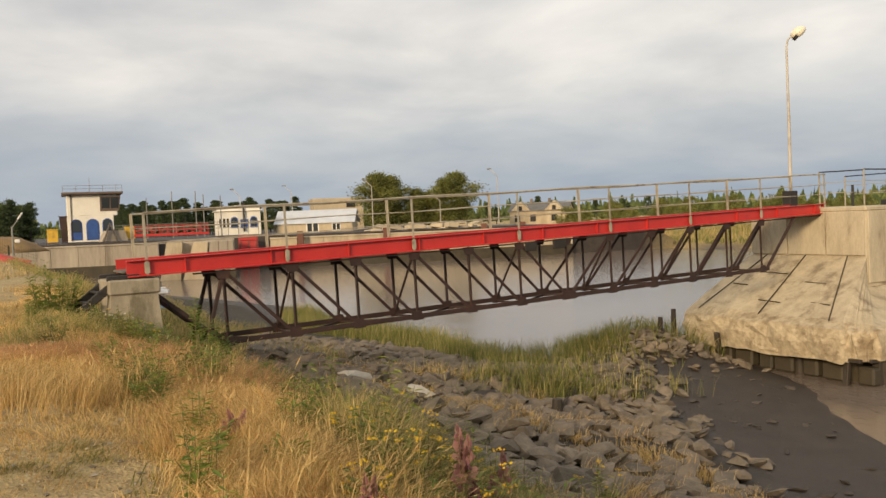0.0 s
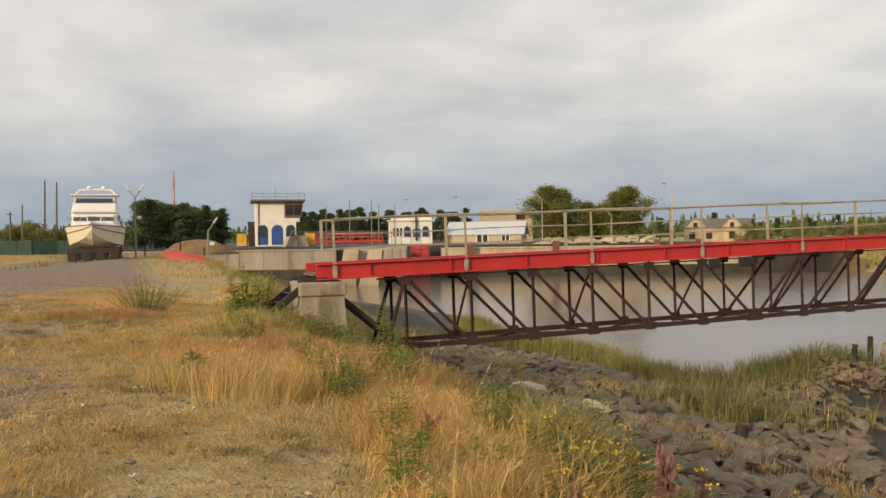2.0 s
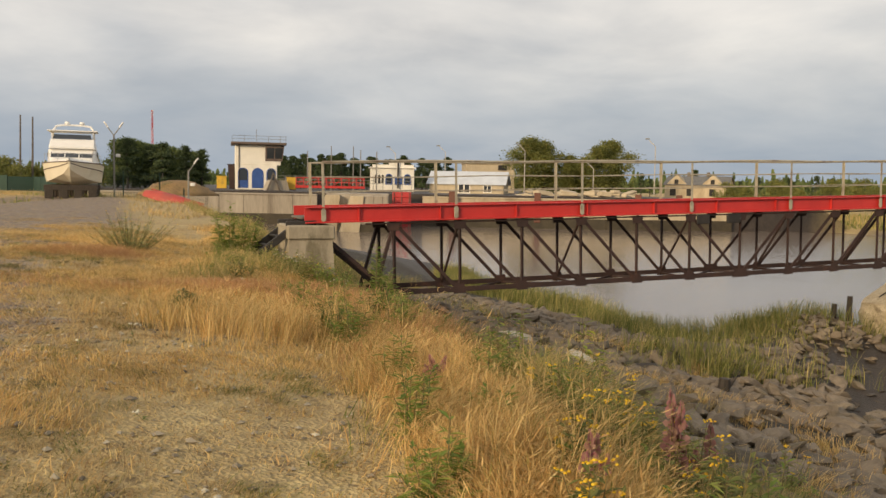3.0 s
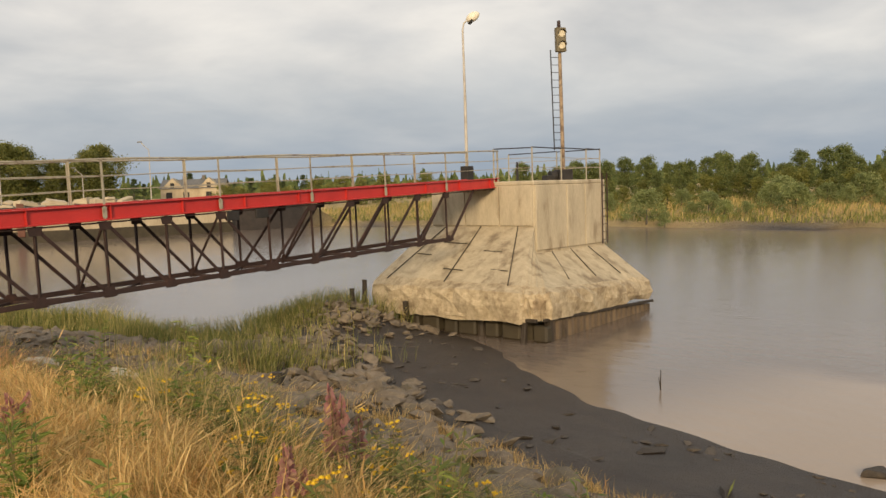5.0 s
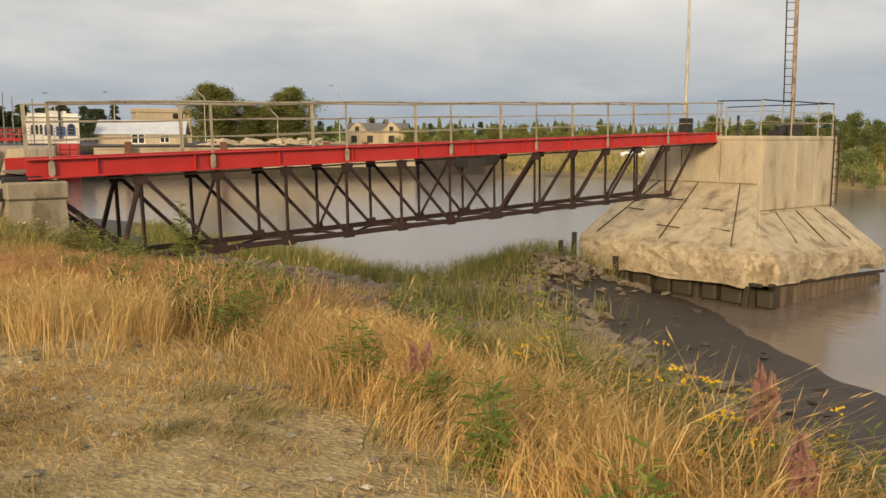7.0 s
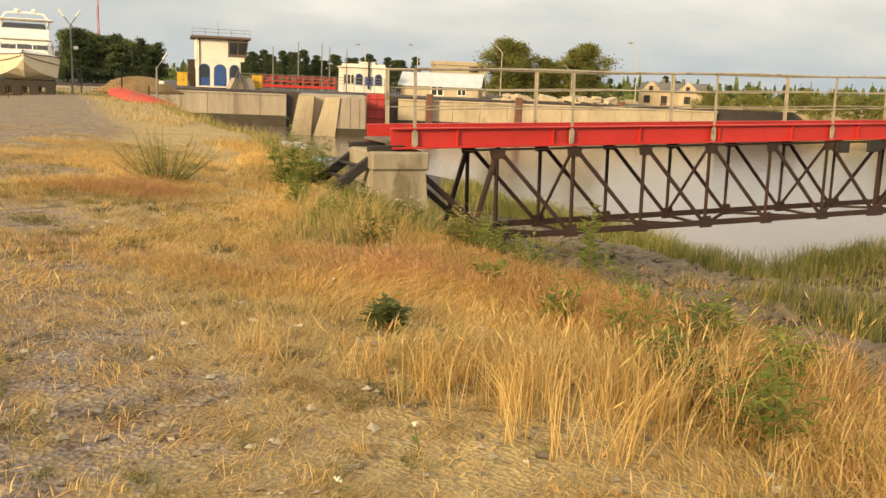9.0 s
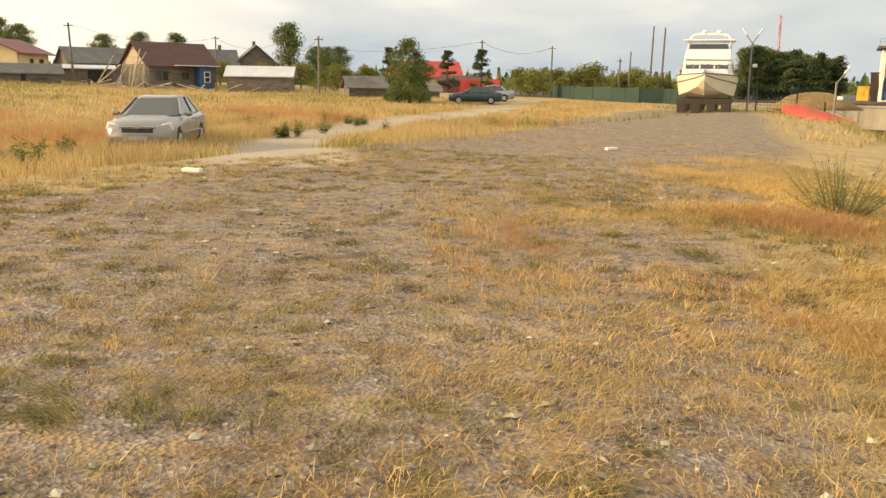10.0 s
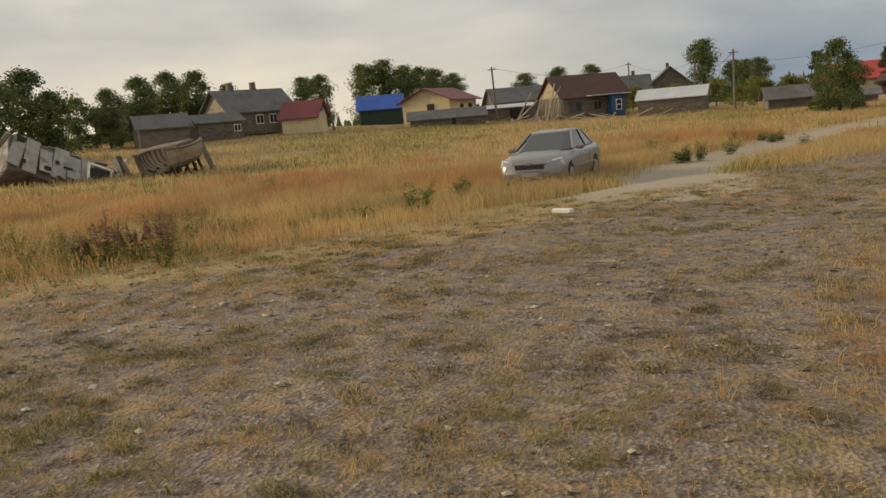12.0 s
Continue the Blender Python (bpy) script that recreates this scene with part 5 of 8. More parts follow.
grove(make_tree("pine", 16, 8.0, 1.9, "leaf_pine", 50, 38, 0.17, 0.12), far_rows(6, 7.5, -4.5, 62, 165, 200, 0.6, 1.1) + far_rows(61, -12, -30, 16, 190, 240, 0.6, 1.0), "dark green pine in the wood behind the lock", "pines behind the lock", 6)
grove(make_tree("round", 17, 6.4, 2.5, "leaf_dark", 66, 46, 0.17, 0.03), [(16.3, 126, 1.05), (15.6, 129, 0.95), (14.7, 125, 0.9), (13.2, 125, 0.8), (12.4, 128, 0.8), (14.0, 131, 0.9), (17.2, 127, 1.0)], "dark green broadleaf tree behind the boat", "trees behind the boat", 7)
grove(make_tree("pine", 18, 5.6, 1.7, "leaf_pine", 46, 40, 0.15, 0.08), [(13.0, 122, 1.1), (12.0, 126, 0.95), (14.4, 122, 1.05), (15.2, 124, 1.0), (16.6, 123, 1.15)], "dark green young pine behind the boat", "trees behind the boat", 8)

grove(make_tree("round", 19, 8.6, 3.0, "leaf_dark", 96, 34, 0.17, 0.08), [(67.4, 128, 1.05), (66.1, 130, 1.08), (64.8, 127, 0.95), (62.8, 124, 0.85), (63.8, 132, 0.95), (61.6, 122, 0.75), (71.0, 100, 0.6), (69.9, 98, 0.62), (57.1, 150, 0.8), (55.0, 150, 0.85), (52.9, 150, 0.85), (46.0, 130, 0.95), (43.6, 140, 0.75), (42.8, 138, 0.75), (44.3, 150, 0.8)], "dark green birch in the village", "village trees", 9)
grove(make_tree("round", 20, 6.2, 2.3, "leaf_dark", 84, 34, 0.15, 0.06), [(88.6, 70, 0.98), (86.8, 74, 1.12), (85.5, 72, 0.85), (91.2, 70, 0.6), (92.5, 74, 0.6), (82.6, 84, 0.85), (80.8, 88, 1.0), (79.3, 98, 1.1), (77.6, 104, 1.15), (78.4, 104, 0.9), (80.2, 100, 0.8), (75.9, 125, 1.1), (84.4, 84, 0.75), (38.2, 74, 0.85), (37.5, 76, 0.6), (39.0, 78, 0.55)], "dark green bushy tree by the old houses", "village trees", 10)
grove(make_tree("pine", 21, 6.5, 1.7, "leaf_pine", 44, 40, 0.16, 0.1), [(33.6, 110, 0.85), (35.8, 122, 1.0), (39.6, 128, 1.05), (47.9, 150, 0.9)], "dark pine by the village road", "village trees", 11)
grove(make_tree("bush", 22, 3.6, 2.4, "leaf_olive", 40, 40, 0.16, 0.05), far_rows(12, 31, 18, 16, 105, 140, 0.7, 1.15) + far_rows(13, 50, 40, 8, 100, 120, 0.5, 0.9), "olive-green thicket by the road", "roadside thicket", 12)


def far_wood():
    """A belt of wood at the horizon, too far to count."""
    rnd = random.Random(77)
    s = Shape()
    for k in range(2600):
        b = rnd.uniform(-90, 110)
        d = rnd.uniform(330, 420)
        p = spot(b, d)
        h = rnd.uniform(3.5, 6.5) + 3.5 * rnd.random() ** 3
        for j in range(6):
            w = 3.4 * (1 - j / 6.5)
            a = rnd.uniform(0, math.tau)
            dx, dy = math.cos(a) * w, math.sin(a) * w
            z0 = h * j / 6.5
            s.add([(p.x - dx, p.y - dy, z0), (p.x + dx, p.y + dy, z0 + rnd.uniform(-0.4, 0.4)), (p.x + dx * 0.35 + rnd.uniform(-0.6, 0.6), p.y + dy * 0.35, z0 + h * 0.30), (p.x - dx * 0.35, p.y - dy * 0.35, z0 + h * rnd.uniform(0.24, 0.34))], [(0, 1, 2, 3)])
    tagged(part("far_wood", s, M["leaf_dark"]), "dark belt of forest along the horizon", "forest", "", "stuff")


far_wood()


M["earth"] = surface("brown_earth", (0.20, 0.125, 0.06), (0.33, 0.21, 0.09), 0.6, 0.95, stain=(0.12, 0.11, 0.03), stain_scale=0.5, grain=5, bumps=0.6)
M["bluehull"] = surface("pale_blue_hull", (0.14, 0.26, 0.40), (0.22, 0.36, 0.52), 2, 0.5)
M["carglass"] = glass_dark("car_glass", (0.06, 0.068, 0.064), 0.04)
M["lampglass"] = surface("lamp_glass", (0.55, 0.55, 0.52), (0.72, 0.72, 0.68), 8, 0.15, grain=20, bumps=0.05)
M["greyboard"] = surface("peeling_grey_board", (0.24, 0.23, 0.21), (0.46, 0.45, 0.42), 1.6, 0.85, stain=(0.10, 0.085, 0.07), stain_scale=1.1, stain_at=(0.5, 0.66), grain=20)
M["palehull"] = surface("peeling_pale_hull", (0.22, 0.16, 0.10), (0.40, 0.32, 0.20), 1.6, 0.85, stain=(0.10, 0.07, 0.045), stain_scale=0.9, stain_at=(0.5, 0.7), grain=20)


# ---- boats on the yard ----
def make_yacht():
    p = Vector((-23.2, 63.0, 0))
    y = thing("motor_yacht", pose(p.x, p.y, z_at(p.x, p.y), 0, 0, 17.5), "white flybridge motor yacht laid up ashore on dark timber blocks", "yacht")
    # stations from the bow aft: y, half beam at deck, half beam at chine, keel height, chine height, deck height
    st = [(-0.9, 0.06, 0.04, 2.15, 2.3, 2.62), (0.0, 0.85, 0.45, 1.55, 1.75, 2.60), (1.0, 1.55, 1.1, 1.15, 1.40, 2.58), (2.2, 1.95, 1.6, 0.98, 1.22, 2.55), (4, 2.1, 1.85, 0.95, 1.15, 2.50), (7, 2.12, 1.9, 0.95, 1.12, 2.42), (10.8, 2.0, 1.85, 0.98, 1.12, 2.38)]
    def ring(s, z0, z1):
        yy, bd, bc, k, c, d = s
        pts = [(0, k), (bc, c), (bc + (bd - bc) * 0.6, c + (d - c) * 0.55), (bd, d)]
        return [Vector((x, yy, z)) for x, z in pts] + [Vector((-x, yy, z)) for x, z in pts[:0:-1]]
    part("hull", Shape().loft([ring(s, 0, 0) for s in st]), M["gel_aged"], y, "cream hull", smooth=False)
    for k in (0.42, 0.98):
        rub = []
        for yy, bd, bc, kk, c, d in st:
            z = c + (d - c) * (0.62 if k < 0.5 else 0.97)
            b = bc + (bd - bc) * (0.66 if k < 0.5 else 0.98) + 0.02
            rub.append([Vector((b, yy, z - 0.035)), Vector((b + 0.035, yy, z)), Vector((b, yy, z + 0.035))])
        part("rub_rail", Shape().loft(rub), M["darkroof"], y)
        part("rub_rail", Shape().loft([[Vector((-v.x, v.y, v.z)) for v in r] for r in rub]), M["darkroof"], y)
    deck = [[Vector((-s[1] * 0.97, s[0], s[5])), Vector((-s[1] * 0.6, s[0], s[5] + 0.18)), Vector((0, s[0], s[5] + 0.26)), Vector((s[1] * 0.6, s[0], s[5] + 0.18)), Vector((s[1] * 0.97, s[0], s[5]))] for s in st]
    part("foredeck", Shape().loft(deck, False, False), M["gel"], y)
    cab = lambda yy, b, z: [Vector((-b, yy, 2.5)), Vector((-b * 0.96, yy, z - 0.1)), Vector((-b * 0.86, yy, z)), Vector((b * 0.86, yy, z)), Vector((b * 0.96, yy, z - 0.1)), Vector((b, yy, 2.5))]
    part("cabin", Shape().loft([cab(2.3, 1.45, 2.85), cab(3.3, 1.7, 3.62), cab(8.6, 1.72, 3.62), cab(9.0, 1.7, 2.7)]), M["gel"], y)
    w = part("windscreen", Shape().add([(-1.42, 2.42, 2.97), (1.42, 2.42, 2.97), (1.44, 3.2, 3.52), (-1.44, 3.2, 3.52)], [(0, 1, 2, 3)]), M["glass"], y)
    for x in (-0.48, 0.48):
        part("mullion", Shape().beam((x, 2.40, 2.96), (x, 3.2, 3.54), 0.07, 0.04), M["gel"], w)
    for sg in (-1, 1):
        part("side_window", Shape().prism([(sg * 1.72, 3.6, 3.0), (sg * 1.72, 7.8, 3.0), (sg * 1.67, 7.8, 3.45), (sg * 1.69, 3.9, 3.45)], (sg * 0.015, 0, 0)), M["glass"], y)
    fly = lambda yy, b, z0, z1: [Vector((-b, yy, z0)), Vector((-b * 0.92, yy, z1)), Vector((b * 0.92, yy, z1)), Vector((b, yy, z0))]
    part("flybridge", Shape().loft([fly(3.0, 1.6, 3.62, 3.75), fly(3.6, 1.62, 3.62, 4.35), fly(7.4, 1.62, 3.62, 4.35)]), M["gel"], y)
    part("wind_deflector", Shape().add([(-1.35, 3.55, 4.36), (1.35, 3.55, 4.36), (1.25, 3.85, 4.7), (-1.25, 3.85, 4.7)], [(0, 1, 2, 3)]), M["glass"], y)
    part("hardtop", Shape().box((0, 5.2, 4.98), (3.5, 2.6, 0.10), 0.04), M["gel"], y)
    for sx in (-1, 1):
        for yy in (4.1, 6.3):
            part("hardtop_post", Shape().tube((sx * 1.4, yy, 4.3), (sx * 1.45, yy, 4.95), 0.035, n=8), M["gel"], y)
    arc = Shape()
    pts = [Vector((-1.48, 5.4, 4.4)), Vector((-1.42, 5.6, 5.1)), Vector((-1.2, 5.7, 5.42)), Vector((-0.6, 5.72, 5.5)), Vector((0.6, 5.72, 5.5)), Vector((1.2, 5.7, 5.42)), Vector((1.42, 5.6, 5.1)), Vector((1.48, 5.4, 4.4))]
    for a, b in zip(pts, pts[1:]):
        arc.tube(a, b, 0.075, n=8)
    part("radar_arch", arc, M["gel"], y)
    for x in (-0.45, 0.6):
        part("radar_dome", Shape().tube((x, 5.72, 5.5), (x, 5.72, 5.6), 0.1, n=10).tube((x, 5.72, 5.6), (x, 5.72, 5.76), 0.22, 0.15, 14), M["gel"], y)
    rail = [(s[0], s[1] * 0.93) for s in st[:5]]
    for sg in (-1, 1):
        for (a, ba), (b, bb) in zip(rail, rail[1:]):
            part("bow_rail", Shape().tube((sg * ba, a, 3.2), (sg * bb, b, 3.15), 0.02, n=6), M["steel"], y)
            part("rail_stanchion", Shape().tube((sg * bb, b, 2.55), (sg * bb, b, 3.15), 0.016, n=6), M["steel"], y)
    part("anchor_roller", Shape().box((0, -1.0, 2.66), (0.3, 0.7, 0.08), 0.02), M["steel"], y)
    for yy in (1.0, 4.5, 8.5):
        part("cradle_beam", Shape().box((0, yy, 0.75), (3.6, 0.4, 0.42), 0.04), M["wet_wood"], y)
        for x in (-1.45, -0.5, 0.5, 1.45):
            part("cradle_block", Shape().box((x, yy, 0.28), (0.6, 0.5, 0.6), 0.04), M["wet_wood"], y)


make_yacht()


def make_dinghy(name, m, L, B, H, mat, label):
    """A small boat turned upside down."""
    d = thing(name, m, label, "boat")
    rings = []
    for i in range(11):
        f = i / 10
        w = B / 2 * math.sin(math.pi * (0.06 + 0.80 * f)) ** 0.6
        h = H * math.sin(math.pi * (0.08 + 0.78 * f)) ** 0.5
        rings.append([Vector((w * math.cos(a), (f - 0.5) * L, h * max(0, math.sin(a)) ** 0.8 + 0.05)) for a in (math.pi * j / 9 for j in range(10))])
    part("hull", Shape().loft(rings, False, True), M[mat], d, smooth=False)
    part("keel", Shape().beam((0, -L * 0.45, H * 0.8 + 0.06), (0, L * 0.42, H * 0.92 + 0.06), 0.07, 0.09, 0.02), M[mat], d)
    for sg in (-1, 1):
        part("gunwale", Shape().beam((sg * B * 0.3, -L * 0.40, 0.06), (sg * B * 0.49, 0.1 * L, 0.06), 0.08, 0.08, 0.02), M["pale_rock"], d)


p = spot(12.9, 57)
make_dinghy("upturned_boat", pose(p.x, p.y, z_at(p.x, p.y) - 0.12, 12, 0, 68), 5.0, 1.2, 0.62, "boatred", "long upturned boat with a faded red hull on the grass")
p = spot(2.6, 34)
make_dinghy("small_dinghy", pose(p.x, p.y, z_at(p.x, p.y) + 0.02, 0, 0, 60), 2.2, 1.1, 0.5, "bluehull", "small pale blue dinghy upside down on the bank")
p = spot(4.8, 66)
make_dinghy("grey_dinghy", pose(p.x, p.y, -3.5, 0, 0, 80), 4.6, 1.5, 0.5, "tin", "grey metal dinghy lying at the water's edge")


# ---- yard lamp, fences, aerial ----
def yard_lamp(b, d, h, arms, label):
    p = spot(b, d)
    q = thing("yard_lamp", pose(p.x, p.y, z_at(p.x, p.y), 0, 0, b), label, "lamp post", "lamp posts on the yard")
    part("pole", Shape().tube((0, 0, 0), (0, 0, h), 0.075, 0.06, 8), M["post"], q)
    for sx in arms:
        part("arm", Shape().tube((0, 0, h - 0.1), (sx * 0.45, 0, h + 0.55), 0.045, n=6), M["post"], q)
        part("lamp_head", Shape().beam((sx * 0.40, 0, h + 0.5), (sx * 0.70, -0.1, h + 0.95), 0.16, 0.10, 0.03), M["gel"], q)
    part("floodlight", Shape().box((0.3, -0.15, h * 0.66), (0.34, 0.3, 0.24), 0.04), M["gel"], q)


yard_lamp(17.0, 68, 4.9, (-1, 1), "grey yard lamp post with two arms and a white floodlight")
yard_lamp(12.15, 62, 3.0, (1,), "short dark lamp post with a slanted white lamp")
for b, d, h in ((22.2, 120, 9.0), (22.9, 125, 9.5), (24.2, 135, 6.5)):
    p = spot(b, d)
    q = thing("timber_pole", pose(p.x, p.y, 0.3, 0, 1, 0), "bare dark timber pole standing on the yard", "pole", "bare poles")
    part("pole", Shape().tube((0, 0, 0), (0, 0, h), 0.16, 0.10, 8), M["timber"], q)
p = spot(15.4, 250)
q = thing("lattice_mast", pose(p.x, p.y, 0), "thin red and white lattice aerial mast", "mast")
for x, y in ((-0.35, -0.2), (0.35, -0.2), (0, 0.4)):
    part("leg", Shape().tube((x, y, 0), (x * 0.5, y * 0.5, 21), 0.07, n=6), M["redfence"], q)
for k in range(20):
    part("brace", Shape().tube((-0.33, -0.2, k * 1.05), (0.33, -0.2, k * 1.05 + 1.0), 0.05, n=5), M["gel_aged"] if k % 6 < 3 else M["redfence"], q)


def mesh_fence(name, pts, h, mat, label, solid=False, step=2.6):
    root = thing(name, pose(0, 0, 0), label, "fence")
    for (ax, ay), (bx, by) in zip(pts, pts[1:]):
        n = max(1, round(math.hypot(bx - ax, by - ay) / step))
        for i in range(n):
            x0, y0, x1, y1 = ax + (bx - ax) * i / n, ay + (by - ay) * i / n, ax + (bx - ax) * (i + 1) / n, ay + (by - ay) * (i + 1) / n
            z0, z1 = z_at(x0, y0) - 0.1, z_at(x1, y1) - 0.1
            part("fence_post", Shape().tube((x0, y0, z0), (x0, y0, z0 + h + 0.15), 0.05, n=6), M[mat], root)
            if solid:
                sag = 0.12 * math.sin(i * 1.7)
                part("fence_sheet", Shape().loft([[Vector((x0, y0, z0 + 0.1)), Vector((x0 + 0.03, y0 + 0.03, z0 + 0.1)), Vector((x0 + 0.03, y0 + 0.03, z0 + h)), Vector((x0, y0, z0 + h))], [Vector((x1, y1, z1 + 0.1)), Vector((x1 + 0.03, y1 + 0.03, z1 + 0.1)), Vector((x1 + 0.03, y1 + 0.03, z1 + h + sag)), Vector((x1, y1, z1 + h + sag))]]), M[mat], root)
            else:
                s = Shape()
                for k in range(9):
                    s.tube((x0, y0, z0 + 0.1 + k * h / 8.5), (x1, y1, z1 + 0.1 + k * h / 8.5), 0.009, n=4)
                for k in range(12):
                    f = (k + 0.5) / 12
                    s.tube((x0 + (x1 - x0) * f, y0 + (y1 - y0) * f, z0 + 0.1), (x0 + (x1 - x0) * f, y0 + (y1 - y0) * f, z0 + h), 0.008, n=4)
                part("mesh_panel", s, M[mat], root)


def line(rows):
    return [tuple(spot(b, d)[:2]) for b, d in rows]


mesh_fence("mesh_fence", line([(19.5, 74), (16.5, 73), (14.2, 72), (11.0, 70)]), 2.1, "greenfence", "green wire-mesh fence along the yard")
mesh_fence("netting_fence", line([(29.0, 112), (27.6, 96), (25.2, 92), (23.5, 88), (22.0, 88), (20.6, 80)]), 1.5, "greenfence", "sagging dark green netting fence along the road", True)
mesh_fence("red_fence", line([(35.0, 132), (32.4, 130)]), 2.2, "redfence", "red corrugated metal fence by the road", True)

# earth mound behind the red boat
def mound(b, d, w, h):
    p = spot(b, d)
    rnd = random.Random(5)
    rings = []
    for i in range(7):
        f = i / 6
        r = w * (1 - f) ** 0.8
        rings.append([Vector((p.x + r * math.cos(a) * (1 + 0.12 * rnd.uniform(-1, 1)), p.y + r * math.sin(a) * (1 + 0.12 * rnd.uniform(-1, 1)), h * math.sin(f * math.pi / 2) - 0.1)) for a in (j * math.tau / 18 for j in range(18))])
    tagged(part("earth_mound", Shape().loft(rings, True, True), M["earth"], smooth=True), "grassy mound of brown earth beside the lock", "mound")


mound(13.2, 84, 3.8, 1.5)


# ---- cars ----
def make_car(m, paint, label):
    c = thing("car", m, label, "car")
    # stations along the car, nose first: x, half width, sill height, shoulder height, half width at the shoulder
    st = [(2.28, 0.66, 0.30, 0.62, 0.60), (2.20, 0.80, 0.22, 0.73, 0.74), (1.95, 0.88, 0.20, 0.82, 0.80), (1.2, 0.90, 0.19, 0.93, 0.82), (0.85, 0.90, 0.19, 0.97, 0.83), (-0.6, 0.89, 0.19, 0.97, 0.83), (-1.6, 0.89, 0.20, 1.0, 0.82), (-2.1, 0.86, 0.24, 1.0, 0.78), (-2.26, 0.76, 0.36, 0.94, 0.70)]
    def ring(x, w, s0, sh, ws):
        pts = [(w * 0.88, s0), (w, s0 + 0.14), (w, sh * 0.62 + 0.05), (w * 0.985, sh - 0.14), (ws, sh - 0.02), (ws * 0.55, sh + 0.035)]
        return [Vector((x, y, z)) for y, z in pts] + [Vector((x, -y, z)) for y, z in pts[::-1]]
    body = part("body", Shape().loft([ring(*s) for s in st]), paint, c, smooth=True)
    def glass_ring(x, w, z):
        return [Vector((x, -w, z)), Vector((x, w, z))]
    # greenhouse: lower edge and roof edge
    low = [(1.22, 0.60), (0.92, 0.80), (-0.4, 0.82), (-1.45, 0.78), (-1.9, 0.58)]
    top = [(0.30, 0.44), (0.16, 0.575), (-0.4, 0.61), (-1.02, 0.58), (-1.20, 0.46)]
    zl, zt = [0.955, 0.97, 0.985, 1.0, 1.0], [1.40, 1.415, 1.445, 1.42, 1.385]
    rl = [Vector((x, y, z)) for (x, y), z in zip(low, zl)] + [Vector((x, -y, z)) for (x, y), z in zip(low[::-1], zl[::-1])]
    rt = [Vector((x, y, z)) for (x, y), z in zip(top, zt)] + [Vector((x, -y, z)) for (x, y), z in zip(top[::-1], zt[::-1])]
    part("window_glass", Shape().loft([rl, rt], True, True), M["carglass"], c, "dark tinted glass")
    up = [Vector(((v.x + 0.4) * 0.75 - 0.4, v.y * 0.72, v.z + 0.045)) for v in rt]
    peak = [Vector(((v.x + 0.4) * 0.35 - 0.4, v.y * 0.3, 1.482)) for v in rt]
    part("roof", Shape().loft([[v + Vector((0, 0, -0.012)) for v in rt], [v * 1.0 + Vector((0, 0, 0.012)) for v in rt], up, peak], True, True), paint, c, smooth=True)
    for sg in (-1, 1):
        for i, r in ((1, 0.04), (2, 0.03), (3, 0.05)):
            a, b = Vector((low[i][0], sg * (low[i][1] + 0.008), zl[i])), Vector((top[i][0], sg * (top[i][1] + 0.008), zt[i]))
            part("pillar", Shape().beam(a, b, 0.03, r * 2 if i != 2 else 0.06, 0.006, (1, 0, 0)), paint if i != 2 else M["blackiron"], c)
        part("mirror", Shape().box((0.72, sg * 0.98, 1.0), (0.14, 0.2, 0.13), 0.04), paint, c)
        hl = part("headlight", Shape().prism([(2.17, sg * 0.46, 0.60), (2.19, sg * 0.48, 0.74), (1.99, sg * 0.82, 0.82), (1.98, sg * 0.87, 0.64)], (0.05, sg * 0.01, -0.02)), M["lampglass"], c, "clear headlight")
        part("tail_light", Shape().box((-2.17, sg * 0.66, 0.83), (0.12, 0.26, 0.16), 0.03), M["redfence"], c)
        part("door_handle", Shape().box((-0.25, sg * 0.895, 0.86), (0.2, 0.03, 0.03), 0.008), paint, c)
        part("door_seam", Shape().box((0.42, sg * 0.892, 0.62), (0.006, 0.006, 0.5)), M["blackiron"], c)
        part("door_seam", Shape().box((-0.62, sg * 0.892, 0.62), (0.006, 0.006, 0.5)), M["blackiron"], c)
        part("side_moulding", Shape().box((-0.1, sg * 0.892, 0.5), (2.3, 0.02, 0.045), 0.006), paint, c)
        for x in (1.42, -1.32):
            ar = Shape().tube((x, sg * 0.80, 0.34), (x, sg * 0.893, 0.34), 0.345, n=24)
            part("wheel_arch", ar, M["rubber"], c)
            w = part("wheel", Shape().tube((x, sg * 0.72, 0.315), (x, sg * 0.90, 0.315), 0.315, 0.305, 24), M["rubber"], c)
            part("rim", Shape().tube((x, sg * 0.89, 0.315), (x, sg * 0.912, 0.315), 0.21, 0.19, 20), M["steel"], w)
    g = part("grille", Shape().box((2.21, 0, 0.60), (0.16, 0.84, 0.15), 0.03), M["blackiron"], c)
    part("grille_frame", Shape().box((2.22, 0, 0.69), (0.16, 0.92, 0.03), 0.01).box((2.22, 0, 0.515), (0.16, 0.84, 0.025), 0.008), M["steel"], g)
    part("bonnet_emblem", Shape().tube((2.24, 0, 0.70), (2.315, 0, 0.70), 0.05, n=12), M["steel"], c)
    part("bumper", Shape().box((2.18, 0, 0.36), (0.16, 1.42, 0.18), 0.06), paint, c)
    part("air_intake", Shape().box((2.26, 0, 0.32), (0.03, 0.9, 0.09), 0.01), M["blackiron"], c)
    part("registration_plate", Shape().box((2.275, 0, 0.40), (0.02, 0.46, 0.10), 0.006), M["steel"], c)
    part("wiper", Shape().beam((1.08, 0.45, 0.95), (1.0, -0.25, 1.0), 0.02, 0.02), M["blackiron"], c)


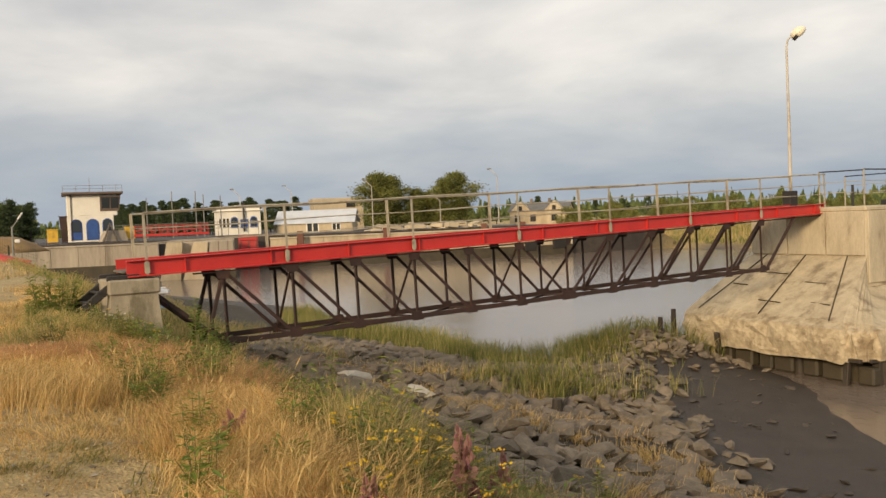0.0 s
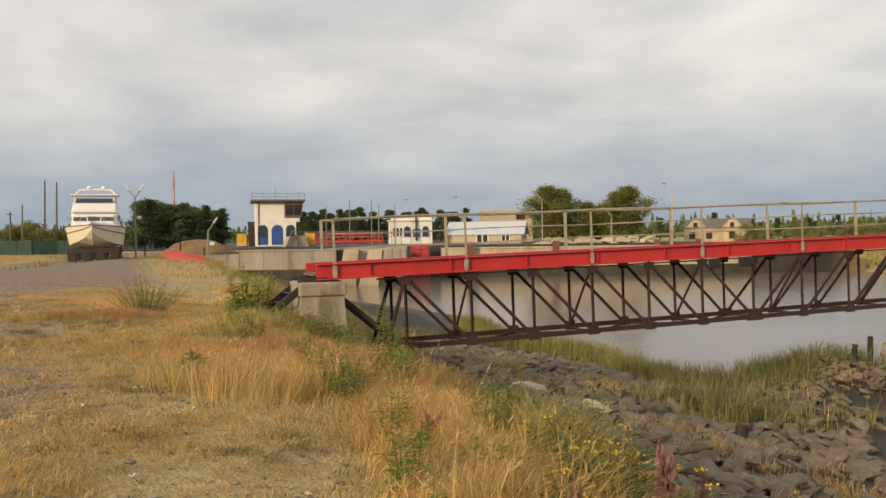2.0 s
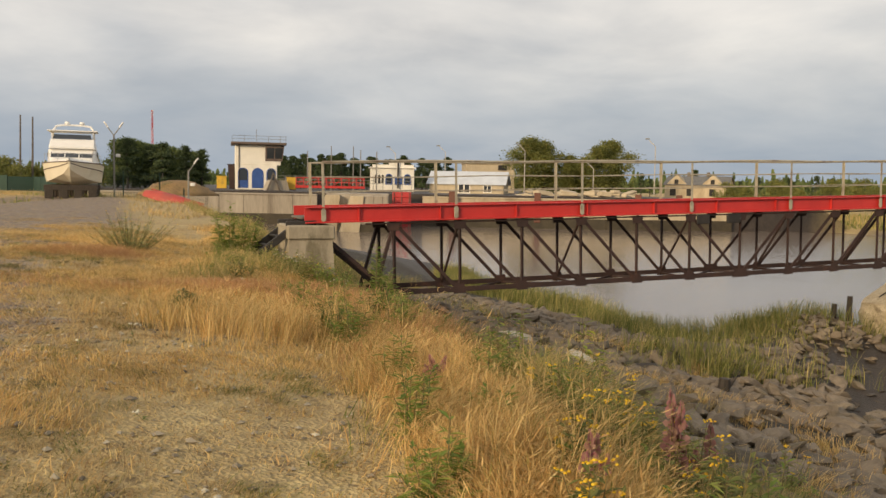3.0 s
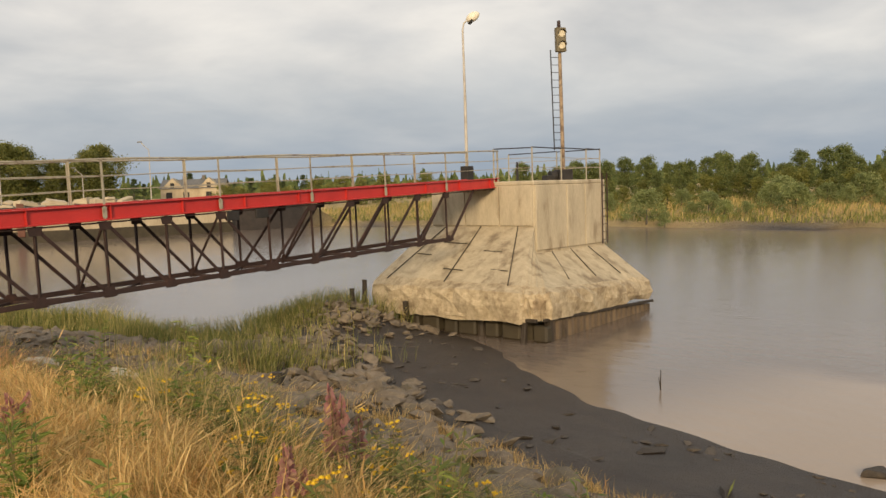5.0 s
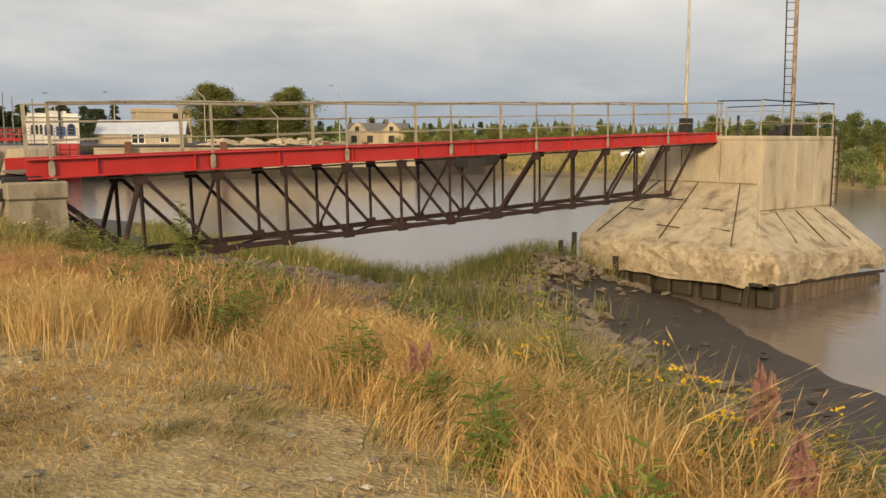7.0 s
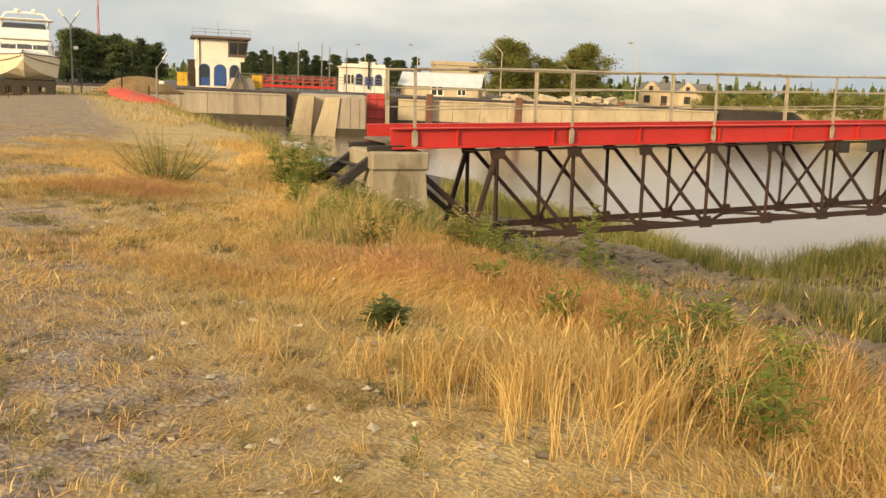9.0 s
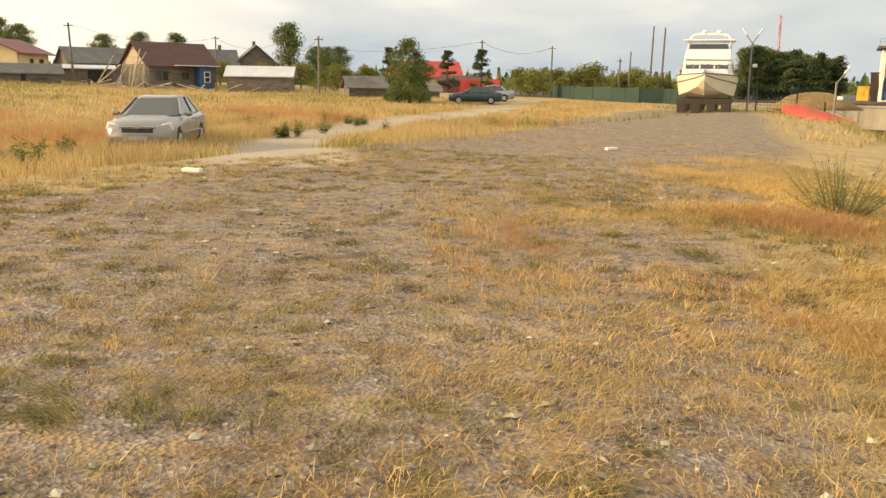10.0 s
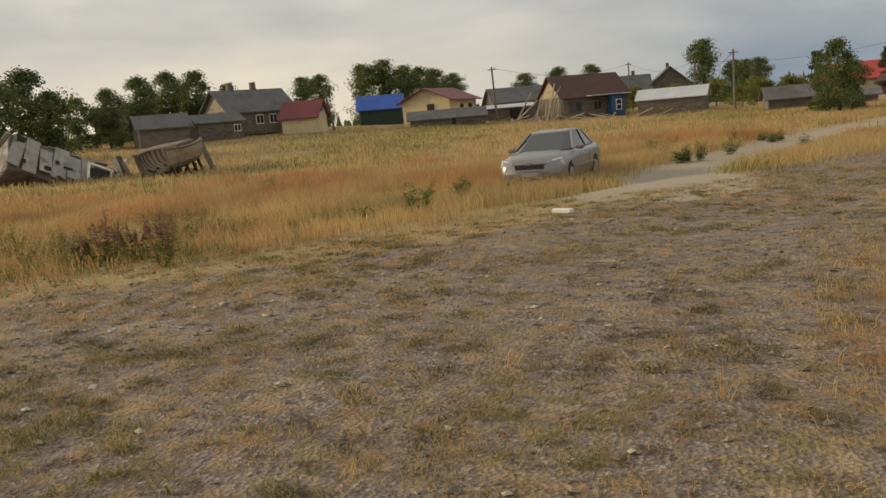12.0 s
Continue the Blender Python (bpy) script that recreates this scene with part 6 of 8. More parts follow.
def car_paint(name, col):
    m, nt, p = nodes_of(name)
    n = noise_tex(nt, coords(nt), 3, 4, 0.6)
    nt.links.new(ramp(nt, n, [(0.3, tuple(c * 0.9 for c in col)), (0.7, tuple(c * 1.08 for c in col))]), p.inputs["Base Color"])
    p.inputs["Metallic"].default_value, p.inputs["Roughness"].default_value = 0.45, 0.38
    p.inputs["Coat Weight"].default_value = 0.5
    return m


silver, teal, pale = car_paint("silver_grey_paint", (0.26, 0.255, 0.25)), car_paint("dark_teal_paint", (0.03, 0.06, 0.07)), car_paint("pale_blue_paint", (0.30, 0.34, 0.40))
make_car(pose(-24.0, 20.9, z_at(-24.0, 20.9), 0, 0, -50), silver, "silver-grey saloon car parked in long dry grass")
p = spot(33.9, 76)
make_car(pose(p.x, p.y, z_at(p.x, p.y), 0, 0, 215), teal, "dark teal hatchback parked by the track")
p = spot(33.0, 82)
make_car(pose(p.x, p.y, z_at(p.x, p.y), 0, 0, 215), pale, "pale blue car parked behind another car")
p = spot(-38.0, 130)
make_car(pose(p.x, p.y, z_at(p.x, p.y), 0, 0, 160), M["gel"], "white car parked on the far bank")


# ---- village ----
def vp(b, d, z, turn=0.0):
    p = spot(b, d, 0, VE)
    return facing(b, d, z_at(p.x, p.y) - 0.05, turn, VE)


gable("log_house", vp(75.7, 90, 1.5, 28), 7.2, 5.6, 2.4, 2.0, "timber", "slate", "old dark log house with grey sheet roof and white window frames", "house", 0.45, True,
      (("f", -0.4, 1.4, 0.85, 0.95, "window"), ("f", 1.1, 1.4, 0.85, 0.95, "window"), ("f", 2.6, 1.4, 0.85, 0.95, "window"), ("e", 0.0, 1.6, 0.8, 0.9, "window")), "paletimber", (0.8, -1.8))
gable("plank_shed", vp(77.9, 85, 1.45, 20), 4.4, 3.0, 1.7, 0.7, "timber", "slate", "low plank lean-to shed beside the log house", "shed", 0.3, True, (("f", 1.6, 1.0, 0.7, 0.7, "window"),))
gable("cream_hut", vp(72.2, 86, 1.6, -22), 3.6, 2.7, 1.75, 1.35, "cream", "maroon", "small cream hut with a steep maroon roof and pale gable", "hut", 0.35, True, (("e", 0.0, 2.4, 0.4, 0.7, "door"),), "tin")
gable("green_house", vp(67.2, 106, 1.5, 0), 5.0, 5.0, 2.0, 1.5, "greenfence", "blueroof", "green house with a bright blue metal roof", "house", 0.4)
gable("cream_house", vp(63.3, 99, 1.3, -28), 6.0, 6.4, 2.7, 1.25, "cream", "maroon", "cream rendered house with a red-brown gabled roof", "house", 0.6, False,
      (("f", 0.6, 1.3, 0.9, 1.9, "door"), ("e", -0.5, 1.6, 0.7, 0.9, "door"), ("e", 1.6, 1.5, 0.9, 1.1, "door")), "cream")
gable("long_shed", vp(62.9, 89, 1.2, 4), 7.6, 2.8, 0.95, 0.75, "timber", "slate", "long low timber shed with a dark roof", "shed", 0.3, True, (("f", 0.6, 0.5, 0.5, 0.8, "door"),))
gable("grey_house", vp(58.3, 118, 1.3, 15), 7.5, 6, 2.4, 1.8, "timber", "slate", "grey weathered house with a dull sheet roof", "house")
gable("far_grey_house", vp(57.6, 140, 1.6, -10), 9, 6, 3.2, 1.6, "timber", "slate", "tall grey house behind the others", "house")
gable("open_shed", vp(58.8, 104, 1.1, 0), 5.2, 3, 1.6, 0.3, "timber", "tin", "open timber shed with a pale sheet roof", "shed", 0.4, True, (("f", 1.0, 0.8, 2.0, 1.3, "door"),))
gable("brown_house", vp(54.0, 99, 0.75, 24), 7.6, 6.8, 2.45, 2.3, "timber", "brownroof", "tumbledown brown-roofed timber house with a blue painted porch", "house", 0.4, True,
      (("f", -2.4, 1.3, 1.6, 1.2, "window"), ("f", 0.2, 1.3, 0.9, 1.0, "window")), "paletimber", None, "timber")
bp = thing("blue_porch", vp(51.9, 96, 0.75, 24), "blue painted plank porch with a white-framed window", "porch")
part("wall", Shape().box((0, 0, 1.2), (1.5, 1.2, 2.4), 0.03), M["bluewall"], bp)
fr = part("window_frame", Shape().box((0.1, -0.63, 1.35), (0.7, 0.06, 1.15), 0.01), M["gel"], bp)
for sz in (-0.27, 0.27):
    part("pane", Shape().box((0.1, -0.67, 1.35 + sz), (0.5, 0.03, 0.45), 0.005), M["glass"], fr)
part("roof", Shape().box((-0.8, -0.1, 2.5), (4.6, 1.7, 0.1), 0.02), M["tin"], bp)
for k in range(11):
    r = random.Random(300 + k)
    p = spot(55.8 + k * 0.19, 93 + r.uniform(-1.5, 1.5), 0, VE)
    z = z_at(p.x, p.y)
    a, b = Vector((p.x + r.uniform(-1.6, 1.6), p.y + r.uniform(-1.6, 1.6), z - 0.05)), Vector((p.x + r.uniform(-0.4, 0.4), p.y + 1.0, z + r.uniform(1.8, 4.0)))
    tagged(part("leaning_pole", Shape().tube(a, b, 0.10, 0.07, 7), M["paletimber"]), "bleached timber pole leaning against the old house", "pole", "leaning poles")
for k in range(26):
    r = random.Random(400 + k)
    p = spot(48.0 + r.random() * 13, 90 + r.uniform(-2, 2.5), 0, VE)
    z = z_at(p.x, p.y)
    L, a = r.uniform(1.2, 3.2), r.uniform(0, math.tau)
    tagged(part("loose_timber", Shape().beam((p.x, p.y, z + 0.08), (p.x + L * math.cos(a), p.y + L * math.sin(a), z + r.uniform(0.1, 0.9)), 0.16, 0.09, 0.02), M["paletimber"]), "loose old timber lying by the sheds", "timber", "loose timbers")
gable("tin_shed", vp(48.3, 93, 0.55, -8), 6.6, 3.4, 1.75, 0.9, "timber", "tin", "timber shed with a shiny tin roof", "shed", 0.3)
h = gable("hip_house", vp(48.6, 150, 1.0, 6), 9.0, 7, 3.4, 3.8, "timber", "slate", "large dark house with a steep roof and chimneys", "house", 0.5, False, (), None, (0.0,))
gable("hip_house_wing", vp(51.2, 148, 1.0, 6), 7, 6, 3.0, 2.3, "timber", "slate", "lower wing of the large dark house", "house", 0.5, True, (), None, (1.2,))
gable("road_hut", vp(41.6, 84, 0.45, 10), 3.6, 3, 1.1, 0.9, "timber", "slate", "low dark hut by the road", "hut")
gable("strip_shed", vp(38.4, 86, 0.45, 4), 5.2, 2.2, 0.7, 0.4, "timber", "slate", "long low dark shed by the road", "shed")
gable("red_roof_house", vp(37.6, 150, 0.8, 12), 11.5, 7, 2.8, 2.4, "cream", "redroof", "house with a bright red metal roof behind trees", "house", 0.5)
gable("maroon_shed", vp(35.0, 138, 0.6, 0), 7, 4, 2.0, 0.7, "maroon", "brownroof", "long maroon shed by the road", "shed")
gable("road_barn", vp(27.6, 150, 0.6, 0), 8.5, 5, 2.2, 1.3, "timber", "slate", "grey barn at the end of the road", "barn")
gable("far_cabin", vp(81.2, 80, 1.4, 10), 4.2, 3.4, 1.8, 1.0, "timber", "slate", "small dark cabin behind the wrecks", "cabin")
gable("far_cabin_red", vp(83.4, 92, 1.5, 0), 5.2, 3.4, 2.0, 1.4, "brownroof", "brownroof", "small red-brown cabin behind the wrecks", "cabin")


def utility_pole(b, d, h, lean=0.0):
    p = spot(b, d, 0, VE)
    q = thing("utility_pole", pose(p.x, p.y, z_at(p.x, p.y) - 0.2, 0, lean, b), "weathered timber utility pole", "utility pole", "utility poles")
    part("pole", Shape().tube((0, 0, 0), (0, 0, h), 0.13, 0.09, 8), M["timber"], q)
    part("crossarm", Shape().box((0, 0, h - 0.3), (0.9, 0.09, 0.09), 0.01), M["timber"], q)
    for x in (-0.38, 0.38):
        part("insulator", Shape().tube((x, 0, h - 0.25), (x, 0, h - 0.08), 0.035, n=6), M["gel"], q)
    return p


poles = []
for b, d, h, ln in ((70.3, 88, 4.6, -9), (59.6, 96, 6.3, -2), (44.6, 88, 6.0, 0), (51.0, 135, 7, 0), (47.0, 118, 6.0, 2), (33.8, 118, 7.5, 0), (29.2, 122, 7.0, 0), (26.3, 118, 5.0, 0), (24.8, 116, 5.2, 0)):
    p = utility_pole(b, d, h, ln)
    poles.append((p.x, p.y, z_at(p.x, p.y) + h - 0.4))
for i, j in ((1, 3), (3, 4), (4, 2), (4, 5), (5, 6)):
    a, b = Vector(poles[i]), Vector(poles[j])
    s, pts = Shape(), []
    for k in range(9):
        f = k / 8
        c = a.lerp(b, f) - Vector((0, 0, 1.2 * 4 * f * (1 - f)))
        pts.append([c + Vector((0, 0, 0.018)), c + Vector((0.015, 0.015, -0.01)), c + Vector((-0.015, -0.015, -0.01))])
    tagged(part("overhead_wire", s.loft(pts), M["blackiron"]), "thin dark overhead wire between poles", "wire", "overhead wires")


# ---- wrecked hulls in the field ----
def wreck_cabin():
    p = spot(87.4, 50, 0, VE)
    w = thing("wrecked_cabin_boat", pose(p.x, p.y, z_at(p.x, p.y) - 0.6, 0, 0, 100) @ Matrix.Scale(1.2, 4), "collapsed grey-white wooden boat cabin lying in the grass", "wreck")
    rnd = random.Random(8)
    tilt = pose(0, 0, -0.1, -34, 24, 6)
    def sheet(x0, x1, y0, y1, z0, z1, t, mat, nm):
        c = Vector(((x0 + x1) / 2, (y0 + y1) / 2, (z0 + z1) / 2))
        askew = Matrix.Translation(c) @ Euler([rnd.gauss(0, 0.07) for _ in range(3)]).to_matrix().to_4x4()
        k = rnd.uniform(0.72, 1.05)
        part(nm, Shape().box((0, 0, 0), (abs(x1 - x0) * rnd.uniform(0.8, 1.1) + t, abs(y1 - y0) * k + t, abs(z1 - z0) * k + t), 0.02, tilt @ askew), M[mat], w)
    part("dark_inside", Shape().box((-0.4, 0.2, 0.95), (4.4, 1.9, 1.8), 0.05, tilt), M["timber"], w)
    for k in range(7):
        sheet(-2.6 + k * 0.62, -2.05 + k * 0.62, -0.9, -0.9, 0.0 + 0.05 * k, 1.9 - 0.08 * (k % 3), 0.06, "greyboard", "side_board")
    for k in range(9):
        sheet(-2.7 + k * 0.56, -2.2 + k * 0.56, -0.9, 1.4, 1.95 + 0.02 * (k % 2), 1.95 + 0.02 * (k % 2), 0.06, "greyboard", "roof_board")
    for x in (-2.6, 2.0):
        sheet(x, x, -0.9, 1.2, 0, 1.8, 0.08, "greyboard", "end_wall")
    for k in range(6):
        hx, hz = rnd.uniform(-2.3, 0.6), rnd.uniform(0.4, 1.7)
        part("hole", Shape().box((hx, -0.97, hz), (rnd.uniform(0.15, 0.4), 0.05, rnd.uniform(0.12, 0.3)), 0.02, tilt), M["dark"], w)
        part("hole", Shape().box((hx + 0.3, rnd.uniform(-0.6, 1.0), 2.01), (rnd.uniform(0.15, 0.5), rnd.uniform(0.1, 0.3), 0.05), 0.02, tilt), M["dark"], w)
    part("window_hole", Shape().box((1.3, -0.95, 1.0), (0.9, 0.08, 0.8), 0.01, tilt), M["dark"], w)
    for x in (0.75, 1.85):
        part("window_post", Shape().box((x, -1.0, 1.0), (0.12, 0.1, 1.1), 0.01, tilt), M["gel_aged"], w)
    for z in (0.5, 1.5):
        part("window_bar", Shape().box((1.3, -1.0, z), (1.2, 0.1, 0.12), 0.01, tilt), M["gel_aged"], w)
    for k in range(22):
        a = Vector((rnd.uniform(-1.5, 3.9), rnd.uniform(-1.6, 1.5), 0.05))
        b = a + Vector((rnd.uniform(-1.5, 1.5), rnd.uniform(-0.8, 0.8), rnd.uniform(0.2, 1.5)))
        part("broken_plank", Shape().beam(a, b, 0.22, 0.04, 0.01), M["greyboard"] if k % 2 else M["timber"], w)


def wreck_hull():
    p = spot(80.6, 48, 0, VE)
    w = thing("wrecked_wooden_hull", pose(p.x, p.y, z_at(p.x, p.y) - 0.35, 4, -6, 62), "rotting wooden boat hull with bare ribs on dark props", "wreck")
    n = 9
    def rib(f):
        b = 1.35 * math.sin(math.pi * (0.16 + 0.60 * f)) ** 0.7
        sheer = 1.75 + 0.5 * (f - 0.4) ** 2
        return [Vector((b * k, -2.7 + 5.4 * f, z)) for k, z in ((0.12, 0.72), (0.55, 0.78), (0.85, 1.05), (0.97, 1.4), (1.0, sheer))]
    for sg in (-1, 1):
        R = [[Vector((sg * v.x, v.y, v.z)) for v in rib(i / n)] for i in range(n + 1)]
        for j in range(4):
            strake = []
            for r in R:
                a, b = r[j], r[j + 1].lerp(r[j], 0.04)
                o = Vector((sg * 0.05, 0, 0))
                strake.append([a, b, b + o, a + o])
            part("strake", Shape().loft(strake), M["palehull"], w)
        for i in range(n + 1):
            s = Shape()
            r = [v * 0.97 for v in R[i]]
            for a, b in zip(r, r[1:]):
                s.beam(a, b, 0.07, 0.07)
            part("rib", s, M["timber"], w)
        part("gunwale", Shape().loft([[r[4] + Vector((sg * 0.06, 0, -0.06)), r[4] + Vector((sg * 0.10, 0, 0.02)), r[4] + Vector((-sg * 0.06, 0, 0.05)), r[4] + Vector((-sg * 0.06, 0, -0.06))] for r in R]), M["timber"], w)
    for k in range(8):
        part("deck_beam", Shape().beam((-0.95, -2.0 + k * 0.5, 1.95), (0.95, -2.0 + k * 0.5, 1.95), 0.09, 0.09, 0.01), M["paletimber"], w)
    for k in range(9):
        q = random.Random(900 + k)
        part("fallen_timber", Shape().beam((q.uniform(-1.2, 1.2), -2.4 + k * 0.55, 0.1), (q.uniform(-1.0, 1.0), -2.0 + k * 0.5, q.uniform(0.5, 1.1)), 0.16, 0.10, 0.02), M["wet_wood"], w)
    part("keel", Shape().beam((0, -2.9, 0.66), (0, 2.8, 0.66), 0.18, 0.2, 0.02), M["timber"], w)
    part("stem", Shape().beam((0, 2.75, 0.6), (0, 3.0, 2.0), 0.16, 0.2, 0.02), M["timber"], w)
    for y in (-2.2, -1.2, 0, 1.2, 2.2):
        for sg in (-1, 1):
            part("prop", Shape().beam((sg * 0.95, y, -0.2), (sg * 0.75, y, 0.9), 0.14, 0.14, 0.02), M["wet_wood"], w)
    part("fallen_plank", Shape().beam((1.5, 2.2, 0.0), (0.9, 2.9, 1.8), 0.3, 0.06, 0.01), M["timber"], w)


wreck_cabin()
wreck_hull()


M["rock_many"] = surface("grey_brown_rock_heap", (0.085, 0.066, 0.047), (0.27, 0.215, 0.15), 3.5, 0.85, stain=(0.07, 0.065, 0.04), stain_scale=1.2, stain_at=(0.5, 0.75), grain=30, bumps=0.7, dist=0.02)
M["mud_rock"] = surface("muddy_stone", (0.03, 0.024, 0.018), (0.11, 0.088, 0.066), 5, 0.75, grain=30, bumps=0.5)
M["pebble"] = blades("pebble", [(0.0, (0.13, 0.11, 0.09)), (0.55, (0.25, 0.215, 0.17)), (0.85, (0.36, 0.32, 0.26)), (1.0, (0.62, 0.58, 0.5))], 0.85, 0.0)
M["stem"] = surface("herb_stem", (0.10, 0.09, 0.03), (0.20, 0.15, 0.06), 6, 0.8)
M["turf"] = blades("straw_turf", [(0.0, (0.52, 0.37, 0.18)), (0.35, (0.66, 0.50, 0.26)), (0.6, (0.40, 0.25, 0.13)), (0.85, (0.24, 0.155, 0.085)), (1.0, (0.25, 0.24, 0.09))], sheen=0.4)
M["tuft"] = blades("yard_tuft", [(0.0, (0.11, 0.13, 0.04)), (0.4, (0.20, 0.21, 0.065)), (0.65, (0.34, 0.28, 0.11)), (1.0, (0.52, 0.39, 0.18))], sheen=0.4)
M["sod"] = blades("brown_sod", [(0.0, (0.08, 0.085, 0.03)), (0.4, (0.13, 0.125, 0.045)), (0.7, (0.20, 0.145, 0.07)), (1.0, (0.38, 0.28, 0.13))], sheen=0.35)
M["field"] = blades("field_grass", [(0.0, (0.54, 0.40, 0.20)), (0.45, (0.66, 0.51, 0.27)), (0.75, (0.48, 0.32, 0.16)), (1.0, (0.30, 0.28, 0.12))], sheen=0.42)
M["farbank"] = blades("far_bank_grass", [(0.0, (0.48, 0.36, 0.17)), (0.4, (0.58, 0.43, 0.20)), (0.6, (0.28, 0.28, 0.09)), (1.0, (0.17, 0.20, 0.055))], sheen=0.4)


# ---- stones ----
def chip(seed, n=13, squash=0.65):
    """An angular broken stone about 1 m across."""
    rnd = random.Random(seed)
    bm = bmesh.new()
    for _ in range(n):
        v = Vector((rnd.gauss(0, 1), rnd.gauss(0, 1), rnd.gauss(0, 1))).normalized() * 0.5 * rnd.uniform(0.8, 1.0)
        bm.verts.new((v.x * rnd.uniform(0.9, 1.3), v.y, v.z * squash))
    out = bmesh.ops.convex_hull(bm, input=bm.verts)
    bmesh.ops.delete(bm, geom=[g for g in out["geom_interior"] if isinstance(g, bmesh.types.BMVert)], context="VERTS")
    me = bpy.data.meshes.new("stone")
    bm.to_mesh(me)
    bm.free()
    return me


def scatter(n, box, seed, keep):
    """n places in a box of the plan that keep(P) accepts with its chance."""
    r = np.random.RandomState(seed)
    got = np.zeros((0, 2))
    x0, x1, y0, y1 = box
    tries = 0
    while len(got) < n and tries < 60:
        P = np.column_stack([r.uniform(x0, x1, n), r.uniform(y0, y1, n)])
        P = P[r.random_sample(n) < keep(P)]
        got = np.vstack([got, P])
        tries += 1
    return got[:n]


def patchy(P, k, seed, lo=-0.25, hi=0.25):
    return smooth01(lo, hi, waves(P, k, seed) + 0.5 * waves(P, k * 2.7, seed + 1))


def in_rocks(P):
    r, de, ds = bank_share(P)
    band = smooth01(-0.05, 0.05, r - stone_line(P)) * (1 - smooth01(-0.06, 0.07, r - mud_line(P))) * (r <= 1) * (r > 0)
    spur = np.exp(-(((P[:, 0] - 13.2) / 1.9) ** 2 + ((P[:, 1] - 26.3) / 1.8) ** 2)) * (r <= 1) * 1.6
    gap = 1 - 0.9 * np.exp(-(((P[:, 0] - 7.6) / 1.9) ** 2 + ((P[:, 1] - 19.6) / 1.7) ** 2))
    south = smooth01(2.0, 5.0, P[:, 1])
    return np.clip(band * gap * (0.35 + 0.65 * patchy(P, 0.7, 21, -0.5, 0.1)) * south + spur, 0, 1)


CHIPS = [chip(50 + k) for k in range(12)]
for me in CHIPS:
    me.materials.append(M["rock"])


def make_riprap():
    root = thing("stone_bank", pose(0, 0, 0), "bank of tumbled grey-brown stones above the mud", "stone bank", kind="structure")
    P = scatter(3900, (0.5, 16.5, 2.5, 30), 31, in_rocks)
    Z = height(P)
    r = np.random.RandomState(9)
    near = np.argsort(np.hypot(P[:, 0] - 4.8, P[:, 1] - 11.0))
    single = set(near[:300].tolist())
    V, F, base = [], [], 0
    protos = [(np.array([v.co[:] for v in me.vertices]), [tuple(p.vertices) for p in me.polygons]) for me in CHIPS]
    for i, ((x, y), z) in enumerate(zip(P, Z)):
        sz = 0.20 + 0.42 * r.random_sample() ** 1.8
        share = (x - 2) / 10
        sz *= 1.15 - 0.35 * max(0, min(1, share))
        m = pose(x, y, z + sz * 0.16, r.uniform(-28, 28), r.uniform(-28, 28), r.uniform(0, 360)) @ Matrix.Diagonal((sz * r.uniform(0.9, 1.5), sz, sz * r.uniform(0.6, 1.0), 1))
        k = r.randint(12)
        if i in single:
            o = new("stone", CHIPS[k])
            o.matrix_basis = m
            o.parent = root
        else:
            A = np.array(m)
            v, f = protos[k]
            V.append(v @ A[:3, :3].T + A[:3, 3])
            F += [tuple(q + base for q in g) for g in f]
            base += len(v)
    me = bpy.data.meshes.new("loose_stones")
    me.from_pydata(np.vstack(V).tolist(), [], F)
    me.materials.append(M["rock_many"])
    o = new("loose_stones", me)
    o.parent = root
    tagged(o, "", "", "", "stuff")


make_riprap()


def lone_stone(x, y, sz, m3, mat, label, seed, lift=0.1, name="boulder"):
    me = chip(seed, 16, 0.7)
    me.materials.append(M[mat])
    o = new(name, me)
    o.matrix_basis = pose(x, y, z_at(x, y) + lift, *m3) @ Matrix.Diagonal((*sz, 1))
    tagged(o, label, "boulder" if name == "boulder" else "slab")


lone_stone(2.63, 18.4, (1.0, 0.8, 0.75), (5, 10, 30), "pale_rock", "pale grey boulder on the bank below the bridge", 91, 0.15)
lone_stone(3.8, 17.1, (1.4, 0.55, 0.5), (8, 12, -40), "pale_rock", "tilted pale stone slab on the bank", 92, 0.2, "stone_slab")
lone_stone(2.0, 21.2, (3.2, 1.6, 0.7), (0, 6, 20), "rock", "long weathered rock outcrop under the bridge", 93, 0.0)
lone_stone(5.6, 18.9, (1.2, 0.8, 0.6), (0, 4, 60), "wet_wood", "dark wet boulder on the bank", 94, 0.1)
lone_stone(12.2, 7.4, (0.9, 0.7, 0.5), (0, 4, 60), "wet_wood", "dark weedy boulder at the water's edge", 95, 0.1)
lone_stone(12.7, 8.3, (0.6, 0.5, 0.4), (0, 4, 10), "wet_wood", "dark weedy boulder at the water's edge", 96, 0.1)
for k, (x, y, L) in enumerate(((10.25, 10.73, 0.75), (9.3, 8.6, 0.6), (9.9, 12.6, 0.35), (10.8, 11.0, 0.3), (11.2, 13.6, 0.25), (8.8, 11.6, 0.45), (10.2, 14.6, 0.3))):
    lone_stone(x, y, (L, L * 0.45, L * 0.35), (0, 5, 37 * k), "wet_wood", "dark driftwood lump stuck in the mud", 100 + k, 0.03, "driftwood_lump")
for dx, dy, h in ((-4.15, 4.0, 0.95), (-4.4, 4.35, 0.55)):
    q = PIER @ Vector((dx, dy, 0))
    s = Shape().tube((0, 0, -0.5), (0.03, 0, h), 0.10, 0.08, 8)
    o = tagged(part("timber_stub", s, M["wet_wood"], None, "", pose(q.x, q.y, z_at(q.x, q.y))), "dark rotten timber pile standing in the stones", "pile", "old timber piles")
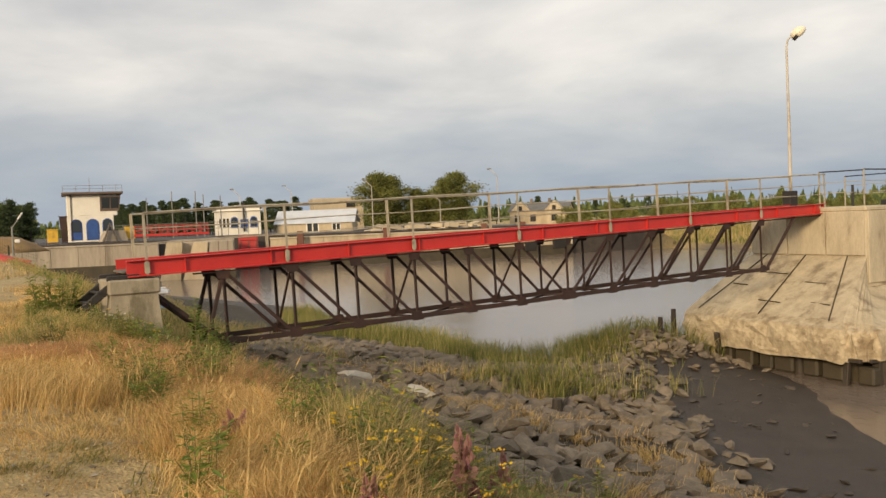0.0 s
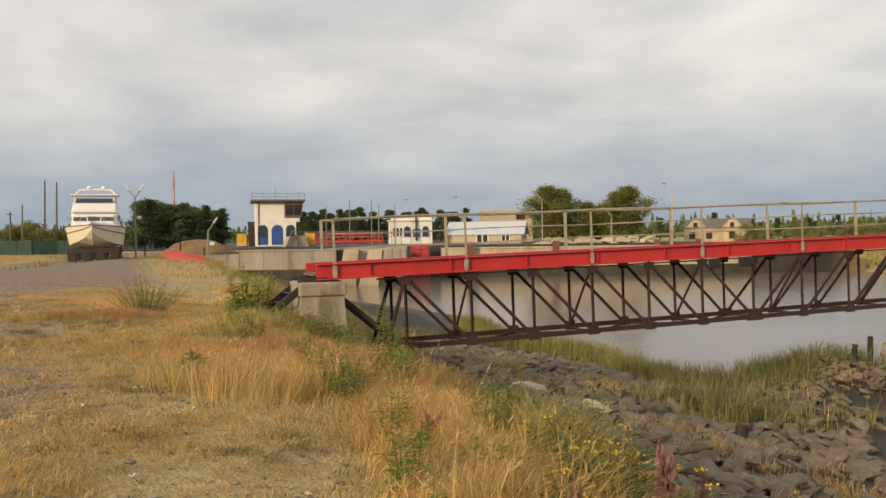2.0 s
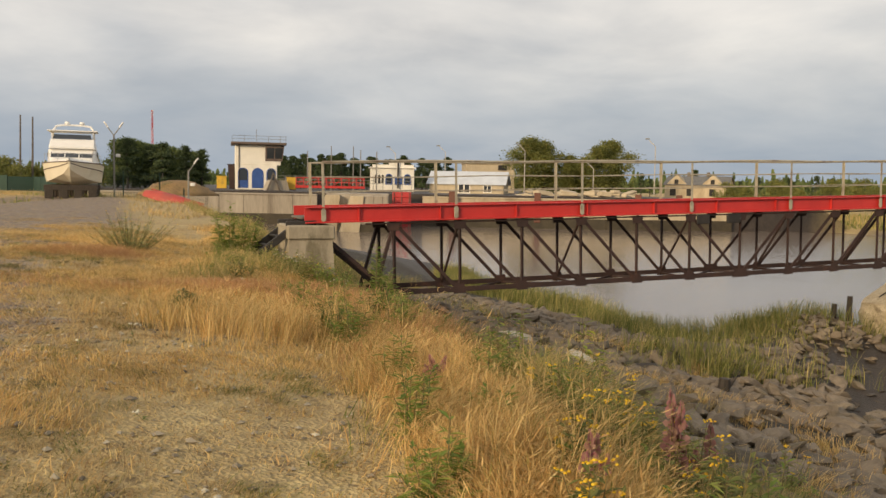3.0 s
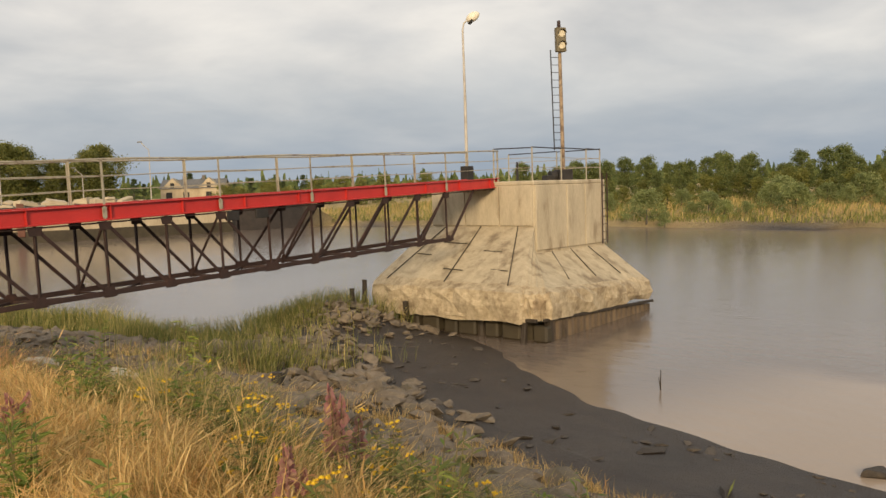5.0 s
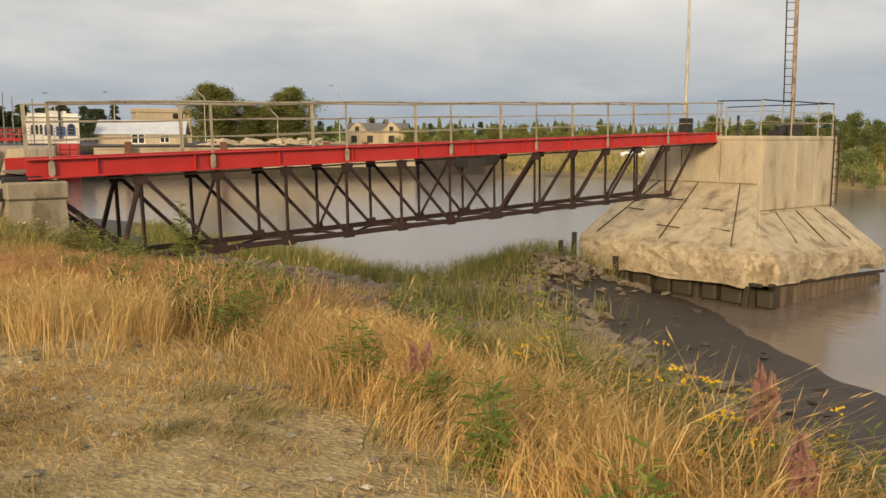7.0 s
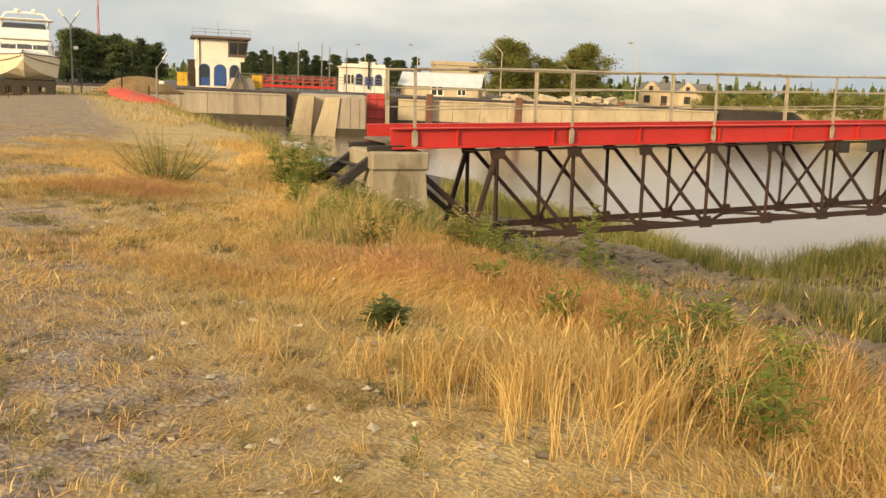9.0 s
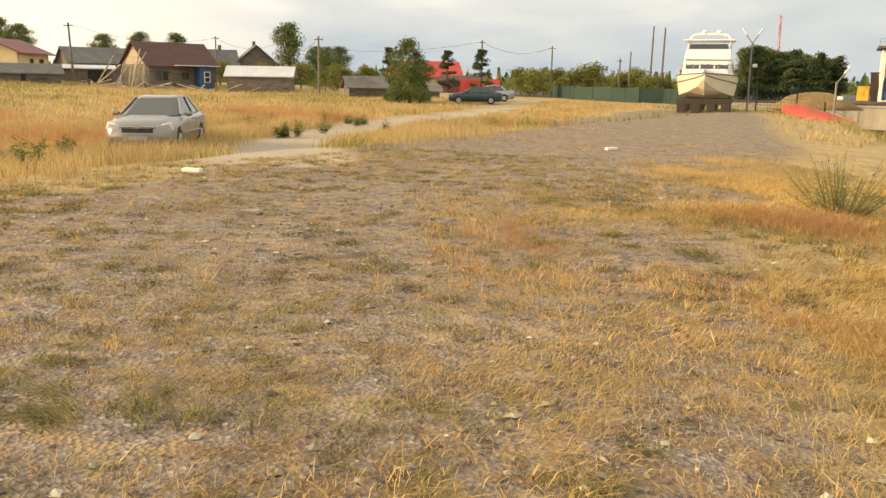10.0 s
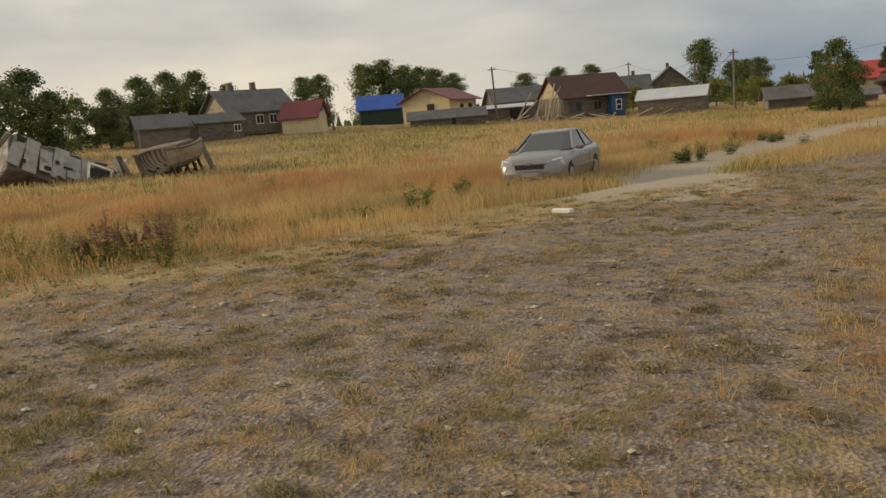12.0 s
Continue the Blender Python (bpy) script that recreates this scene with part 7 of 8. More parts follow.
o = tagged(part("tree_stump", Shape().tube((0, 0, -0.3), (0.05, 0, 0.4), 0.16, 0.10, 9).tube((0.03, 0, 0.1), (0.3, 0.05, 0.42), 0.06, 0.02, 6), M["wet_wood"], None, "", pose(6.44, 16.75, z_at(6.44, 16.75))), "dark broken stump among the stones", "stump")
tagged(part("twig", Shape().tube((0, 0, -0.2), (0.05, 0.02, 0.45), 0.02, 0.01, 6).tube((0.06, 0, -0.2), (-0.05, 0, 0.3), 0.018, 0.008, 6), M["wet_wood"], None, "", pose(14.66, 14.23, WATER)), "dark forked twig sticking out of the shallow water", "twig")
s = Shape().box((0, 0, 0.04), (0.35, 0.12, 0.08), 0.02)
for x, y, a in ((-14.35, 14.55, 20), (-11.8, 24.8, 70)):
    tagged(part("litter_scrap", s, M["gel"], None, "", pose(x, y, z_at(x, y), 0, 0, a)), "small white scrap of litter on the gravel", "litter", "litter scraps")


def make_mud_stones():
    """Small dark stones lying about on the mud."""
    P = scatter(420, (6, 15, 4, 24), 43, lambda P: on_bank(0.62, 0.97)(P) * (1.1 - bank_share(P)[0]) * 2.0 * patchy(P, 0.9, 55, -0.3, 0.3))
    Z = height(P)
    r = np.random.RandomState(14)
    s = Shape()
    protos = [([v.co[:] for v in me.vertices], [tuple(p.vertices) for p in me.polygons]) for me in CHIPS]
    for (x, y), z in zip(P, Z):
        sz = 0.05 + 0.22 * r.random_sample() ** 3
        m = pose(x, y, z + sz * 0.1, r.uniform(-15, 15), r.uniform(-15, 15), r.uniform(0, 360)) @ Matrix.Diagonal((sz * 1.5, sz, sz * 0.6, 1))
        v, f = protos[r.randint(12)]
        s.add([m @ Vector(q) for q in v], f)
    tagged(part("mud_stones", s, M["mud_rock"]), "small dark wet stones strewn on the mud", "stones", "", "stuff")


def make_pebbles():
    """Loose pebbles over the yard, past counting."""
    P = scatter(9000, (-16, 2, 2, 26), 41, lambda P: (bank_share(P)[0] <= 0) * (0.15 + 0.85 * patchy(P, 0.8, 51)) * np.exp(-((P[:, 0] + 6) ** 2 + (P[:, 1] - 8) ** 2) / 130))
    Z = height(P)
    r = np.random.RandomState(12)
    oct_v = np.array([(1, 0, 0), (0, 1, 0), (-1, 0, 0), (0, -1, 0), (0.1, 0, 0.7), (0, 0.1, -0.7)], float)
    oct_f = [(0, 1, 4), (1, 2, 4), (2, 3, 4), (3, 0, 4), (1, 0, 5), (2, 1, 5), (3, 2, 5), (0, 3, 5)]
    V, F = [], []
    for i, ((x, y), z) in enumerate(zip(P, Z)):
        s = 0.008 + 0.026 * r.random_sample() ** 2.8
        a = r.uniform(0, math.tau)
        v = oct_v * (s * r.uniform(0.8, 1.6), s, s * 0.8) + r.normal(0, 0.12 * s, (6, 3))
        v = np.column_stack([v[:, 0] * math.cos(a) - v[:, 1] * math.sin(a), v[:, 0] * math.sin(a) + v[:, 1] * math.cos(a), v[:, 2]])
        V.append(v + (x, y, z + s * 0.3))
        F += [tuple(q + 6 * i for q in f) for f in oct_f]
    me = bpy.data.meshes.new("pebbles")
    me.from_pydata(np.vstack(V).tolist(), [], F)
    me.materials.append(M["pebble"])
    tagged(new("pebbles", me), "scattered grey and pale pebbles on the yard", "pebbles", "", "stuff")


make_pebbles()


# ---- grass ----
def grass(name, label, P, h, w, mat, bend=0.35, seed=1, seeds=0.0, wind=(0.5, -0.25), rise=0.0, tall=None):
    """A sward of single blades at P: height range, width range; some carry a seed head."""
    r = np.random.RandomState(seed)
    n = len(P)
    Z = height(P) - 0.01 + rise
    H = r.uniform(h[0], h[1], n) * (0.6 + 0.8 * patchy(P, 0.9, seed + 70, -0.6, 0.6))
    if tall is not None:
        H = H * tall(P)
    W = r.uniform(w[0], w[1], n)
    a = r.uniform(0, math.tau, n)
    side = np.column_stack([np.cos(a), np.sin(a)])
    sway = np.column_stack([waves(P, 2.6, seed + 31), waves(P, 2.6, seed + 32)]) * 2.6
    lean = r.normal(0, bend, (n, 2)) + np.array(wind) * bend * 0.6 + sway * bend
    B = np.column_stack([P, Z])
    mid = B + np.column_stack([lean * H[:, None] * 0.28, H * 0.55])
    tip = B + np.column_stack([lean * H[:, None] * 0.95, H * (1 - 0.18 * np.minimum(1, np.hypot(*lean.T)))])
    sw = np.column_stack([side * W[:, None] / 2, np.zeros(n)])
    verts = np.stack([B - sw, B + sw, mid + sw * 0.8, mid - sw * 0.8, tip], 1).reshape(-1, 3)
    o = np.arange(n)[:, None] * 5
    quads = (o + np.array([0, 1, 2, 3])).ravel()
    tris = (o + np.array([3, 2, 4])).ravel()
    hv = np.zeros((0, 3))
    hq = np.zeros(0, int)
    if seeds:
        pick = np.nonzero(r.random_sample(n) < seeds)[0]
        k = len(pick)
        d = tip[pick] - mid[pick]
        d /= np.linalg.norm(d, axis=1)[:, None] + 1e-9
        ln = r.uniform(0.05, 0.13, k)[:, None]
        wd = r.uniform(0.0025, 0.006, k)[:, None]
        s3 = np.column_stack([side[pick], np.zeros(k)])
        t = tip[pick]
        hv = np.stack([t - d * ln * 0.55, t + s3 * wd - d * ln * 0.1, t + d * ln * 0.5, t - s3 * wd - d * ln * 0.1], 1).reshape(-1, 3)
        hq = (np.arange(k)[:, None] * 4 + np.array([0, 1, 2, 3])).ravel() + 5 * n
    allv = np.vstack([verts, hv])
    loops = np.concatenate([quads, hq, tris])
    nq, ntri = (len(quads) + len(hq)) // 4, n
    starts = np.concatenate([np.arange(nq) * 4, nq * 4 + np.arange(ntri) * 3])
    me = bpy.data.meshes.new(name)
    me.vertices.add(len(allv)); me.loops.add(len(loops)); me.polygons.add(nq + ntri)
    me.vertices.foreach_set("co", allv.ravel())
    me.loops.foreach_set("vertex_index", loops)
    me.polygons.foreach_set("loop_start", starts)
    me.update(calc_edges=True)
    me.materials.append(M[mat])
    return tagged(new(name, me), label, "grass", "", "stuff")


def clumped(P, seed, n, spread):
    """n places round each of P."""
    r = np.random.RandomState(seed)
    Q = np.repeat(P, n, 0)
    return Q + r.normal(0, spread, Q.shape)


def on_bank(lo, hi):
    def keep(P):
        r, de, ds = bank_share(P)
        return ((r >= lo) & (r <= hi)).astype(float)
    return keep


def edge_band(P):
    r, de, ds = bank_share(P)
    top = (r <= 0) * (1 - smooth01(0.1, 1.2 + 0.8 * waves(P, 0.8, 61), de))
    side = ((r > 0) & (r <= 1)) * (1 - smooth01(-0.06, 0.05, r - stone_line(P)))
    clear = 1 - 0.85 * np.exp(-((P[:, 0] + 0.2) ** 2 + (P[:, 1] - 0.6) ** 2) / 1.2)
    return np.clip(top + side, 0, 1) * clear


def tall_band(P):
    r, de, ds = bank_share(P)
    tuft = 1.1 * np.exp(-((P[:, 0] + 1.35) ** 2 / 0.55 + (P[:, 1] - 9.0) ** 2 / 0.35))
    rim = edge_band(P) * (1 - smooth01(0.05, 0.16, r)) * (0.05 + 0.95 * patchy(P, 1.1, 62, -0.1, 0.25)) * (1 - 0.85 * smooth01(5.2, 7.4, P[:, 1]))
    return np.clip(rim + tuft, 0, 1)


def slope_cut(P):
    """Green growth stands longer on the near slope than on the trodden top."""
    return 1 + smooth01(0.0, 0.07, bank_share(P)[0]) * (0.75 * (1 - smooth01(8.5, 12.5, P[:, 1])) - 0.3 * smooth01(8.5, 12.5, P[:, 1]))


def straw_cut(P):
    """The tall straw stays on the top and shortens down the slope."""
    return 1 - 0.55 * smooth01(0.0, 0.06, bank_share(P)[0])


def sward(P):
    """Straw on the top of the bank, thinning down the slope where herbs take over."""
    return edge_band(P) * (1 - 0.65 * smooth01(0.02, 0.10, bank_share(P)[0]))


grass("tall_dry_grass", "tall dry straw-coloured grass along the top of the bank", clumped(scatter(900, (-3.5, 4, -2.5, 10.5), 201, tall_band), 5, 18, 0.05), (0.24, 0.58), (0.003, 0.0065), "dry", 0.42, 301, 0.30, tall=straw_cut)
grass("bank_sward", "knee-high straw-coloured grass along the bank", clumped(scatter(9000, (-6, 6, -2, 8.5), 219, sward), 18, 10, 0.06), (0.07, 0.24), (0.003, 0.007), "dry", 0.6, 319, 0.12)
grass("low_bank_sward", "short straw-coloured grass along the bank", clumped(scatter(9500, (-6, 6, 8, 15), 220, sward), 19, 9, 0.06), (0.04, 0.17), (0.004, 0.009), "dry", 0.6, 320, 0.05)
grass("bank_grass", "straw-coloured grass on the bank by the bridge", clumped(scatter(5200, (-9, 6, 14, 27), 202, edge_band), 6, 9, 0.07), (0.06, 0.22), (0.006, 0.012), "dry", 0.5, 302, 0.10)
grass("reddish_grass", "reddish seed-bearing grass in the sward", clumped(scatter(3000, (-6, 4.5, -1.5, 15), 203, lambda P: edge_band(P) * patchy(P, 0.6, 81, 0.0, 0.35)), 7, 9, 0.07), (0.07, 0.26), (0.003, 0.006), "dry_red", 0.5, 303, 0.3)
grass("green_bank_grass", "green grass and herbs on the slope of the bank", clumped(scatter(9000, (-4, 7, -1, 25), 204, lambda P: edge_band(P) * (0.22 + 0.78 * smooth01(0.0, 0.10, bank_share(P)[0])) * patchy(P, 0.5, 82, -0.3, 0.2)), 8, 9, 0.07), (0.06, 0.22), (0.004, 0.010), "green", 0.55, 304, tall=slope_cut)

grass("slope_grass", "green and straw grass growing down between the stones", clumped(scatter(3000, (-2, 9, 1, 24), 223, lambda P: on_bank(0.04, 0.42)(P) * (1 - smooth01(-0.08, 0.09, bank_share(P)[0] - stone_line(P))) * patchy(P, 0.9, 94, -0.2, 0.2)), 22, 26, 0.10), (0.12, 0.36), (0.004, 0.009), "farbank", 0.5, 323, 0.1, tall=slope_cut)


def mats(P):
    """Low straw mats and tufts on the yard side of the bank."""
    r, de, ds = bank_share(P)
    return (r <= 0) * (1 - smooth01(2.2, 7.0 + 1.5 * waves(P, 0.5, 63), de)) * (0.08 + 0.92 * patchy(P, 1.5, 64, -0.05, 0.25))


grass("straw_mats", "low matted straw grass with bare patches", clumped(scatter(6200, (-11, 2.5, 1.5, 24), 231, mats), 31, 16, 0.08), (0.04, 0.13), (0.003, 0.007), "dry", 0.75, 331, 0.08)
grass("red_mats", "low reddish seeding grass with bare patches", clumped(scatter(1500, (-8, 1.5, 4, 18), 232, lambda P: mats(P) * patchy(P, 0.5, 65, -0.05, 0.3)), 32, 14, 0.08), (0.06, 0.17), (0.003, 0.006), "dry_red", 0.6, 332, 0.3)


def yard_grass(P):
    r, de, ds = bank_share(P)
    return (r <= 0) * smooth01(0.8, 2.5, de) * patchy(P, 0.75, 83, -0.1, 0.3) * (1 - 0.75 * smooth01(3, 8, de) * smooth01(-3, -8, P[:, 0]))


grass("yard_grass", "short dry yellow grass spreading over the yard", clumped(scatter(2600, (-9, 1.5, 2, 26), 205, yard_grass), 9, 30, 0.085), (0.02, 0.08), (0.003, 0.006), "field", 0.9, 305)
grass("yard_turf", "low straw-coloured turf on the yard", clumped(scatter(7000, (-16, 0.5, 2.5, 30), 206, lambda P: (bank_share(P)[0] <= 0) * (0.06 + 0.94 * patchy(P, 2.6, 84, 0.0, 0.3)) * np.clip(12.0 / np.hypot(P[:, 0] + 3, P[:, 1] - 5), 0, 1)), 10, 20, 0.07), (0.012, 0.05), (0.003, 0.007), "turf", 0.9, 306)
grass("green_tufts", "small green tufts in the gravel", clumped(scatter(1300, (-16, 0, 3.5, 22), 207, lambda P: (bank_share(P)[0] <= 0) * (0.25 + 0.75 * patchy(P, 0.9, 85, -0.1, 0.3))), 11, 60, 0.06), (0.02, 0.075), (0.004, 0.008), "tuft", 1.0, 307)
grass("brown_tufts", "small withered brown and straw tufts in the gravel", clumped(scatter(1500, (-16, 0, 3.5, 22), 224, lambda P: (bank_share(P)[0] <= 0) * (0.3 + 0.7 * patchy(P, 1.3, 95, -0.1, 0.3))), 23, 60, 0.07), (0.015, 0.065), (0.003, 0.007), "turf", 1.0, 324)
grass("sod_clumps", "dark green and brown sods standing in the gravel", clumped(scatter(330, (-15, -2.2, 4.5, 19), 233, lambda P: (bank_share(P)[0] <= 0) * np.clip(9.0 / np.hypot(P[:, 0] + 3, P[:, 1] - 5), 0, 1)), 33, 110, 0.085), (0.02, 0.06), (0.004, 0.009), "sod", 1.2, 333)
grass("straw_tufts", "straw tufts standing in the gravel", clumped(scatter(70, (-15, -2, 4, 20), 208, lambda P: (bank_share(P)[0] <= 0) * 1.0), 12, 22, 0.035), (0.05, 0.22), (0.003, 0.006), "dry", 0.6, 308)


def in_field(P):
    r, de, ds = bank_share(P)
    edge = smooth01(13.2, 18.5, -P[:, 0] - 0.10 * np.maximum(0, P[:, 1] - 10) + 0.8 * waves(P, 0.7, 88))
    free = smooth01(0.9, 2.4, to_line(P, TRACK) + 0.7 * waves(P, 0.9, 29))
    ca, sa = math.cos(radians(-50)), math.sin(radians(-50))
    dx, dy = P[:, 0] + 24.0, P[:, 1] - 20.9
    car = 1.0 - (np.abs(dx * ca + dy * sa) < 2.25) * (np.abs(dy * ca - dx * sa) < 0.92)
    return (r <= 0) * edge * free * car


def field_rise(P):
    return 0.22 + 0.78 * smooth01(13.5, 19.0, -P[:, 0] - 0.10 * np.maximum(0, P[:, 1] - 10) + 0.8 * waves(P, 0.7, 88))


grass("field_edge_weeds", "olive-green weeds along the edge of the field", clumped(scatter(1500, (-24, -13.5, 1, 22), 222, lambda P: in_field(P) * np.maximum(patchy(P, 0.5, 93, 0.0, 0.3), 1 - smooth01(7.5, 10.5, P[:, 1]))), 21, 24, 0.14), (0.12, 0.36), (0.006, 0.013), "green", 0.5, 322)
grass("field_grass", "long golden dry grass of the field", clumped(scatter(17000, (-34, -13, 1, 34), 209, in_field), 13, 6, 0.12), (0.16, 0.52), (0.008, 0.016), "field", 0.30, 309, 0.2, tall=field_rise)
grass("field_grass_red", "reddish grass of the field", clumped(scatter(5000, (-40, -13.5, 1, 40), 210, lambda P: in_field(P) * patchy(P, 0.25, 86, 0.0, 0.3)), 14, 6, 0.15), (0.25, 0.6), (0.010, 0.018), "dry_red", 0.30, 310, tall=field_rise)
grass("far_field_grass", "golden dry grass towards the village", scatter(60000, (-90, -33, 2, 75), 211, lambda P: (bank_share(P)[0] <= 0) * smooth01(1.8, 3.4, to_line(P, TRACK)) * np.clip(45.0 / (-P[:, 0]), 0, 1)), (0.12, 0.36), (0.03, 0.06), "field", 0.25, 311)
grass("far_field_green", "green weedy strips in the field", scatter(20000, (-92, -20, 2, 75), 212, lambda P: in_field(P) * np.maximum(patchy(P, 0.16, 87, 0.05, 0.3), 0.7 * (1 - smooth01(9, 13, P[:, 1])))), (0.12, 0.4), (0.025, 0.05), "green", 0.3, 312)
grass("roadside_grass", "dry grass by the yard and the road", scatter(24000, (-45, -8, 34, 80), 213, lambda P: (bank_share(P)[0] <= 0) * smooth01(1.6, 2.8, to_line(P, TRACK)) * (0.25 + 0.75 * patchy(P, 0.3, 89)) * np.maximum(off_yard(P), 0.35 * (1 - smooth01(0.5, 4, bank_share(P)[1])))), (0.10, 0.30), (0.02, 0.05), "field", 0.3, 313)


def reedy(P):
    r, de, ds = bank_share(P)
    west = smooth01(24.5, 27, P[:, 1]) * smooth01(0.5, 0.68, r) * (r <= 1) * np.clip(1.1 - ds / 3.5, 0, 1)
    tongue = (r <= 1) * np.exp(-(((P[:, 0] - 11.3) / 1.5) ** 2 + ((P[:, 1] - 27.3) / 1.7) ** 2))
    low = (r <= 1) * 0.45 * np.exp(-(((P[:, 0] - 7.6) / 1.7) ** 2 + ((P[:, 1] - 19.8) / 1.5) ** 2))
    return np.clip(np.maximum(np.maximum(west, tongue), low) * smooth01(-0.02, 0.15, 1 - r), 0, 1)


grass("shore_reeds", "green sedge standing along the water's edge", clumped(scatter(2300, (2, 16.5, 19, 46), 214, reedy), 15, 8, 0.13), (0.30, 0.75), (0.012, 0.022), "reed", 0.22, 314)
grass("abutment_grass", "long straw and green grass round the bridge abutment", clumped(scatter(300, (-3.2, 1.2, 12.8, 17.4), 234, lambda P: patchy(P, 0.9, 96, -0.2, 0.2)), 34, 14, 0.09), (0.12, 0.34), (0.006, 0.011), "farbank", 0.4, 334, 0.2)
grass("bank_weeds", "mixed green and straw weeds on the bank beyond the bridge", clumped(scatter(3600, (-14, 7, 21, 60), 215, lambda P: on_bank(0.0001, 0.5)(P) * (0.3 + 0.7 * patchy(P, 0.4, 90))), 16, 6, 0.16), (0.15, 0.5), (0.010, 0.022), "farbank", 0.35, 315)
grass("mud_edge_grass", "straw grass tufts among the stones", clumped(scatter(320, (2, 9, 4, 24), 216, lambda P: on_bank(0.2, 0.6)(P) * patchy(P, 0.7, 91)), 17, 42, 0.13), (0.12, 0.38), (0.006, 0.012), "dry", 0.4, 316)
grass("far_bank_grass", "straw and green grass on the far bank", scatter(30000, (42, 130, -30, 118), 217, lambda P: within(P, EAST) * smooth01(4, 9, to_line(P, FARSHORE)) * (1 - smooth01(24, 42, to_line(P, FARSHORE)))), (0.4, 1.0), (0.06, 0.13), "farbank", 0.25, 317)
grass("far_bank_sedge", "green sedge fringe below the far bank", scatter(9000, (42, 130, -30, 118), 218, lambda P: within(P, EAST) * smooth01(2.5, 4, to_line(P, FARSHORE)) * (1 - smooth01(6, 9, to_line(P, FARSHORE)))), (0.25, 0.6), (0.06, 0.12), "reed", 0.25, 318)


make_mud_stones()


# ---- herbs and bushes ----
def herb(x, y, h, spread, mat, label, seed, stems=7, leafs=22, size=0.05, flowers=None, nflow=8, fsize=0.03, category="plant", group="", root=0.25):
    """Thin stems with leaves up them and, if any, flower heads at the top."""
    rnd = random.Random(seed)
    t = thing("wild_plant", pose(x, y, z_at(x, y) - 0.02), label, category, group)
    st, lf, fl = Shape(), Shape(), Shape()
    for k in range(stems):
        a, d = rnd.uniform(0, math.tau), spread * rnd.random() ** 0.6
        top = Vector((math.cos(a) * d, math.sin(a) * d, h * rnd.uniform(0.55, 1.0) * (1 - 0.35 * (d / spread) ** 2)))
        base = Vector((math.cos(a) * d * root + rnd.gauss(0, 0.03), math.sin(a) * d * root + rnd.gauss(0, 0.03), 0))
        st.tube(base, top, 0.003 + 0.003 * h, 0.002, 5)
        for j in range(leafs):
            f = 0.12 + 0.85 * (j + rnd.random()) / leafs
            p = base.lerp(top, f)
            b = rnd.uniform(0, math.tau)
            out = Vector((math.cos(b), math.sin(b), rnd.uniform(-0.1, 0.7))).normalized()
            l = size * rnd.uniform(0.8, 1.7) * (1.15 - 0.5 * f)
            sd = out.cross(Vector((0, 0, 1))).normalized() * l * rnd.uniform(0.22, 0.36)
            lf.add([p, p + out * l + sd, p + out * l * 2.1 - Vector((0, 0, l * 0.3)), p + out * l - sd], [(0, 1, 2, 3)])
        if flowers == "spike":
            for j in range(60):
                f = rnd.random() ** 0.8
                p = base.lerp(top, 0.62 + 0.42 * f)
                b = rnd.uniform(0, math.tau)
                o = Vector((math.cos(b), math.sin(b), 0.25)) * fsize * 1.6 * (1.15 - f)
                u = Vector((0, 0, fsize * 0.5))
                fl.add([p, p + o * 0.6 + u, p + o, p + o * 0.6 - u], [(0, 1, 2, 3)])
        elif flowers:
            for j in range(nflow):
                p = top + Vector((rnd.gauss(0, fsize), rnd.gauss(0, fsize), rnd.uniform(-0.4, 0.4) * fsize))
                fl.tube(p, p + Vector((0, 0, 0.008)), fsize * rnd.uniform(0.3, 0.55), fsize * 0.3, 6)
    tagged(part("stalk", st, M["stem"], t), kind="stuff")
    tagged(part("foliage", lf, M[mat], t), kind="stuff")
    if flowers:
        tagged(part("blossom", fl, M["fire"] if flowers == "spike" else M[flowers], t), kind="stuff")
    return t



herb(-2.18, 10.0, 0.27, 0.17, "leaf_dark", "low dark green leafy bush in the dry grass", 401, 16, 26, 0.045, category="bush")
herb(-0.5, 9.05, 0.42, 0.28, "leaf", "dark green leafy bush at the top of the bank", 402, 20, 28, 0.05, category="bush")
herb(-0.07, 9.87, 0.4, 0.26, "leaf", "dark green leafy bush at the top of the bank", 403, 18, 26, 0.05, category="bush")
herb(-5.3, 18.2, 0.9, 0.95, "leaf_willow", "straggly green and yellow flowering shrub on the yard", 404, 60, 22, 0.035, "tansy", 2, 0.018, category="shrub", root=0.35)
herb(-3.3, 18.7, 1.35, 0.6, "leaf_fresh", "tall green sapling beside the broken steps", 405, 22, 28, 0.075, category="sapling", root=0.55)
herb(-0.15, 12.3, 1.0, 0.24, "leaf_fresh", "fresh green sapling at the top of the bank", 407, 7, 30, 0.06, category="sapling")
herb(-0.1, 18.0, 1.2, 0.45, "leaf", "green sapling under the bridge", 408, 14, 30, 0.075, category="sapling")
herb(1.73, 7.87, 1.2, 0.2, "leaf_lime", "bright yellow-green sapling on the bank", 409, 5, 26, 0.065, category="sapling")
herb(1.85, 5.75, 1.12, 0.14, "leaf", "pink fireweed gone over at the top of the bank", 410, 5, 16, 0.04, "spike", 8, 0.05, group="bank herbs")
herb(2.2, 6.3, 0.9, 0.16, "leaf", "fading pink fireweed on the bank", 418, 3, 14, 0.04, "spike", 8, 0.045, group="bank herbs")
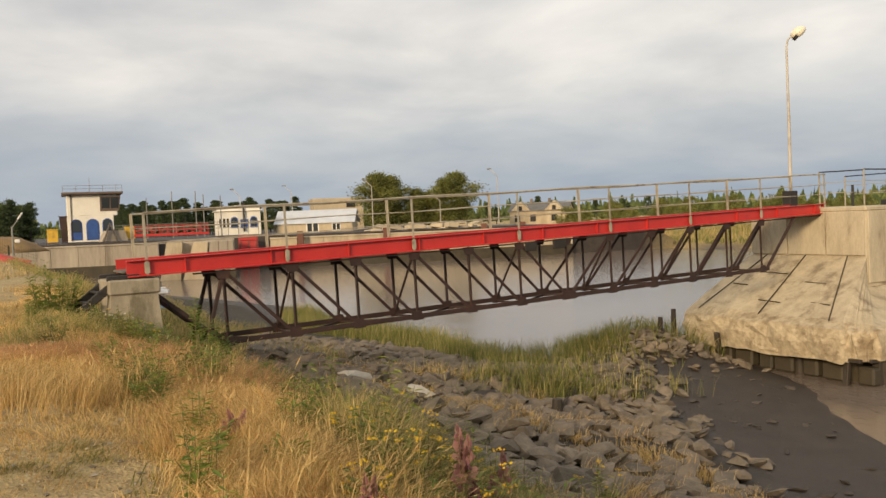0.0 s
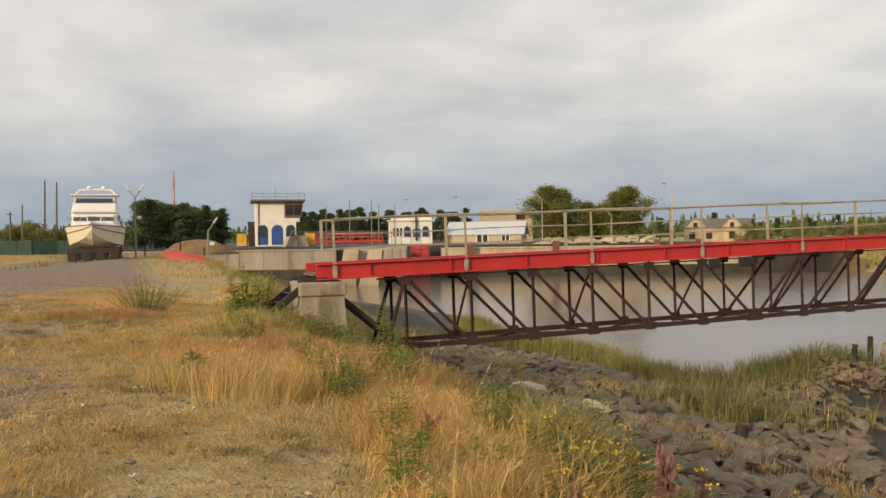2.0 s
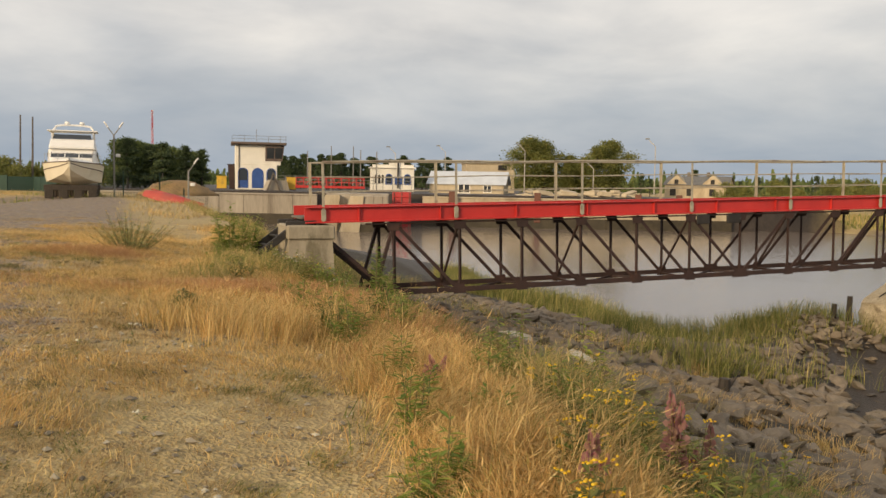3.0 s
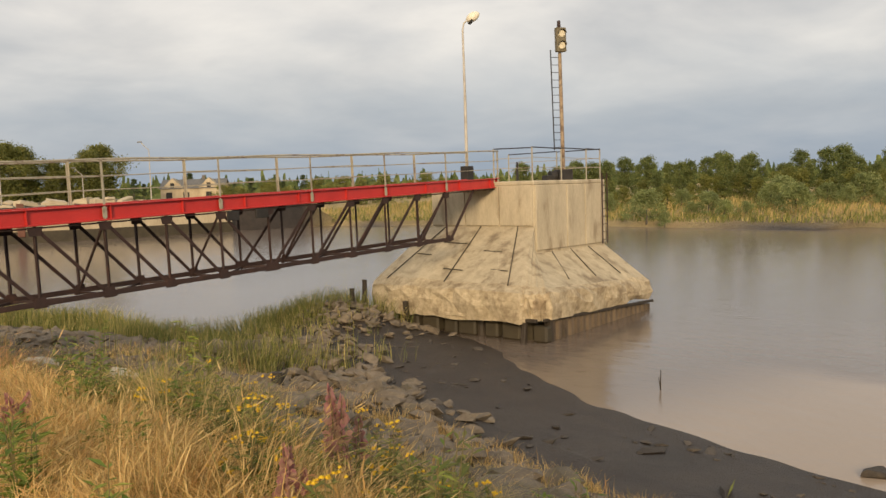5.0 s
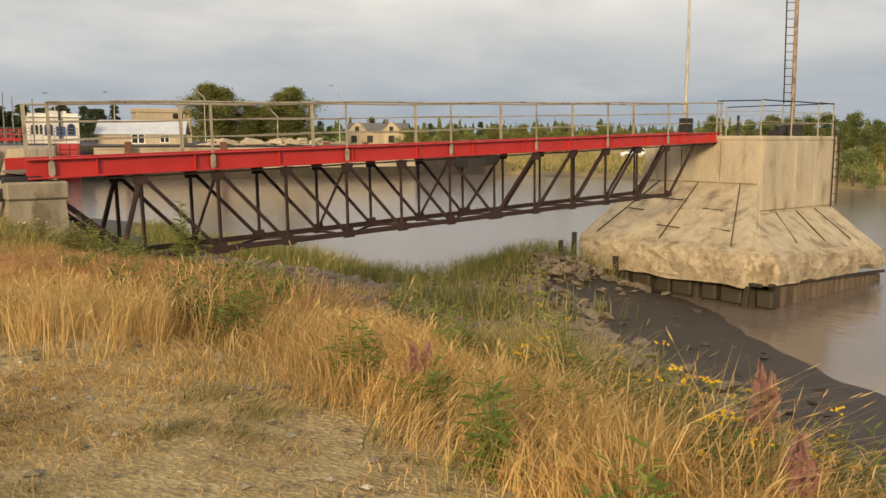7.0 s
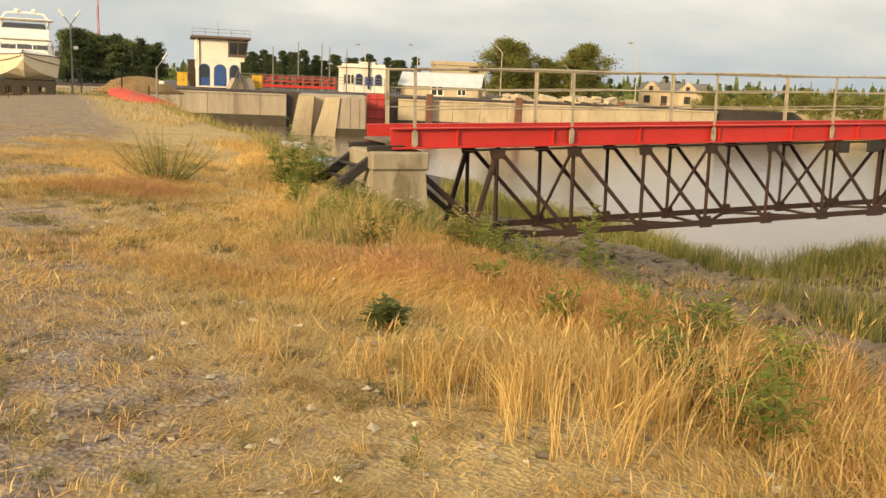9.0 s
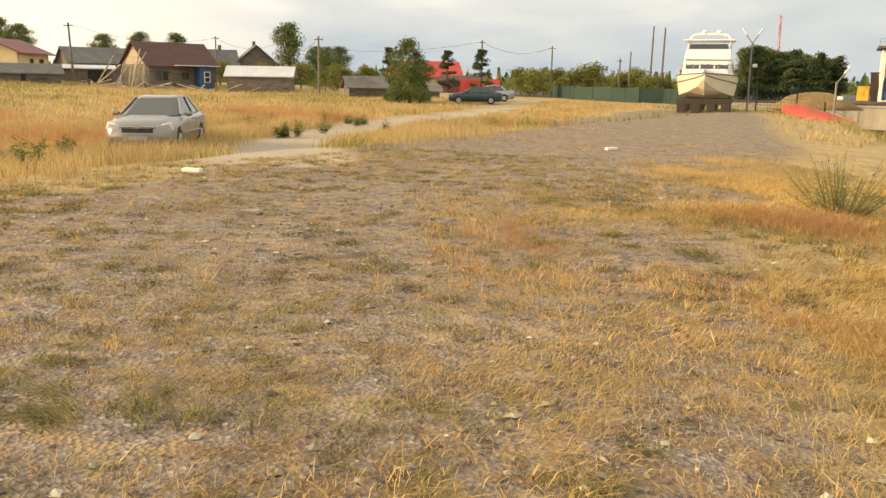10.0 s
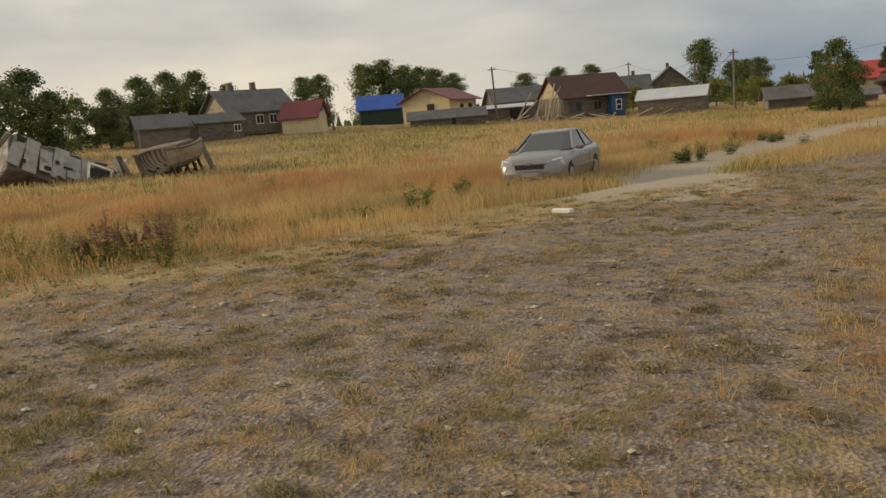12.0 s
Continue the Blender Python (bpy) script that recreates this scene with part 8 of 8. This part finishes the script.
for k, (x, y, h) in enumerate(((1.75, 6.5, 0.55), (1.5, 6.1, 0.5), (2.05, 5.5, 0.5), (2.0, 6.0, 0.58), (1.3, 7.1, 0.45), (2.4, 5.2, 0.42), (1.2, 5.4, 0.35), (1.9, 7.2, 0.5), (2.3, 4.6, 0.4), (1.0, 4.3, 0.35), (2.6, 8.0, 0.45), (2.2, 8.8, 0.45))):
    herb(x, y, h * 1.5, 0.2, "leaf_olive", "yellow-flowered tansy on the bank", 420 + k, 9, 20, 0.04, "tansy", 6, 0.021, group="bank herbs")
rn = random.Random(6)
for k in range(85):
    y = 2.8 + 15.5 * (k / 85) ** 1.1
    x = float(np.interp(y, EDGE[:, 1], EDGE[:, 0])) + 0.5 + 3.6 * rn.random() ** 1.3
    kind = k % 5
    herb(x, y, rn.uniform(0.45, 0.9) * (0.6 if y > 11 else 1.0), 0.28, ("leaf_fresh", "leaf", "leaf_olive", "leaf_fresh", "leaf_olive")[kind], "yellow-flowered leafy weed down the bank" if kind == 4 else "leafy green weed down the bank", 700 + k, 9, 18, 0.05, "tansy" if kind == 4 else None, 5, 0.018, group="slope weeds")
for k in range(26):
    x, y = rn.uniform(-2.4, 0.9), rn.uniform(13.2, 17.6)
    herb(x, y, rn.uniform(0.3, 0.62), 0.24, ("leaf_fresh", "leaf_olive", "green")[k % 3], "leafy weed below the bridge abutment", 830 + k, 10, 16, 0.045, "umbel" if k % 6 == 0 else None, 4, 0.016, group="abutment weeds")
for k, (x, y, h) in enumerate(((2.3, 4.6, 0.5), (1.1, 4.9, 0.45), (0.4, 6.9, 0.4), (2.6, 6.9, 0.5), (1.7, 8.9, 0.45), (0.9, 3.6, 0.42))):
    herb(x, y, h, 0.12, "dry_red", "rust-red seeding dock on the bank", 800 + k, 4, 8, 0.04, "spike", 8, 0.03, group="seeding dock")
for k in range(34):
    x, y = rn.uniform(-3.2, 2.2), rn.uniform(2.6, 14.5)
    herb(x, y, rn.uniform(0.10, 0.2), 0.05, "leaf", "white-flowered yarrow in the dry grass", 450 + k, 1, 7, 0.02, "umbel", 5, 0.016, group="yarrow")
for k in range(70):
    y = 3.0 + 16 * (k / 70) ** 1.15
    x = float(np.interp(y, EDGE[:, 1], EDGE[:, 0])) + rn.uniform(-0.9, 1.3)
    herb(x, y, rn.uniform(0.3, 0.6), 0.22, "leaf_fresh", "leafy green weed on the bank", 500 + k, 8, 18, 0.045, group="bank weeds")
for k, (x, y, h) in enumerate(((-18.3, 14.0, 1.15), (-18.6, 13.0, 0.6), (-18.8, 11.6, 0.5), (-32.0, 14.8, 0.8), (-22.5, 17.1, 0.7), (-25.0, 26.5, 0.7))):
    herb(x, y, h, 0.34, "leaf", "green sapling standing in the field grass", 540 + k, 9, 30, 0.085, category="sapling", group="field saplings")
for k in range(6):
    herb(-15.4 + rn.uniform(-1.4, 0.5), 8.7 + rn.uniform(-0.9, 0.9), rn.uniform(0.55, 0.95), 0.25, "leaf_olive", "fireweed gone to seed in the field", 560 + k, 5, 26, 0.055, "spike", 8, 0.03, group="field fireweed")
for k in range(34):
    herb(-16.5 - rn.random() * 9, 6.5 + rn.random() * 5, rn.uniform(0.4, 0.85), 0.3, "leaf_olive", "green weeds at the edge of the field", 580 + k, 9, 16, 0.06, group="field weeds")
for k in range(14):
    herb(-20 - rn.random() * 14, 27 + rn.random() * 14, rn.uniform(0.4, 0.8), 0.4, "leaf", "green weeds beside the track", 610 + k, 10, 18, 0.07, group="track weeds")
